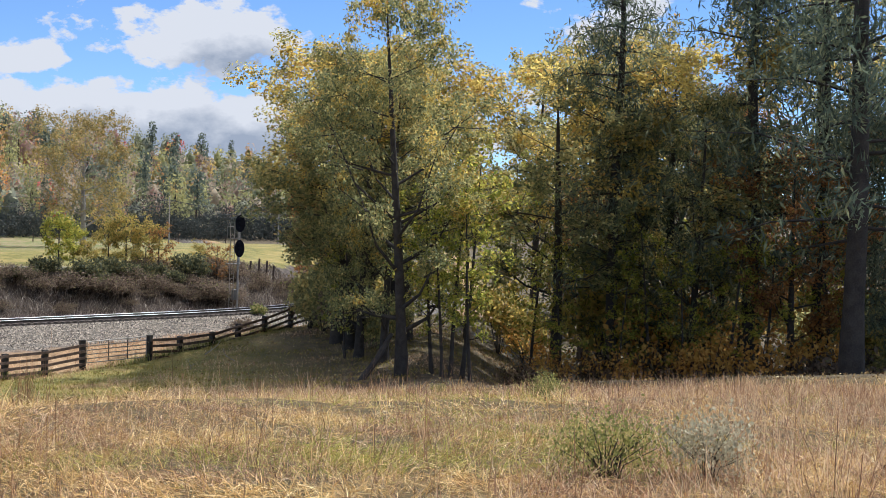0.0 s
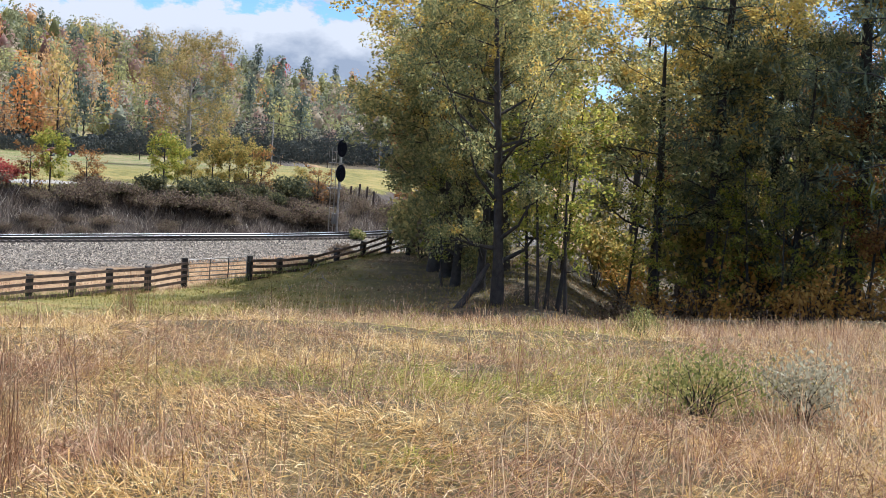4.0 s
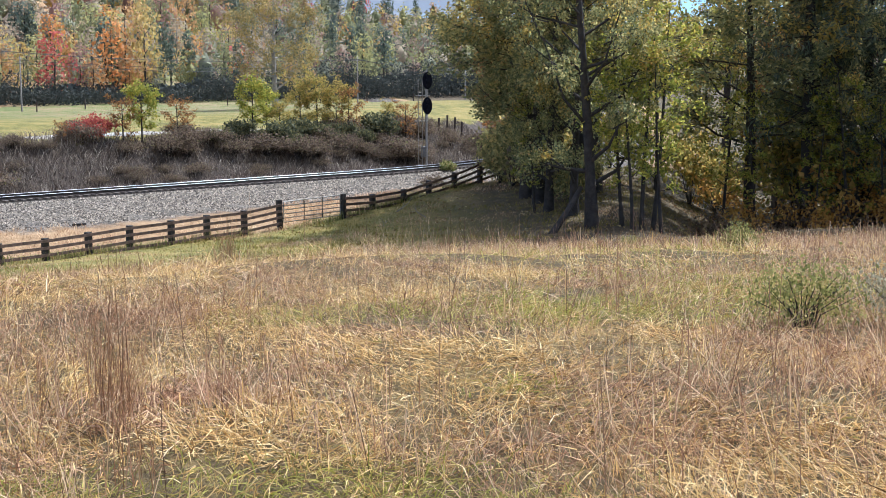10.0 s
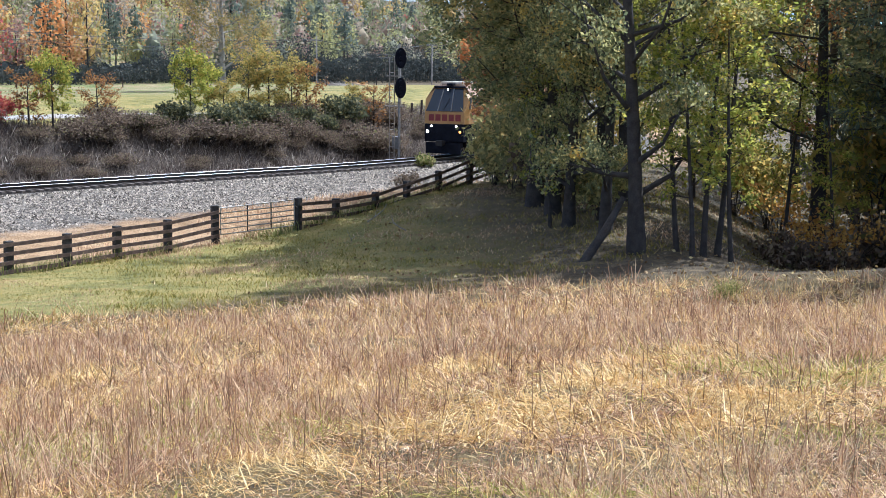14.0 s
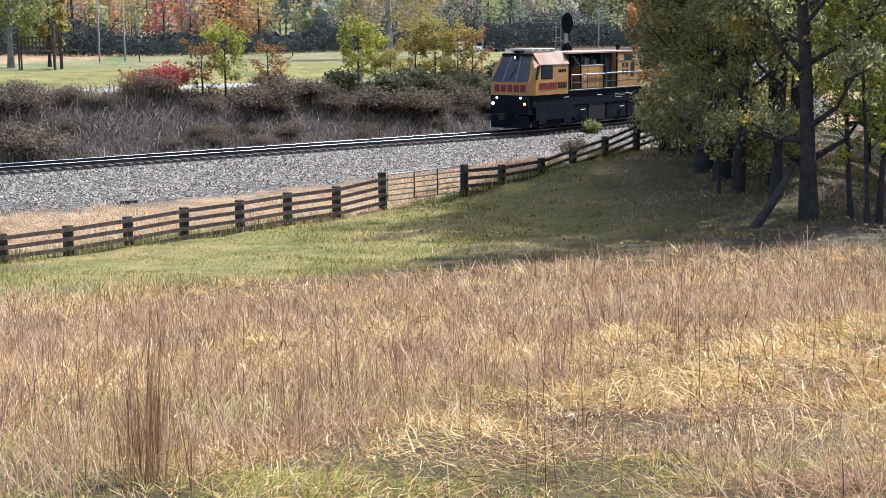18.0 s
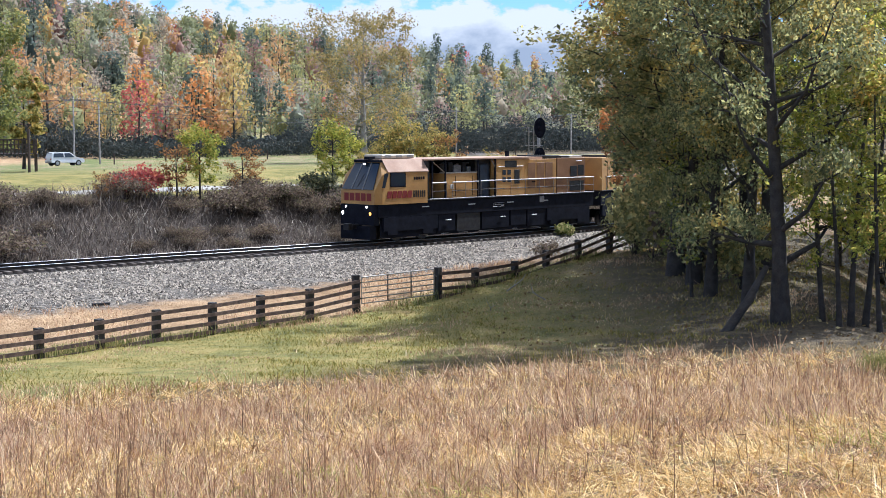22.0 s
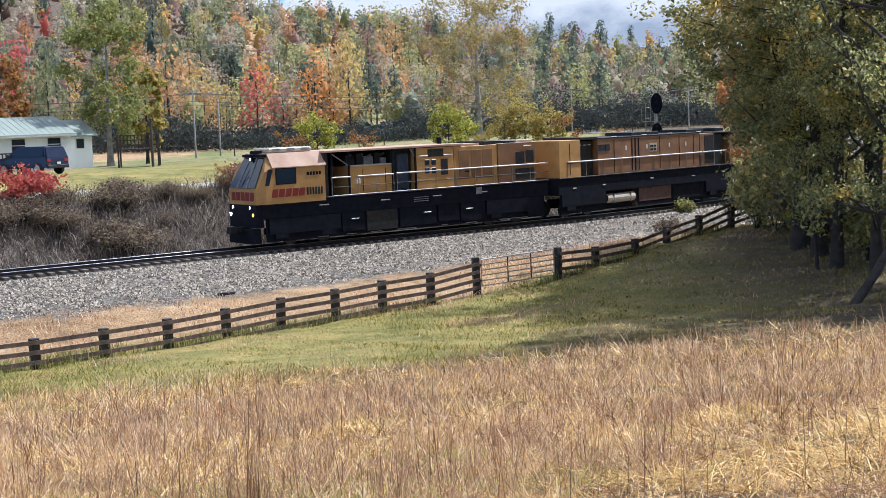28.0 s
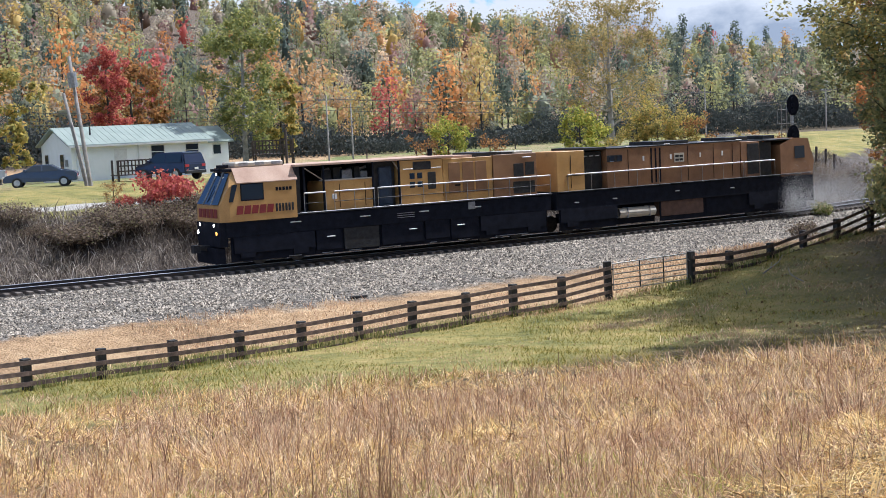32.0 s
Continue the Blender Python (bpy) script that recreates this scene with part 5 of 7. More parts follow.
    bx("dark_panel", 9.95, 10.95, -1.475, -1.462, 3.86, 4.25, DARKGREY, house)
    h2 = bx("housing", 11.65, 14.5, -1.42, 1.42, 2.22, 4.30, YEL)
    for n0 in (11.95, 12.75, 13.5):
        bx("panel", n0, n0 + 0.65, -1.44, -1.422, 2.6, 4.1, ORANGE, h2)
    bx("vent_slot", 12.3, 12.6, -1.45, -1.442, 2.95, 3.02, BLACK, h2)
    h3 = bx("housing", 14.55, 17.15, -1.44, 1.44, 2.22, 4.34, ORANGE)
    bx("grille", 15.75, 16.35, -1.46, -1.442, 3.2, 3.85, DARKGREY, h3)
    bx("grille", 16.45, 17.0, -1.46, -1.442, 3.25, 3.9, DARKGREY, h3)
    bx("grab_bar", 16.3, 16.8, -1.49, -1.45, 4.12, 4.17, WHITE, h3)
    bx("lower_panel", 15.7, 17.0, -1.46, -1.442, 2.35, 2.95, DARKGREY, h3)
    for n0, n1, z1, mt in ((12.3, 13.5, 4.42, RUSTROOF), (13.8, 15.0, 4.50, DARKGREY), (15.2, 15.9, 4.46, DARKGREY), (16.0, 17.1, 4.46, CREAM)):
        bx("roof_hatch", n0, n1, -1.2, 1.2, 4.30, z1, mt)
    part("exhaust_stack", disc(11.9 + o, 0.2, 4.62, 0.13, 0.36, "z"), BLACK, car)
    handrail(car, 4.15 + o, 5.25 + o, 3.12, step=1.1)
    handrail(car, 5.7 + o, 7.8 + o, 3.12)
    handrail(car, 8.0 + o, 17.95 + o, 3.14, step=1.25)
    bx("deck_edge", 3.9, 17.9, -1.5, -1.47, 2.20, 2.25, GREY)
    return car


def rear_grinder():
    car = empty("rail_grinder_car", Matrix(), "faded orange rail grinding car with long engine housing and rear cab", "rail vehicle", "cars of the grinding train")
    o = -21.3

    def bx(name, n0, n1, y0, y1, z0, z1, mat, parent=None, label="", bevel=0.012):
        return part(name, boxes((n0 + o, n1 + o, y0, y1, z0, z1), bevel=bevel), mat, parent or car, label)

    bx("underframe", 18.25, 36.5, -1.42, 1.42, 1.30, 2.2, BLACK, bevel=0.03)
    part("drawbar", boxes((17.6 + o, 18.5 + o, -0.15, 0.15, 0.75, 1.0), bevel=0.02), BLACK, car)
    for n0, n1 in ((18.5, 22.2), (31.6, 35.5)):
        part("side_skirt", boxes((n0 + o, n1 + o, -1.43, -1.30, 0.66, 1.34), (n0 + 0.4 + o, n0 + 1.1 + o, -1.43, -1.30, 0.42, 0.68)), BLACK, car)
    for n0, n1, y0 in ((18.5, 22.2, -1.27), (22.21, 25.2, -0.85), (25.21, 31.4, -1.27), (31.41, 36.2, -1.27)):
        bx("valance", n0, n1, y0, y0 + 0.05, 0.24, 1.34, BLACK)
    bogie(car, 20.3 + o)
    bogie(car, 33.2 + o)
    tank = part("fuel_tank", pipe_bm([(22.4 + o, -1.15, 0.86), (24.85 + o, -1.15, 0.86)], 0.27, 14), CREAM, car, "cream cylindrical tank")
    for n0 in (22.9, 24.4):
        bx("tank_strap", n0, n0 + 0.04, -1.43, -0.9, 0.58, 1.14, GREY, tank)
    bx("toolbox", 25.3, 28.3, -1.3, 1.2, 0.5, 1.32, surface("brown_grime", (0.06, 0.03, 0.02), (0.13, 0.07, 0.045), 3, 0.7, 0, 0.1, 30))
    bx("grinding_unit", 28.5, 31.4, -1.3, 1.2, 0.42, 1.32, BLACK)
    for n0, z0 in ((19.4, 1.62), (21.9, 1.66), (26.2, 1.78), (30.2, 1.7)):
        bx("marker_plate", n0, n0 + 0.3, -1.445, -1.425, z0, z0 + 0.05, WHITE)
    # front housing, machinery gap, long engine housing, rear cab
    h1 = bx("housing", 18.35, 20.1, -1.44, 1.44, 2.2, 4.30, YEL)
    bx("door_gap", 19.2, 19.23, -1.455, -1.442, 2.4, 4.1, BLACK, h1)
    bx("door_gap", 18.9, 20.0, -1.455, -1.442, 3.02, 3.05, BLACK, h1)
    bx("deck", 18.3, 36.4, -1.5, 1.5, 2.2, 2.26, DARKGREY)
    bx("machine_rack", 20.15, 21.5, -1.1, 1.2, 2.26, 4.2, DARKGREY)
    for k in range(3):
        bx("rack_lamp", 20.3 + 0.4 * k, 20.55 + 0.4 * k, -1.13, -1.1, 3.95, 4.0, WHITE)
    bx("rack_canopy", 20.1, 21.6, -1.4, 1.4, 4.28, 4.42, DARKGREY)
    long = bx("engine_housing", 21.6, 31.0, -1.42, 1.42, 2.26, 4.28, ORANGE)
    part("chamfer", prism([(21.6 + o, 3.6), (21.6 + o, 3.95), (22.6 + o, 3.95), (22.6 + o, 3.6)], -1.445, -1.425), DARKGREY, long)
    for n0, n1 in ((21.75, 22.1), (22.25, 22.6)):
        bx("window", n0, n1, -1.452, -1.446, 3.62, 3.92, GLASS, long)
    for n0 in (23.0, 24.55, 24.85, 25.15, 27.15, 29.0, 30.4):
        bx("door_gap", n0, n0 + (0.10 if 24.5 < n0 < 25.2 else 0.035), -1.435, -1.422, 2.35, 4.2, BLACK, long)
    sign = bx("sign", 26.2, 26.9, -1.436, -1.422, 3.35, 3.85, CREAM, long)
    for i, j in itertools.product(range(2), range(2)):
        bx("sign_bar", 26.27 + 0.3 * i, 26.5 + 0.3 * i, -1.442, -1.437, 3.42 + 0.2 * j, 3.54 + 0.2 * j, DARKGREY, sign)
    for n0 in (24.0, 25.9, 28.0, 29.6):
        bx("label_plate", n0, n0 + 0.12, -1.436, -1.422, 3.55, 3.8, WHITE, long)
    bx("roof_edge", 21.6, 31.0, -1.46, 1.46, 4.28, 4.34, DARKGREY)
    for n0, n1, z1 in ((25.1, 27.6, 4.52), (30.3, 32.0, 4.5), (33.2, 34.1, 4.5)):
        bx("roof_unit", n0, n1, -1.0, 1.0, 4.30, z1, DARKGREY)
    for n0 in (22.8, 25.5, 27.9, 30.7):
        bx("roof_lamp", n0, n0 + 0.4, -1.48, -1.4, 4.34, 4.38, WHITE)
    mid = bx("housing", 31.1, 32.5, -1.4, 1.4, 2.26, 4.22, ORANGE)
    bx("dark_door", 31.55, 32.45, -1.415, -1.402, 2.4, 4.1, DARKGREY, mid)
    bx("machine_rack", 32.5, 33.6, -1.2, 1.2, 2.26, 4.15, DARKGREY)
    bx("rear_canopy", 32.4, 35.2, -1.4, 1.4, 4.18, 4.26, DARKGREY)
    part("rear_cab", prism([(34.1 + o, 2.1), (36.6 + o, 2.1), (36.75 + o, 2.9), (36.3 + o, 4.22), (35.1 + o, 4.28), (34.1 + o, 3.9)], -1.42, 1.42), ORANGE, car)
    bx("cab_window", 35.2, 36.0, -1.44, -1.422, 3.1, 3.8, GLASS)
    bx("rear_beam", 36.3, 36.8, -1.3, 1.3, 0.6, 2.1, BLACK)
    handrail(car, 19.0 + o, 31.2 + o, 3.10, step=1.45, base=2.24, low=False)
    handrail(car, 31.3 + o, 33.6 + o, 3.1, step=1.2, base=2.24, low=False)
    return car


lead_car = lead_grinder()
rear_car = rear_grinder()


# ---------- steel farm gate in the fence ----------
ga, gb_ = Vector(posts[GATE]), Vector(posts[GATE + 1])
gate_d = gb_ - ga
gate = empty("farm_gate", Matrix.Translation((ga.x, ga.y, 0)) @ Matrix.Rotation(math.atan2(gate_d.y, gate_d.x), 4, "Z"), "closed galvanised tube farm gate between two fence posts", "gate")
gl = math.hypot(gate_d.x, gate_d.y)
gslope = (gb_.z - ga.z) / gl


def gate_z(x, k):
    return ga.z - 0.12 - 0.215 * k + (gslope + 0.02) * x


gx0, gx1 = 0.2, gl - 0.2
for k in range(6):
    part("gate_bar", pipe_bm([(gx0, -0.05, gate_z(gx0, k)), (gx1, -0.05, gate_z(gx1, k))], 0.026, 6), GALV, gate)
for f in (0.0, 0.36, 0.68, 1.0):
    x = gx0 + (gx1 - gx0) * f
    part("gate_upright", pipe_bm([(x, -0.05, gate_z(x, 0)), (x, -0.05, gate_z(x, 5))], 0.026, 6), GALV if f in (0, 1) else DARKGREY, gate)
for x, k in ((gx0, 1), (gx0, 4)):
    part("hinge", boxes((x - 0.12, x, -0.08, -0.02, gate_z(x, k) - 0.03, gate_z(x, k) + 0.03)), DARKGREY, gate)
part("latch_chain", pipe_bm([(gx1, -0.06, gate_z(gx1, 1)), (gx1 + 0.12, -0.1, gate_z(gx1, 1) - 0.12), (gx1 + 0.2, -0.06, gate_z(gx1, 1) - 0.02)], 0.012, 5), GALV, gate)


# ---------- railway signal ----------
def signal_mast():
    x, y, h = on_track(23.0, 3.3)
    x, y = 90.0 * math.sin(radians(7.42)), 90.0 * math.cos(radians(7.42))
    z0 = gz(x, y)
    s = empty("railway_signal", pose(x, y, z0, 0, 0, 8), "tall grey railway signal mast with two black signal heads", "railway signal")
    top = 7.0 - z0
    part("mast", pipe_bm([(0, 0, -0.2), (0, 0, top)], 0.085, 10), GALV, s)
    part("footing", boxes((-0.35, 0.35, -0.35, 0.35, -0.4, 0.12), bevel=0.03), GREY, s)
    for z in (6.15, 4.28):
        zc = z - z0
        head = part("signal_head", disc(0.02, -0.22, zc, 0.37, 0.05, "y", 24), BLACK, s, "black oval signal head")
        head.data.transform(Matrix.Translation((0, 0, zc)) @ Matrix.Diagonal((1, 1, 1.75, 1)) @ Matrix.Translation((0, 0, -zc)))
        for k in (-0.36, 0.0, 0.36):
            part("hood", disc(0.02, -0.36, zc + k, 0.13, 0.26, "y", 14), BLACK, head)
        part("bracket", boxes((-0.06, 0.06, -0.2, 0.08, zc - 0.2, zc + 0.2)), DARKGREY, s)
        part("glint", boxes((-0.12, 0.06, -0.25, -0.05, zc + 0.64, zc + 0.66)), GALV, head)
    for xx in (-0.62, -0.30):
        part("ladder_rail", pipe_bm([(xx, 0.05, 0.0), (xx, 0.05, top - 0.8)], 0.035, 5), GALV, s)
    for k in range(16):
        part("rung", pipe_bm([(-0.62, 0.05, 0.35 + 0.36 * k), (-0.30, 0.05, 0.35 + 0.36 * k)], 0.013, 4), GALV, s)
    for z in (5.0, 3.1):
        part("platform", boxes((-0.75, 0.25, -0.1, 0.5, z - z0, z - z0 + 0.05)), GALV, s)
        part("guard_rail", pipe_bm([(-0.75, 0.5, z - z0), (-0.75, 0.5, z - z0 + 0.9), (0.25, 0.5, z - z0 + 0.9), (0.25, 0.5, z - z0)], 0.018, 5), GALV, s)
    part("relay_box", boxes((-0.35, 0.1, 0.1, 0.4, 0.9, 1.7), bevel=0.02), GREY, s)
    return s


signal_mast()

# ---------- far woods on the hill ----------
rng = np.random.default_rng(77)


def crown_quads(r, kind, h, w, n, size, base=0.12):
    """Leaf sprays on the lobes of one crown, each facing outwards."""
    k = int(r.integers(7, 12))
    t = (np.arange(k) + r.random(k)) / k
    a = np.arange(k) * 2.4 + r.uniform(0, 6.28)
    reach = w * np.sqrt(np.clip(1 - (1.9 * t - 0.8) ** 2, 0.02, 1)) * r.uniform(0.35, 0.75, k)
    L = np.stack([reach * np.cos(a), reach * np.sin(a), h * (base + 0.12 + (0.80 - base) * t)], 1)
    R = w * r.uniform(0.36, 0.62, k)
    j = r.integers(0, k, n)
    N = r.normal(0, 1, (n, 3)); N[:, 2] += 0.35
    N /= np.linalg.norm(N, axis=1)[:, None]
    C = L[j] + N * (R[j] * r.uniform(0.7, 1.08, n))[:, None] * np.array([1, 1, 1.15])
    C[:, 2] = np.clip(C[:, 2], 0.06 * h, h * 1.02)
    N = N + r.normal(0, 0.55, (n, 3))
    N /= np.linalg.norm(N, axis=1)[:, None]
    A = np.cross(N, r.normal(0, 1, (n, 3))); A /= np.linalg.norm(A, axis=1)[:, None]
    B = np.cross(N, A)
    s = (size * r.uniform(0.5, 1.4, n))[:, None]
    return np.stack([C - A * s, C + B * s * 0.7, C + A * s, C - B * s * 0.7], 1)


ico = bmesh.new()
bmesh.ops.create_icosphere(ico, subdivisions=1, radius=1.0)
ICO_V = np.array([v.co[:] for v in ico.verts])
ICO_F = np.array([[v.index for v in f.verts] for f in ico.faces])
ico.free()
NT = 1250
us = rng.uniform(-200, 330, NT)
vs = 158 + 330 * rng.random(NT) ** 1.2
pick = rng.random(NT)
quads, mats_i, core_v, core_m = [], [], [], []
for u, v, p in zip(us, vs, pick):
    x, y = xy_of(u, v)
    z0 = gz(x, y)
    grove = 0.5 + 0.5 * math.sin(u * 0.05 + 1.0) * math.sin(v * 0.06 + u * 0.025)
    kind = int(np.searchsorted(np.cumsum([0.01, 0.05, 0.24, 0.17, 0.10, 0.09, 0.12, 0.06, 0.07 - 0.04 * grove, 0.02, 0.02, 0.5]), p))
    h = rng.uniform(7.5, 11.5) * (1.0 if kind < 2 else 1.0)
    w = h * (0.27 if kind < 2 else rng.uniform(0.26, 0.38))
    q = ICO_V * (1 + 0.2 * rng.normal(0, 1, (len(ICO_V), 1)))
    t = np.clip((q[:, 2] + 1) / 2, 0, 1)
    taper = (1.12 - t) ** 0.7 if kind < 2 else 1 - 0.35 * t ** 2
    core_v.append(np.stack([x + q[:, 0] * w * 0.62 * taper, y + q[:, 1] * w * 0.62 * taper, z0 + h * (0.06 + 0.74 * t)], 1))
    core_m.append(np.full(len(ICO_F), kind))
    n = 95
    quads.append(crown_quads(rng, kind, h, w, n, 0.45) + np.array([x, y, z0]))
    mats_i.append(np.full(n, kind))
# dense undergrowth along the edge of the wood, darkened to paint in its shade
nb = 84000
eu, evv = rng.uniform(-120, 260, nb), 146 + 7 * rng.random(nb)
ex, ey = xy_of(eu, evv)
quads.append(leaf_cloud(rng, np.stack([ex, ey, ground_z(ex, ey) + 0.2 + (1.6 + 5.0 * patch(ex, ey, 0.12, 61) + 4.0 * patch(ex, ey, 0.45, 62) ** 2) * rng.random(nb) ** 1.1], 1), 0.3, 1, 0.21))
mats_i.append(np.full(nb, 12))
# a coarser layer behind, closing bright gaps in the painted shade
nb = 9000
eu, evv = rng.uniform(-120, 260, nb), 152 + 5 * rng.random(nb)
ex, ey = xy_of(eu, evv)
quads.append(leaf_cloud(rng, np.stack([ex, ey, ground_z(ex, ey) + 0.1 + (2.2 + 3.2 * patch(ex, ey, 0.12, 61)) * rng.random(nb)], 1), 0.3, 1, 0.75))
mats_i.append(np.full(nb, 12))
Q = np.concatenate(quads)
CV = np.concatenate(core_v)
CF = np.concatenate([ICO_F + k * len(ICO_V) for k in range(NT)])
nq, nc = len(Q), len(CF)
me = bpy.data.meshes.new("far_woods")
me.vertices.add(4 * nq + len(CV)); me.loops.add(4 * nq + 3 * nc); me.polygons.add(nq + nc)
me.vertices.foreach_set("co", np.concatenate([Q.reshape(-1, 3), CV]).astype(np.float32).ravel())
me.loops.foreach_set("vertex_index", np.concatenate([np.arange(4 * nq), (CF + 4 * nq).ravel()]).astype(np.int32))
me.polygons.foreach_set("loop_start", np.concatenate([np.arange(0, 4 * nq, 4), 4 * nq + np.arange(0, 3 * nc, 3)]).astype(np.int32))
for m in WOODS:
    me.materials.append(m)
me.polygons.foreach_set("material_index", np.concatenate(mats_i + core_m).astype(np.int32))
me.update(calc_edges=True)
tagged(new("far_woods", me), "mixed autumn woods of green, gold, orange and red covering the hill", "woods", kind="stuff")

# ---------- scrubby bank behind the railway ----------
brng = np.random.default_rng(41)
bn = 32000
bu = brng.uniform(-62, 40, bn)
bv = 4.3 + 6.2 * brng.random(bn)
x, y = xy_of(bu, bv + np.asarray(bend(bu)) - 0.25)
P = np.stack([x, y, ground_z(x, y) - 0.03], 1)
h = brng.uniform(0.3, 0.95, bn) * (0.6 + 0.8 * patch(bu, bv, 0.45, 44))
# right part: the same weeds on a dimmed ramp, darkness painted into the colour
dimmed = bu + brng.normal(0, 7, bn) > -22
for k, stops, lab in ((~dimmed, [(0.0, (0.13, 0.105, 0.08)), (0.5, (0.32, 0.265, 0.205)), (0.85, (0.52, 0.44, 0.355)), (1.0, (0.68, 0.61, 0.52))], "tangle of dry grey-brown weeds on the railway bank"), (dimmed, [(0.0, (0.06, 0.047, 0.04)), (0.5, (0.16, 0.125, 0.10)), (0.88, (0.33, 0.27, 0.21)), (1.0, (0.56, 0.50, 0.41))], "dimmed brown weeds on the right part of the railway bank")):
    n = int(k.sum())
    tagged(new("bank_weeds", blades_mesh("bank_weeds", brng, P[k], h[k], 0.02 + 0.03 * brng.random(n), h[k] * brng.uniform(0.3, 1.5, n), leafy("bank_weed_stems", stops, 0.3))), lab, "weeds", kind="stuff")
thicket = shrub("bank_thicket", 24, 1.9, 1.5, BRIAR, stems=20, clumps=160, leaves=15, size=0.068, m=pose(*xy_of(-40, 8), gz(*xy_of(-40, 8))), label="dark leafless thicket on the railway bank", group="bushes of the railway bank")
olive = shrub("bank_bush", 25, 2.4, 1.5, leafy("dull_bush_leaves", [(0, (0.06, 0.072, 0.045)), (0.6, (0.13, 0.14, 0.075)), (1, (0.30, 0.26, 0.11))], 0.45), stems=12, clumps=100, leaves=24, size=0.12, m=pose(*xy_of(24, 9.4), gz(*xy_of(24, 9.4))), label="olive-green bush on the railway bank", group="bushes of the railway bank")
grey_brush = shrub("bank_brush", 26, 1.6, 1.6, leafy("grey_brush_twigs", [(0, (0.14, 0.115, 0.09)), (0.6, (0.32, 0.27, 0.22)), (1, (0.52, 0.46, 0.39))], 0.35), stems=22, clumps=88, leaves=20, size=0.06, m=pose(*xy_of(-33, 8.6), gz(*xy_of(-33, 8.6))), label="pale grey-tan brush on the railway bank", group="bushes of the railway bank")
for k in range(128):
    u = -60 + 98 * (k + brng.random()) / 128
    v = (5.2 if u > -16 else 6.6) + (4.8 if u > -16 else 3.4) * brng.random() + float(bend(u)) - 0.25
    x, y = xy_of(u, v)
    dens = 0.85 if u > -22 else 0.6
    copy_thing(thicket if u > -24 or (k % 3 and v > 8.5) else grey_brush, pose(x, y, gz(x, y) - 0.1, 0, 0, 360 * brng.random()) @ Matrix.Scale((0.45 + 0.8 * brng.random() ** 1.5) * dens, 4) @ Matrix.Diagonal((1.25, 1.25, 0.7 + 0.35 * brng.random(), 1)))


def on_bank(az, v):
    """The place on the line at that v seen in the direction az from the middle of the field."""
    a = radians(az)
    k = (v + 60.404) / (math.sin(a) * VD[0] + math.cos(a) * VD[1])
    return k * math.sin(a), k * math.cos(a)


def stand(az, v, turn=0.0, scale=1.0):
    x, y = on_bank(az, v)
    return pose(x, y, gz(x, y) - 0.05, 0, 0, turn) @ Matrix.Scale(scale, 4)


for az, v, turn, sc in ((-2.6, 8.6, 30, 0.55), (-1.4, 8.9, 120, 0.75), (0.3, 8.2, 200, 0.9), (1.2, 8.8, 280, 0.8), (2.3, 8.4, 15, 0.75), (3.4, 8.9, 140, 0.7), (4.6, 8.6, 60, 0.6)):
    copy_thing(olive, stand(az, v, turn, sc))
# ---------- trees along the foot of the wooded hill ----------
HILL = "trees along the foot of the hill"
HUES = ("dark pine", "blue-green pine", "olive tree", "grey-green tree", "yellow-green tree", "golden tree", "sparse tan tree", "brown oak", "orange maple", "bright orange maple", "red maple", "dull red oak")


def hill_tree(kind, seed, n=460):
    """A tree ten metres tall, with bare trunk and a lobed crown."""
    r = np.random.default_rng(seed)
    th = empty("pine_tree" if kind < 2 else "hill_tree", Matrix(), HUES[kind] + " standing at the foot of the wooded hill", "tree", HILL)
    v, f = tube([(0, 0, -0.2), (0.12, 0, 3.0), (0.0, 0.15, 6.0), (0, 0, 9.3)], [0.19, 0.15, 0.10, 0.03], 6)
    lim = [(v, f)]
    for k in range(6):
        a, z = 2.4 * k + seed, 2.2 + 1.0 * k
        lim.append(tube([(0, 0, z), (1.3 * math.cos(a), 1.3 * math.sin(a), z + 0.9)], [0.06, 0.015], 4))
    V, F = join_parts(lim)
    child("trunk", mesh_from("trunk", V, F, BARK_PALE if kind in (3, 6) else BARK, True), th)
    child("crown", quads_mesh("crown", crown_quads(r, kind, 10.0, 2.2 if kind < 2 else 3.1, n, 0.27, 0.22 if kind < 2 else 0.10), WOODS[kind]), th)
    return th


def hill_at(az, v, top, spread=1.0, turn=0.0):
    """Stand a ten-metre tree in the direction az so that its tip reaches the elevation top."""
    x, y = on_bank(az, v)
    h = max(5.0, min(6.0 + math.hypot(x, y) * math.tan(radians(top)) - gz(x, y), 13.0)) / 10
    return pose(x, y, gz(x, y) - 0.1, 0, 0, turn) @ Matrix.Diagonal((h * spread, h * spread, h, 1))


hill_kinds = {}
hrng = np.random.default_rng(51)
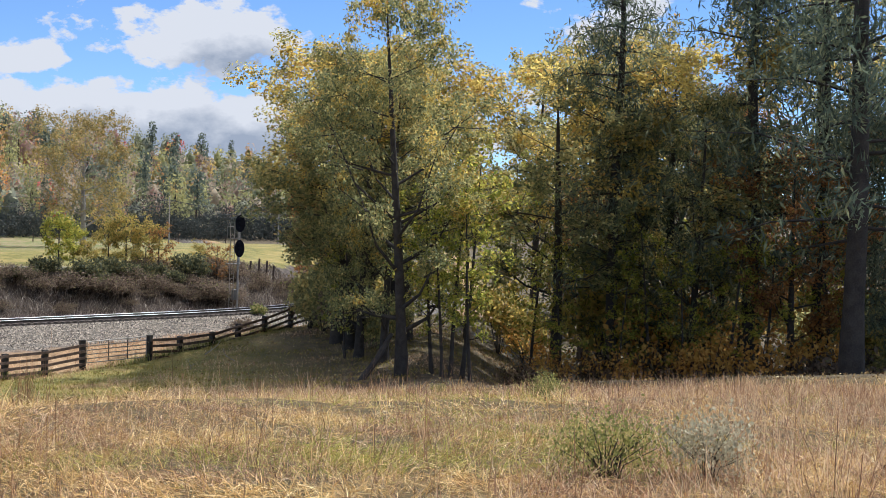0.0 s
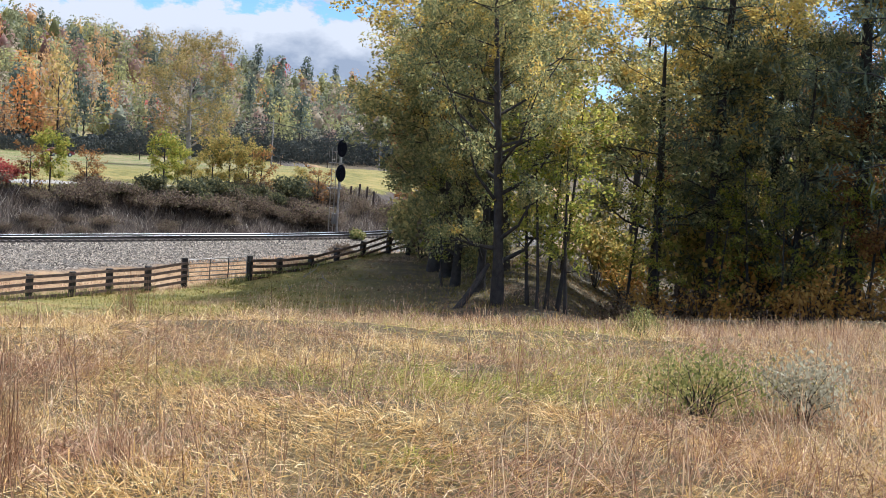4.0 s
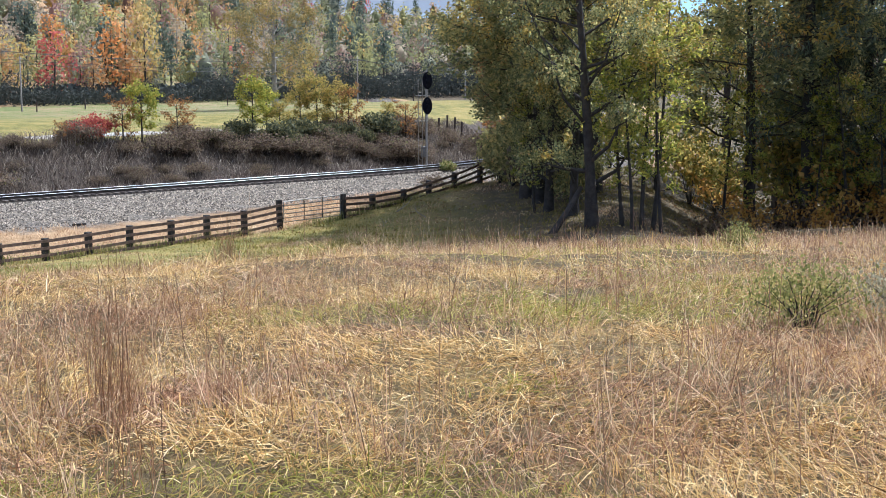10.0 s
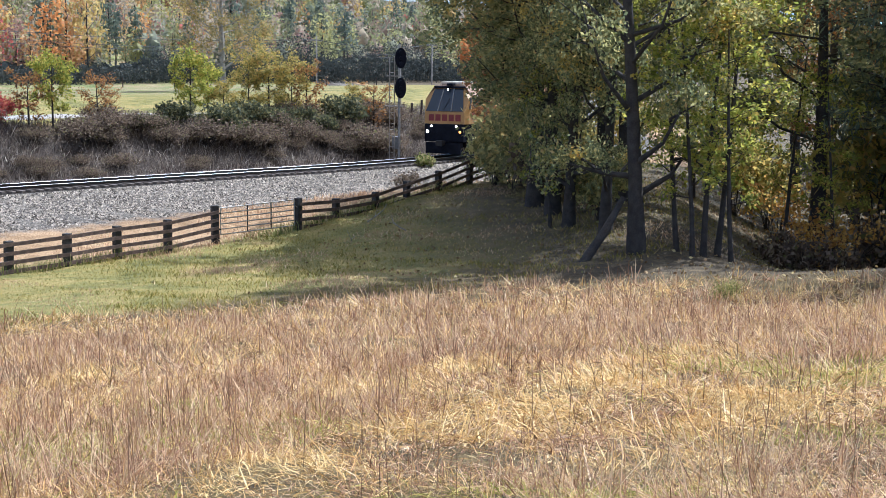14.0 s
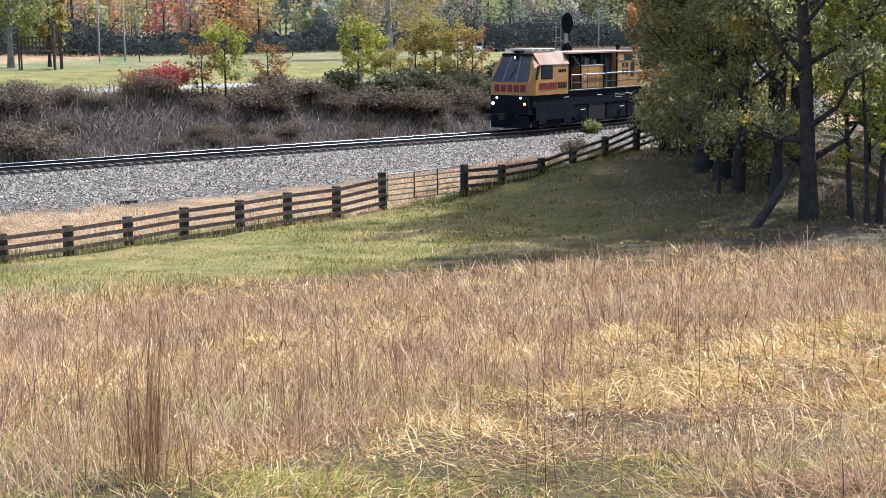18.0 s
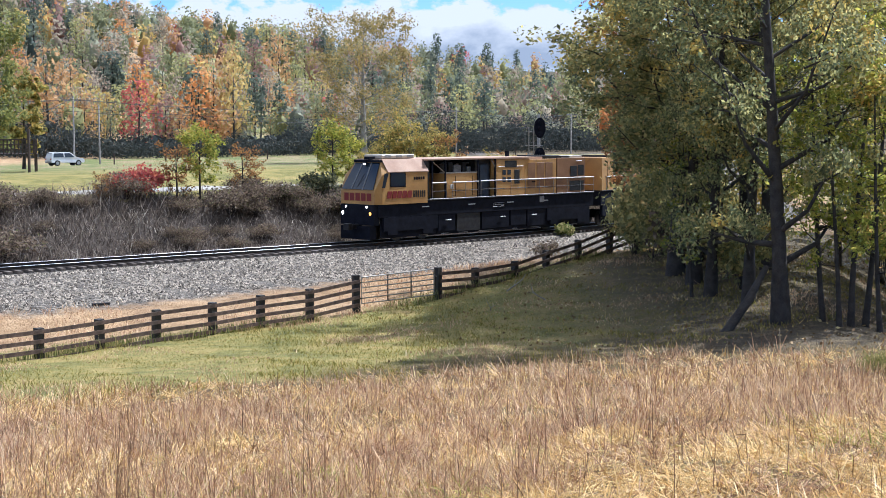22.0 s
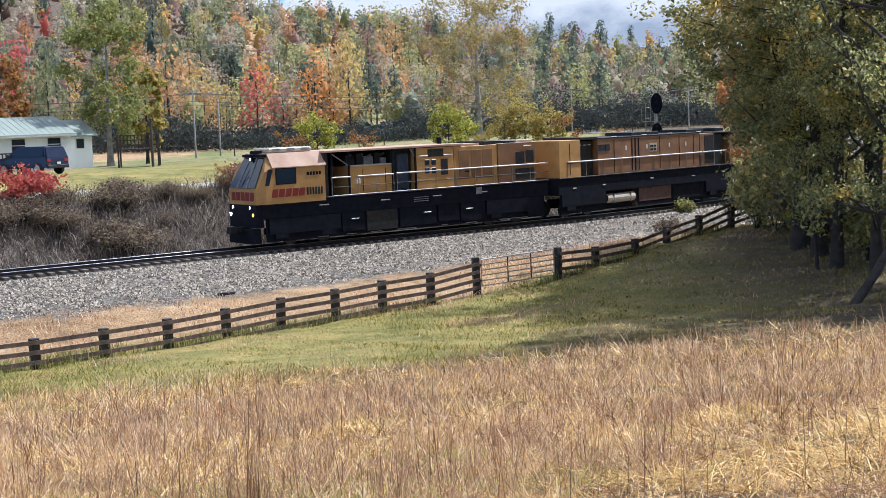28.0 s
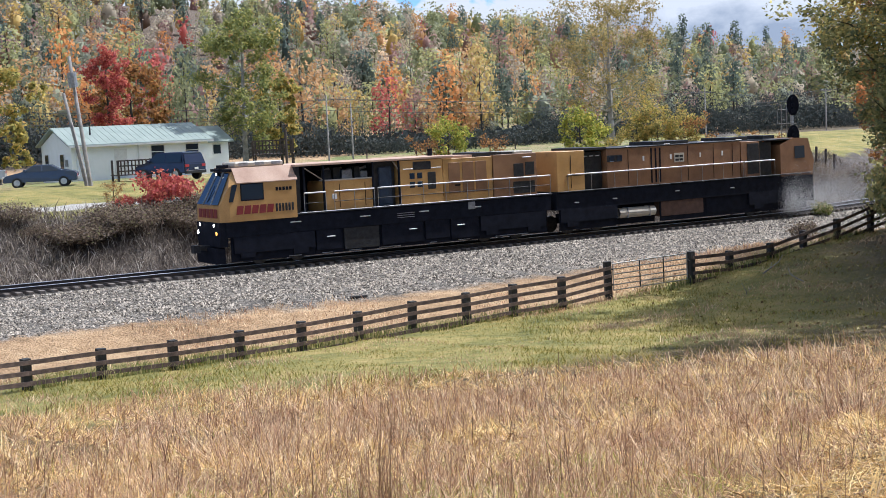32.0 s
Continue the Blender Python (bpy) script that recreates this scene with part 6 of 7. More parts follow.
# trees fitted to the camera's view first: kind, direction, distance across, tip elevation, breadth
hill_plan = [(8, -11.1, 188, 3.9, 0.9), (5, -10.7, 164, 3.0, 0.9), (9, -8.5, 184, 3.7, 0.9), (10, -8.5, 155, 1.9, 0.95), (11, -7.5, 156, 1.4, 0.9), (9, -6.2, 155, 1.55, 1.0), (5, -5.0, 176, 3.4, 0.75), (5, -4.8, 156, 2.2, 0.8), (8, -5.6, 160, 2.5, 0.9), (2, -7.6, 198, 4.6, 0.7), (2, -16.6, 152, 3.8, 0.8), (8, -3.0, 215, 4.4, 0.8), (6, -6.9, 168, 2.9, 0.9), (1, -9.3, 196, 4.5, 0.8), (4, 4.3, 156, 2.3, 1.0), (10, -17.8, 166, 3.4, 0.9), (8, -12.0, 156, 2.4, 0.9), (9, -21.2, 180, 4.2, 0.8), (11, 0.6, 232, 4.6, 1.0), (11, -4.0, 236, 5.0, 1.0)]
for row, v0 in enumerate((153, 159, 167, 179, 193, 209, 227, 248, 272, 300)):
    step_ = 1.02 if row else 1.35
    for k in range(int(38 / step_)):
        az = -28 + step_ * (k + 0.5 * (row % 2) + 0.7 * hrng.random())
        grove = math.sin(0.55 * az + 0.8 * row) + math.sin(0.9 * az - 1.3 * row + 1.0)
        if az > 1.5:
            mix_ = (1, 1, 2, 3, 3, 4, 4, 5, 2, 11)
        elif grove > 0.5:
            mix_ = (8, 5, 5, 6, 8, 6, 4, 7, 2, 9)
        else:
            mix_ = (1, 2, 3, 2, 3, 6, 1, 11, 7, 4)
        hill_plan.append((mix_[int(hrng.integers(0, 10))], az, v0 + 9 * hrng.random(), None, 0.8 + 0.4 * hrng.random()))
for k, (kind, az, v, top, sp) in enumerate(hill_plan):
    if top is None:
        x, y = on_bank(az, v)
        tall = (0.62 + 0.36 * hrng.random()) * (1.2 if kind < 2 else 1.0) * (0.8 if v < 158 else 1.0)
        m = pose(x, y, gz(x, y) - 0.1, 0, 0, 70 * k) @ Matrix.Diagonal((tall * sp * 1.1, tall * sp * 1.1, tall, 1))
    else:
        m = hill_at(az, v, top, sp, 70 * k)
    if kind not in hill_kinds:
        hill_kinds[kind] = hill_tree(kind, 200 + kind)
        hill_kinds[kind].matrix_basis = m
    else:
        copy_thing(hill_kinds[kind], m)

# ---------- single trees and bushes across the railway ----------
sumac = shrub("sumac_bush", 31, 1.8, 1.7, RED, stems=12, clumps=110, leaves=30, size=0.11, m=stand(-8.6, 10.2, 0, 0.85), label="crimson sumac bush beside the gravel lane", category="bush", group="red bushes by the lane")
copy_thing(sumac, stand(-17.5, 10.2, 80, 1.1))
copy_thing(sumac, stand(-18.2, 10.4, 200, 0.45))
copy_thing(sumac, stand(-19.2, 10.6, 20, 0.4))
lime = broadleaf("young_tree", 32, 4.2, 0.045, 1.0, 1.15, LIME, clumps=190, leaves=14, size=0.075, forks=16, m=stand(-6.2, 9.4), label="small tree with glowing yellow-green leaves on the bank")
copy_thing(lime, stand(-0.9, 9.6, 70, 1.05))
copy_thing(lime, stand(-0.2, 10.6, 160, 0.8))
rusty = broadleaf("young_tree", 33, 3.0, 0.04, 0.5, 1.05, RUST, clumps=100, leaves=11, size=0.07, forks=13, m=stand(-7.1, 9.2), label="small rust-leaved tree on the bank")
for az, v, t, s in ((-4.5, 9.6, 40, 0.9), (-4.0, 10, 130, 0.6), (3.7, 10, 200, 1.15), (6.4, 9.8, 300, 1.0), (-10.0, 9.5, 20, 0.5), (-19.6, 10, 90, 0.5)):
    copy_thing(rusty, stand(az, v, t, s))
goldbush = broadleaf("young_tree", 34, 4.9, 0.05, 0.8, 1.6, GOLD, clumps=170, leaves=15, size=0.085, forks=16, m=stand(2.2, 10.2, 0, 0.9), label="golden-leaved young tree on the bank")
for az, v, t, s in ((1.4, 11.0, 60, 0.85), (3.1, 10.4, 150, 0.85), (0.4, 9.4, 210, 0.6), (5.6, 11.2, 20, 0.5)):
    copy_thing(goldbush, stand(az, v, t, s))
broadleaf("sycamore_tree", 35, 14.5, 0.30, 2.0, 5.6, SYC, BARK_PALE, clumps=420, leaves=34, size=0.115, forks=26, m=stand(0.4, 42, 30, 0.92), label="large buff-leaved sycamore standing beyond the lane", thin=1.1)
broadleaf("poplar_tree", 36, 12.5, 0.22, 1.6, 3.0, leafy("poplar_leaves", [(0, (0.16, 0.19, 0.07)), (0.6, (0.30, 0.31, 0.10)), (1, (0.50, 0.43, 0.13))]), BARK_PALE, clumps=330, leaves=36, size=0.12, forks=24, m=stand(-14.3, 44, 0), label="tall yellow-green poplar beside the white house")
broadleaf("maple_tree", 37, 7.5, 0.12, 1.2, 1.9, GOLD, clumps=100, leaves=44, size=0.15, forks=12, m=stand(-12.9, 47, 0), label="yellow maple beside the deck of the house")
broadleaf("maple_tree", 38, 13.0, 0.2, 2.5, 2.2, RED, clumps=220, leaves=44, size=0.14, forks=22, thin=1.3, m=stand(-19.6, 62, 0, 0.86), label="brilliant red maple behind the white house")
broadleaf("oak_tree", 39, 10.0, 0.2, 2.0, 3.2, RUST, clumps=130, leaves=42, size=0.2, forks=14, m=stand(-18.7, 66, 0), label="orange-brown oak behind the white house")
broadleaf("oak_tree", 40, 9.0, 0.2, 1.5, 3.0, GOLD, clumps=130, leaves=42, size=0.18, forks=14, m=stand(-23.9, 52, 0), label="yellowing tree at the side of the house")

# ---------- house, vehicles and poles beyond the lane ----------
SIDING = surface("white_siding", (0.78, 0.78, 0.74), (0.88, 0.87, 0.84), 1.2, 0.6, 0, 0.1, 20)
ROOFING = surface("pale_green_metal_roof", (0.21, 0.25, 0.21), (0.29, 0.325, 0.28), 0.8, 0.5, 0, 0.05, 15)
DARKWOOD = surface("dark_stained_deck_timber", (0.035, 0.025, 0.02), (0.10, 0.07, 0.055), 4, 0.8, 0, 0.3, 30)
POLEWOOD = surface("grey_pole_timber", (0.16, 0.14, 0.12), (0.34, 0.31, 0.27), 3, 0.9, 0, 0.3, 30)
NAVY = surface("dark_blue_car_paint", (0.02, 0.026, 0.05), (0.032, 0.04, 0.075), 1, 0.25, 0.3, 0, 30)
CARWHITE = surface("white_car_paint", (0.70, 0.70, 0.70), (0.80, 0.80, 0.80), 1, 0.25, 0, 0, 30)
RUBBER = surface("tyre_rubber", (0.012, 0.012, 0.012), (0.03, 0.03, 0.03), 5, 0.8, 0, 0.1, 30)
CHROME = surface("alloy_rim", (0.35, 0.35, 0.36), (0.55, 0.55, 0.56), 5, 0.3, 0.9, 0, 30)
TAILRED = surface("tail_lamp_plastic", (0.25, 0.01, 0.01), (0.35, 0.02, 0.02), 5, 0.3, 0, 0, 30)


def white_house():
    x, y = 105.0 * math.sin(radians(-21.1)), 105.0 * math.cos(radians(-21.1))
    z = gz(x, y) - 0.1
    hs = empty("house", pose(x, y, 0, 0, 0, 36.0), "long low white-sided house with a pale green metal roof", "house")
    L, W, ev, rg = 10.3, 8.6, 5.75, 6.95
    part("front_wall", boxes((0, L, 0, 0.2, z - 0.3, ev)), SIDING, hs)
    part("back_wall", boxes((0, L, W - 0.2, W, z - 0.3, ev)), SIDING, hs)
    for x0 in (0.0, L - 0.2):
        g = part("gable_wall", prism([(0.2, z - 0.3), (W - 0.2, z - 0.3), (W - 0.2, ev), (W / 2, rg - 0.12), (0.2, ev)], 0, 0.2), SIDING, hs)
        g.matrix_basis = pose(x0 + 0.2, 0, 0, 0, 0, 90)
    for s, y0 in ((1, -0.45), (-1, W + 0.45)):
        rise = (rg - ev) / (W / 2)
        ze = ev - 0.45 * rise
        r = part("roof", prism([(y0, ze), (W / 2, rg), (W / 2, rg + 0.09), (y0, ze + 0.09)], -0.35, L + 0.35), ROOFING, hs, "pale green standing-seam metal roof")
        r.matrix_basis = pose(0, 0, 0, 0, 0, 90) @ Matrix.Diagonal((1, -1, 1, 1))
        for k in range(24):
            xs_ = -0.3 + (L + 0.6) * k / 23
            v0, v1 = Vector((xs_, y0, ze + 0.10)), Vector((xs_, W / 2, rg + 0.10))
            part("roof_seam", pipe_bm([v0, v1], 0.012, 4), ROOFING, r).matrix_parent_inverse = r.matrix_basis.inverted()
    for k in range(15):
        zz = z + 0.22 * k
        if zz < ev - 0.2:
            part("siding_board", boxes((-0.02, L + 0.02, -0.022, -0.002, zz, zz + 0.19)), SIDING, hs)
    for x0, z0, w_, h_ in ((5.9, ev - 1.25, 0.95, 0.9), (8.55, ev - 1.25, 0.95, 0.9)):
        win = part("window_frame", boxes((x0 - 0.06, x0 + w_ + 0.06, -0.06, -0.024, z0 - 0.06, z0 + h_ + 0.06)), WHITE, hs)
        for zz in (z0, z0 + h_ / 2 + 0.03):
            part("pane", boxes((x0, x0 + w_, -0.075, -0.062, zz, zz + h_ / 2 - 0.03)), GLASS, win)
    dr = part("door", boxes((3.1, 4.05, -0.05, -0.024, z + 0.25, z + 2.3)), WHITE, hs, "white front door")
    part("door_handle", boxes((3.9, 3.98, -0.1, -0.05, z + 1.2, z + 1.28)), CHROME, dr)
    for x0 in (4.9, 0.35):
        part("downpipe", pipe_bm([(x0, -0.1, z), (x0, -0.1, ev - 0.1)], 0.05), WHITE, hs)
    part("gutter", boxes((-0.3, L + 0.3, -0.58, -0.46, ev - 0.22, ev - 0.10)), WHITE, hs)
    # gable windows
    for y0 in (2.0, 6.4):
        win = part("window_frame", boxes((-0.06, -0.003, y0 - 0.06, y0 + 1.0, z + 0.9, z + 2.1)), WHITE, hs)
        part("pane", boxes((-0.08, -0.062, y0, y0 + 0.94, z + 0.96, z + 2.04)), GLASS, win)
    part("meter_box", boxes((-0.15, -0.003, 1.0, 1.35, z + 1.2, z + 1.7)), GREY, hs)
    part("vent_pipe", pipe_bm([(2.0, 2.0, 6.2), (2.0, 2.0, 7.0)], 0.06), DARKGREY, hs)
    # small lean-to at the far end
    part("annex_wall", boxes((L, L + 2.2, 1.5, W - 1.5, z - 0.3, ev - 0.25)), SIDING, hs)
    ar = part("annex_roof", prism([(1.0, ev - 0.35), (W / 2, rg - 0.35), (W - 1.0, ev - 0.35), (W - 1.0, ev - 0.25), (W / 2, rg - 0.25), (1.0, ev - 0.25)], 0, 2.5), ROOFING, hs)
    ar.matrix_basis = pose(L + 0.0, 0, 0, 0, 0, 90) @ Matrix.Diagonal((1, -1, 1, 1))
    win = part("window_frame", boxes((L + 0.9, L + 1.6, 1.44, 1.498, z + 1.5, z + 2.3)), WHITE, hs)
    part("pane", boxes((L + 0.96, L + 1.54, 1.425, 1.438, z + 1.56, z + 2.24)), GLASS, win)
    return hs


white_house()


def timber_deck(m, w, d, hgt, label, name="porch_deck"):
    dk = empty(name, m, label, "deck")
    for x0, y0 in itertools.product((0.05, w - 0.17), (0.05, d - 0.17)):
        part("deck_post", boxes((x0, x0 + 0.12, y0, y0 + 0.12, -0.2, hgt + 1.0)), DARKWOOD, dk)
    n = int(w / 0.15)
    for k in range(n):
        part("deck_board", boxes((k * w / n, (k + 1) * w / n - 0.01, 0, d, hgt - 0.05, hgt)), DARKWOOD, dk)
    for zz in (hgt + 0.25, hgt + 0.6, hgt + 0.95):
        part("rail", boxes((0, w, -0.02, 0.03, zz - 0.04, zz + 0.05)), DARKWOOD, dk)
    for k in range(int(w / 0.25)):
        part("baluster", boxes((k * 0.25, k * 0.25 + 0.09, 0.035, 0.07, hgt, hgt + 0.95)), DARKWOOD, dk)
    return dk


px, py = 97.5 * math.sin(radians(-19.4)), 97.5 * math.cos(radians(-19.4))
timber_deck(pose(px, py, gz(px, py), 0, 0, 36), 2.9, 1.6, 0.45, "small dark timber porch with railings at the house front")
px, py = 103 * math.sin(radians(-14.1)), 103 * math.cos(radians(-14.1))
timber_deck(pose(px, py, gz(px, py), 0, 0, 10), 3.0, 2.4, 1.35, "raised dark timber deck standing on posts on the lawn", "raised_deck")
px, py = 102 * math.sin(radians(-12.72)), 102 * math.cos(radians(-12.72))
deck_post = tagged(new("bird_pole", bm_mesh(pipe_bm([(0, 0, -0.1), (0, 0, 3.0)], 0.10, 8), "bird_pole", DARKWOOD)), "stout dark timber post standing beside the deck", "post")
deck_post.matrix_basis = pose(px, py, gz(px, py))


def vehicle(name, kind, paint, label, m, category="car"):
    """kind: sedan, suv, hatch or pickup. x runs forward."""
    prof = {
        "sedan": (4.7, 1.78, [(0, 0.35), (0, 0.85), (0.25, 0.98), (1.0, 1.02), (1.65, 1.42), (2.75, 1.44), (3.45, 0.98), (4.5, 0.80), (4.7, 0.6), (4.7, 0.35)], [(1.08, 1.03), (1.68, 1.38), (2.72, 1.40), (3.32, 1.0)]),
        "suv": (4.8, 1.9, [(0, 0.45), (0, 1.05), (0.2, 1.72), (0.45, 1.80), (2.8, 1.80), (3.55, 1.15), (4.6, 1.0), (4.8, 0.8), (4.8, 0.42)], [(0.32, 1.16), (0.42, 1.70), (2.75, 1.72), (3.35, 1.16)]),
        "hatch": (4.3, 1.78, [(0, 0.35), (0, 0.9), (0.35, 1.25), (0.9, 1.47), (2.5, 1.46), (3.3, 0.98), (4.15, 0.82), (4.3, 0.6), (4.3, 0.35)], [(0.55, 1.0), (0.95, 1.40), (2.45, 1.40), (3.12, 1.0)]),
        "pickup": (5.8, 1.95, [(0, 0.55), (0, 1.18), (2.35, 1.18), (2.4, 1.88), (4.0, 1.90), (4.55, 1.25), (5.6, 1.12), (5.8, 0.9), (5.8, 0.55)], [(2.5, 1.25), (2.55, 1.80), (3.95, 1.82), (4.38, 1.25)]),
    }[kind]
    ln, w, body, glass = prof
    hw = w / 2
    car = empty(name, m, label, category)
    belt, roof_z = glass[0][1] - 0.05, max(q[1] for q in body)

    def tumble(bm_):
        for v_ in bm_.verts:
            v_.co.y *= 1 - 0.17 * max(0.0, min(1.0, (v_.co.z - belt) / (roof_z - belt)))
        return bm_

    bm = tumble(prism(body, -hw, hw))
    bmesh.ops.bevel(bm, geom=bm.edges[:], offset=0.05, segments=2, affect="EDGES")
    b = part("body", bm, paint, car)
    for s in (-1, 1):
        part("side_window", tumble(prism(glass, s * (hw + 0.012) - 0.006, s * (hw + 0.012) + 0.006)), GLASS, b)
        mid = (glass[0][0] + glass[3][0]) / 2
        part("pillar", tumble(boxes((mid - 0.05, mid + 0.05, s * (hw + 0.022) - 0.004, s * (hw + 0.022) + 0.004, glass[0][1], glass[1][1]))), paint, b)
        part("mirror", boxes((glass[3][0] - 0.15, glass[3][0] + 0.05, s * (hw + 0.1) - 0.08, s * (hw + 0.1) + 0.08, glass[3][1] + 0.02, glass[3][1] + 0.18), bevel=0.03), paint, b)
        part("tail_light", boxes((-0.02, 0.05, s * (hw - 0.22) - 0.16, s * (hw - 0.22) + 0.16, body[1][1] - 0.22, body[1][1] - 0.05)), TAILRED, b)
        part("headlight", boxes((ln - 0.09, ln + 0.01, s * (hw - 0.25) - 0.18, s * (hw - 0.25) + 0.18, 0.62, 0.76)), WHITE, b)
    i = next(k for k, p in enumerate(body) if p[1] == max(q[1] for q in body))
    p0, p1 = body[i - 1], body[i]
    part("rear_window", boxes((p0[0] - 0.02, p0[0] + 0.03, -hw + 0.28, hw - 0.28, p0[1] + 0.02, p1[1] - 0.12)), GLASS, b)
    part("bumper", boxes((-0.08, 0.1, -hw + 0.05, hw - 0.05, 0.4, 0.62), bevel=0.03), DARKGREY if paint == NAVY else GREY, b)
    part("plate", boxes((-0.095, -0.08, -0.16, 0.16, 0.66, 0.8)), WHITE, b)
    r = 0.33 if kind in ("sedan", "hatch") else 0.39
    for x0 in (0.85, ln - 0.9):
        for s in (-1, 1):
            wl_ = part("wheel", disc(x0, s * (hw - 0.08), r, r, 0.22), RUBBER, car)
            part("rim", disc(x0, s * (hw + 0.035), r, r * 0.62, 0.02), CHROME, wl_)
    return car


def park(az, dist, turn):
    x, y = dist * math.sin(radians(az)), dist * math.cos(radians(az))
    return pose(x, y, gz(x, y) + 0.02, 0, 0, turn)


vehicle("sedan", "sedan", surface("slate_blue_car_paint", (0.055, 0.07, 0.11), (0.075, 0.095, 0.14), 1, 0.25, 0.3, 0, 30), "dark blue sedan parked on the lawn before the house", park(-20.9, 96.0, 196))
vehicle("parked_suv", "suv", NAVY, "dark blue sport utility vehicle parked beside the house", park(-16.35, 93.5, 150))
vehicle("parked_pickup", "pickup", surface("silver_paint", (0.4, 0.4, 0.41), (0.52, 0.52, 0.53), 1, 0.3, 0.6, 0, 30), "silver pickup truck parked at the side of the house", park(-23.6, 106, 200))

# traffic on the far road
truck = vehicle("pickup_truck", "pickup", CARWHITE, "white pickup truck towing a flat trailer on the far road", Matrix(), "truck")
trailer = empty("flat_trailer", Matrix(), "long black flatbed trailer behind the white pickup", "trailer")
part("bed", boxes((-7.6, -0.6, -1.1, 1.1, 0.75, 0.9), bevel=0.02), BLACK, trailer)
part("tongue", boxes((-0.8, 0.3, -0.06, 0.06, 0.5, 0.62)), BLACK, trailer)
part("headboard", boxes((-0.7, -0.6, -1.0, 1.0, 0.9, 1.7)), BLACK, trailer)
for x0 in (-4.6, -3.6):
    for s in (-1, 1):
        part("wheel", disc(x0, s * 0.98, 0.36, 0.36, 0.2), RUBBER, trailer)
far_suv = vehicle("white_suv", "suv", CARWHITE, "white sport utility vehicle driving along the far road", Matrix())
far_hatch = vehicle("white_car", "hatch", CARWHITE, "white hatchback driving along the far road", Matrix())

red_car = vehicle("red_car", "sedan", surface("red_car_paint", (0.20, 0.035, 0.025), (0.27, 0.05, 0.035), 1, 0.3, 0, 0, 30), "dull red sedan driving along the far road", Matrix())


def utility_pole(name, az, v, height, label, arm=True, lean=0.0, r=0.13):
    x, y = on_bank(az, v)
    z = gz(x, y)
    p = empty(name, pose(x, y, z, 0, lean, 20), label, "utility pole", "poles of the power line")
    pm = tube([(0, 0, -0.3), (0, 0, height)], [r, r * 0.7], 8)
    child("pole", mesh_from("pole", *pm, POLEWOOD, True), p)
    if arm:
        part("crossarm", boxes((-1.1, 1.1, -0.06, 0.06, height - 0.75, height - 0.62)), POLEWOOD, p)
        for k in (-1.0, -0.4, 0.4, 1.0):
            part("insulator", disc(k, 0, height - 0.55, 0.06, 0.16, "z", 8), GREY, p)
    return Vector((x, y, z + height - 0.5))


PL = "bare grey wooden utility pole standing in the field"
pole_a = utility_pole("utility_pole", -11.02, 118, 9.4, PL)
utility_pole("utility_pole", -10.05, 122, 8.3, PL, False)
pole_c = utility_pole("utility_pole", 4.1, 112, 8.0, PL)
pole_d = utility_pole("utility_pole", 8.72, 110, 7.5, PL)
pole_e = utility_pole("utility_pole", -24.5, 122, 9.6, PL)
pole_f = utility_pole("utility_pole", 14.5, 112, 8.0, PL)
utility_pole("utility_pole", -20.45, 27, 8.1, "weathered utility pole with a transformer by the house drive", False, -5.5, 0.15)
utility_pole("utility_pole", -20.6, 27.5, 5.9, "leaning weathered pole braced beside the house drive", False, -10.0, 0.14)
tx, ty = on_bank(-20.5, 27)
drum = tagged(new("transformer", bm_mesh(disc(0, -0.35, 6.6, 0.28, 0.9, "z", 16), "transformer", GREY)), "grey drum transformer hung on the utility pole", "transformer")
drum.matrix_basis = pose(tx + 0.05, ty, gz(tx, ty), 0, -5.5, 20)


def wire(a, b, sag, r=0.028):
    pts = [a.lerp(b, k / 10) - Vector((0, 0, sag * 4 * (k / 10) * (1 - k / 10))) for k in range(11)]
    v, f = tube(pts, [r] * 11, 4)
    tagged(new("power_line", mesh_from("power_line", v, f, DARKGREY)), "thin overhead power line strung between the poles", "cable", "wires of the power line")


for a, b in ((pole_e, pole_a), (pole_a, pole_c), (pole_c, pole_d), (pole_d, pole_f)):
    for dz, off in ((0.0, -0.9), (0.0, 0.9), (-1.1, 0.0), (-1.6, 0.1)):
        wire(a + Vector((off * 0.3, off, dz)), b + Vector((off * 0.3, off, dz)), 0.9)
wire(pole_a + Vector((0, 0, 0.3)), Vector((*on_bank(-14.6, 40), 6.6)), 0.7, 0.04)

# fence stakes far off in the field
for k in range(9):
    x, y = on_bank(-9.5 + 2.0 * k, 112 + 1.5 * math.sin(k))
    st = tagged(new("field_stake", bm_mesh(boxes((-0.08, 0.08, -0.08, 0.08, -0.2, 1.5), bevel=0.01), "field_stake", DARKWOOD)), "dark wooden stake standing in the far field", "post", "stakes of the far field")
    st.matrix_basis = pose(x, y, gz(x, y))
for k, (dx, hh) in enumerate(((0.0, 1.6), (0.45, 1.5), (0.85, 1.2), (-0.5, 1.3))):
    x, y = on_bank(8.3 + 0.25 * dx, 12.5)
    st = tagged(new("old_stump", bm_mesh(pipe_bm([(0, 0, -0.2), (0.05, 0, hh)], 0.09, 7), "old_stump", DARKWOOD)), "dark broken stake standing in the weeds by the track", "post", "stakes by the track")
    st.matrix_basis = pose(x + dx, y, gz(x, y))
x, y = 45.0 * math.sin(radians(14.9)), 45.0 * math.cos(radians(14.9))
log = tagged(new("leaning_log", mesh_from("leaning_log", *tube([(0, 0, -0.1), (0.8, 0.3, 0.9), (1.5, 0.6, 2.0)], [0.16, 0.14, 0.09], 8), BARK, True)), "dead leaning tree trunk beside the oak", "log")
log.matrix_basis = pose(x, y, gz(x, y))

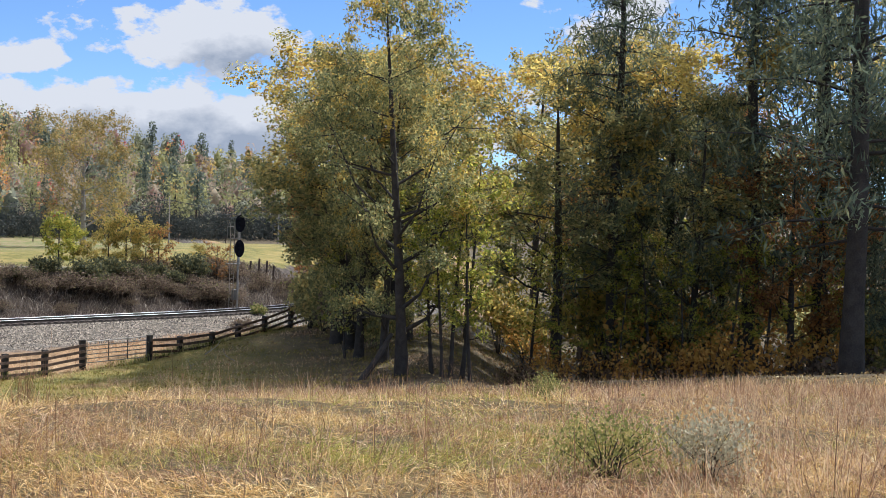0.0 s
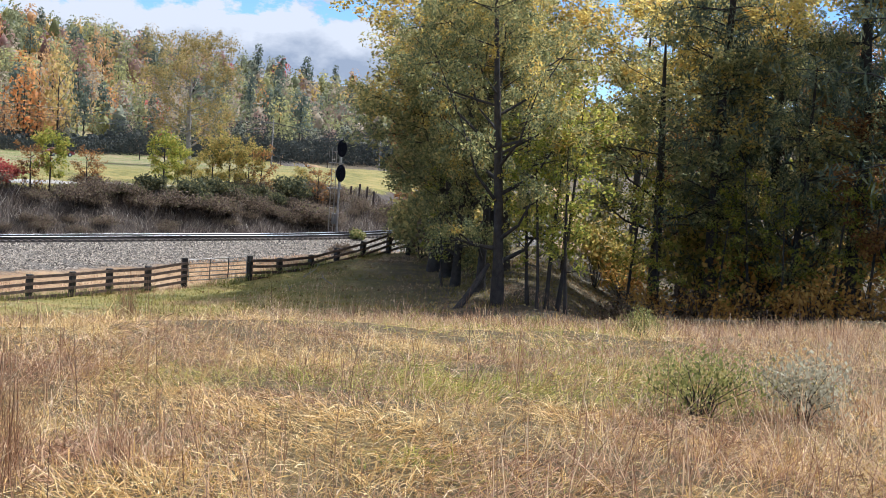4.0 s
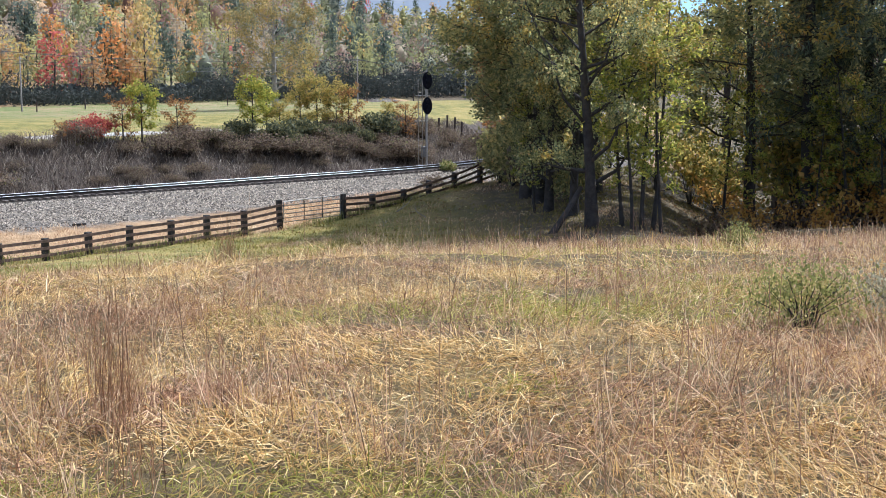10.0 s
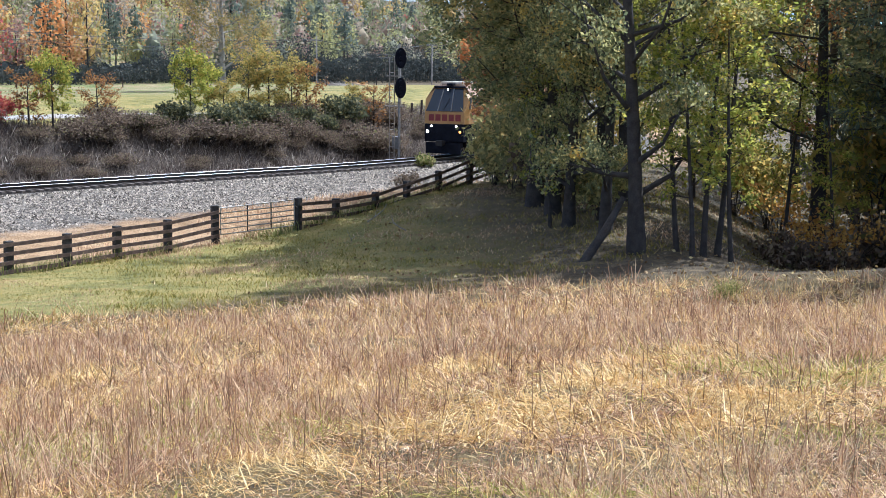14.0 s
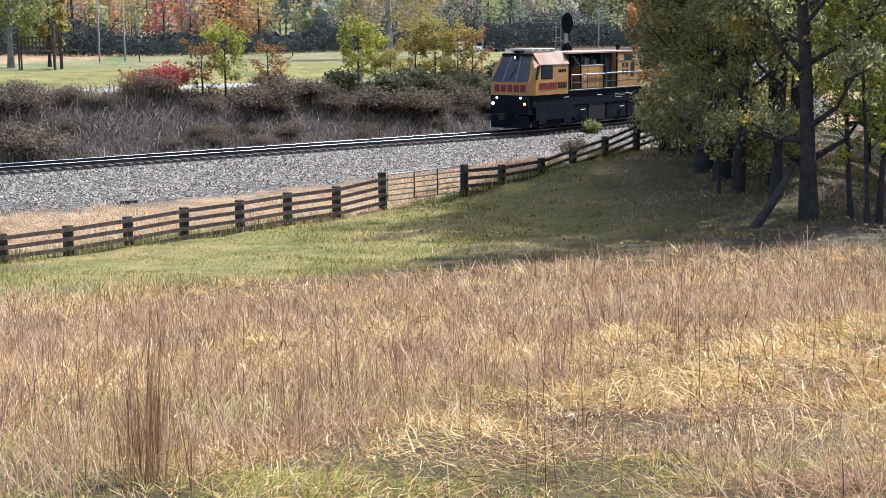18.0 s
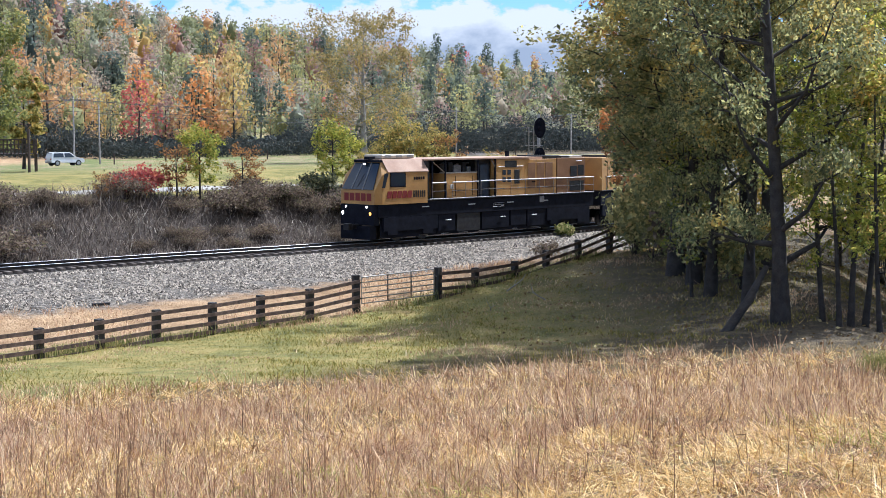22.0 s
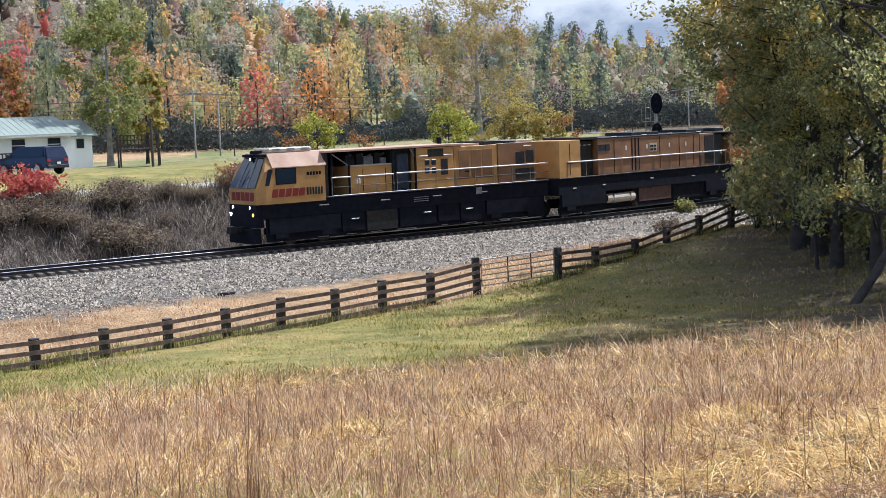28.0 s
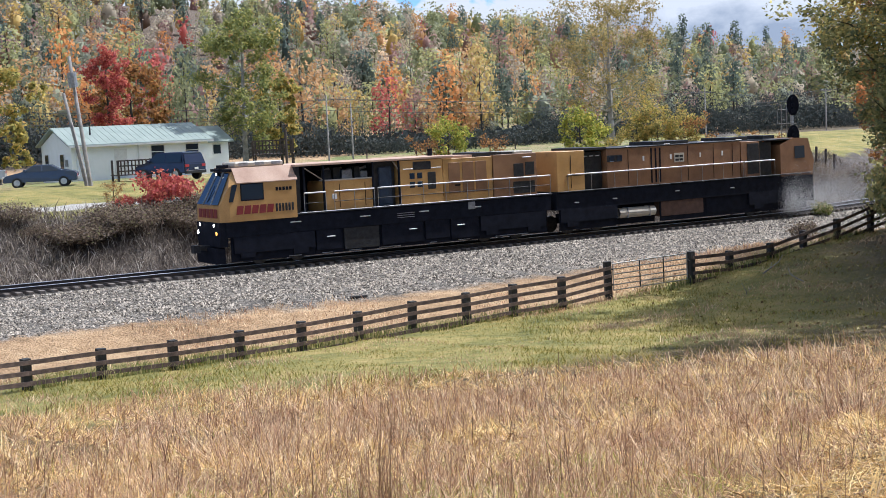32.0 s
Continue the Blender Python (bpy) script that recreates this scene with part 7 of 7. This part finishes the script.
shrub("trackside_bush", 71, 0.75, 0.6, GREENS, m=pose(12.5, 84.2, gz(12.5, 84.2) - 0.05), label="small green bush growing at the edge of the gravel", category="bush", stems=10, clumps=40, leaves=26, size=0.09)
shrub("trackside_bush", 72, 0.8, 0.9, BRIAR, m=pose(10.4, 76.5, gz(10.4, 76.5) - 0.05), label="dry brown weed bush by the bend of the fence", category="bush", stems=14, clumps=42, leaves=20, size=0.06)
for k, (az, dist, turn, s_) in enumerate(((6.6, 58.5, 20, 1.0), (7.4, 56.0, 140, 0.8), (5.4, 54.5, 250, 0.7))):
    x, y = dist * math.sin(radians(az)), dist * math.cos(radians(az))
    v, f = join_parts([tube([(-0.5, 0, 0.03), (-0.1, 0.12, 0.22), (0.25, 0.1, 0.45), (0.4, 0, 0.75)], [0.03, 0.024, 0.018, 0.006], 5), tube([(-0.1, 0.12, 0.22), (0.1, 0.4, 0.42), (0.35, 0.5, 0.4)], [0.016, 0.012, 0.005], 4)])
    tw = tagged(new("fallen_branch", mesh_from("fallen_branch", v, f, BARK_PALE, True)), "bleached fallen branch lying in the shaded grass", "branch", "fallen branches on the lawn")
    tw.matrix_basis = pose(x, y, gz(x, y), 0, 0, turn) @ Matrix.Scale(s_, 4)
x, y = -10.24, 57.35
scrap = tagged(new("scrap_timber", bm_mesh(boxes((-0.35, 0.35, -0.09, 0.09, 0.0, 0.13), bevel=0.015), "scrap_timber", TARRED)), "short dark offcut of timber lying on the gravel", "timber")
scrap.matrix_basis = pose(x, y, gz(x, y) - 0.01, 0, 0, 30)

# ---------- ties under the rails ----------
tie_mesh = bm_mesh(boxes((-0.115, 0.115, -1.3, 1.3, -0.36, -0.178), bevel=0.008), "tie", TIE)
spread_u = np.arange(-48, 34, 0.5)
for i, u in enumerate(spread_u):
    x, y, h = on_track(float(u) + 0.04 * math.sin(i * 12.9))
    t_ = child("tie", tie_mesh, track)
    t_.matrix_basis = pose(x, y, 0, 0, 0, h + 0.8 * math.sin(i * 7.7))

# ---------- grinding dust trailing the machine ----------
drng = np.random.default_rng(9)
nd = 130000
f = drng.random(nd) ** 1.5
C = np.stack([-2.6 + 10.5 * f, drng.normal(0, 0.35 + 1.1 * f, nd) - 1.75 + 0.9 * f, 0.2 + np.abs(drng.normal(0, 0.75 + 0.75 * f, nd))], 1)
DUSTY = leafy("grinding_dust", [(0, (0.50, 0.48, 0.46)), (1, (0.70, 0.675, 0.65))], 0.5)
dust = tagged(new("dust_cloud", quads_mesh("dust_cloud", leaf_cloud(drng, C, 0.22, 1, 0.0095), DUSTY)), "thin grey dust cloud trailing behind the grinding machine", "dust", kind="stuff")

# ---------- loose ballast ----------
OCT_V = np.array([(1, 0, 0), (0, 1, 0), (-1, 0, 0), (0, -1, 0), (0, 0, 1)], float)
OCT_F = np.array([(0, 1, 4), (1, 2, 4), (2, 3, 4), (3, 0, 4)])
srng = np.random.default_rng(15)
ns = 56000
su = srng.uniform(-46, 30, ns)
sv = np.where(srng.random(ns) < 0.85, -8.8 + 7.4 * srng.random(ns) ** 0.85, 1.3 + 2.4 * srng.random(ns))
x, y = xy_of(su, sv + np.asarray(bend(su)) - 0.25)
size = srng.uniform(0.03, 0.085, ns)
a = srng.uniform(0, 6.28, ns)
V = OCT_V[None] * size[:, None, None] * srng.uniform(0.6, 1.3, (ns, 5, 1)) * np.array([1, 0.8, 0.9])
V = np.stack([V[:, :, 0] * np.cos(a)[:, None] - V[:, :, 1] * np.sin(a)[:, None] + x[:, None], V[:, :, 0] * np.sin(a)[:, None] + V[:, :, 1] * np.cos(a)[:, None] + y[:, None], V[:, :, 2] + (ground_z(x, y) - 0.012)[:, None]], 2)
F = (OCT_F[None] + (np.arange(ns) * 5)[:, None, None]).reshape(-1, 3)
me = bpy.data.meshes.new("ballast_stones")
me.vertices.add(5 * ns); me.loops.add(3 * len(F)); me.polygons.add(len(F))
me.vertices.foreach_set("co", V.astype(np.float32).ravel())
me.loops.foreach_set("vertex_index", F.astype(np.int32).ravel())
me.polygons.foreach_set("loop_start", np.arange(0, 3 * len(F), 3, dtype=np.int32))
me.materials.append(leafy("crushed_stone", [(0.0, (0.023, 0.019, 0.015)), (0.35, (0.098, 0.082, 0.064)), (0.75, (0.325, 0.275, 0.215)), (1.0, (0.50, 0.43, 0.345))], 0.0, 0.9))
me.update(calc_edges=True)
tagged(new("ballast_stones", me), "loose grey crushed stone of the railway bed", "gravel", kind="stuff")


# ---------- what moves ----------
# the machine's nose along the railway, second by second
NOSE = [(0.0, 56.5), (12.5, 28.7), (14.5, 24.0), (16.5, 19.0), (17.0, 17.8), (18.0, 15.5), (19.0, 13.2), (20.0, 10.85), (21.0, 8.68), (22.0, 6.5), (23.0, 4.22), (24.0, 1.8), (25.0, -0.5), (26.0, -2.79), (26.5, -3.94), (28.5, -8.56), (29.0, -9.74), (30.0, -12.0), (30.5, -13.12), (31.0, -14.2), (31.5, -15.14), (32.0, -15.99)]


def nose_at(t):
    return float(np.interp(t, [p[0] for p in NOSE], [p[1] for p in NOSE]))


def motions():
    for car, front, rear in ((lead_car, 2.9, 15.2), (rear_car, 21.3, 33.0)):
        rows = []
        for k in range(0, 65):
            t = k * 0.5
            a, b = on_track(nose_at(t) + front), on_track(nose_at(t) + rear)
            h = math.degrees(math.atan2(b[1] - a[1], b[0] - a[0]))
            rows.append((t, pose(a[0], a[1], 0.0, 0, 0, h)))
        walk(car, rows)
    rows = []
    for k in range(0, 65):
        a = on_track(nose_at(k * 0.5) + 36.6)
        rows.append((k * 0.5, pose(a[0], a[1], 0.0, 0, 0, a[2])))
    walk(dust, rows)
    # traffic: metres along the far road at 22 s, and metres a second
    for thing, at22, speed, v, dx in ((truck, 17.6, -25.3, 121.0, 0.0), (trailer, 17.6, -25.3, 121.0, 0.0), (far_suv, 43.8, 25.2, 117.0, 0.0), (far_hatch, 20.0, 26.0, 117.0, 0.0), (red_car, 302.6, 12.9, 117.0, 0.0)):
        rows = []
        for k in range(0, 33, 2):
            u = at22 + speed * (k - 22.0)
            x, y = xy_of(u, v)
            turn = math.degrees(math.atan2(UD[1], UD[0])) + (180 if speed < 0 else 0)
            rows.append((float(k), pose(x, y, gz(*xy_of(min(max(u, -300), 400), v)) + 0.03, 0, 0, turn)))
        walk(thing, rows)


motions()
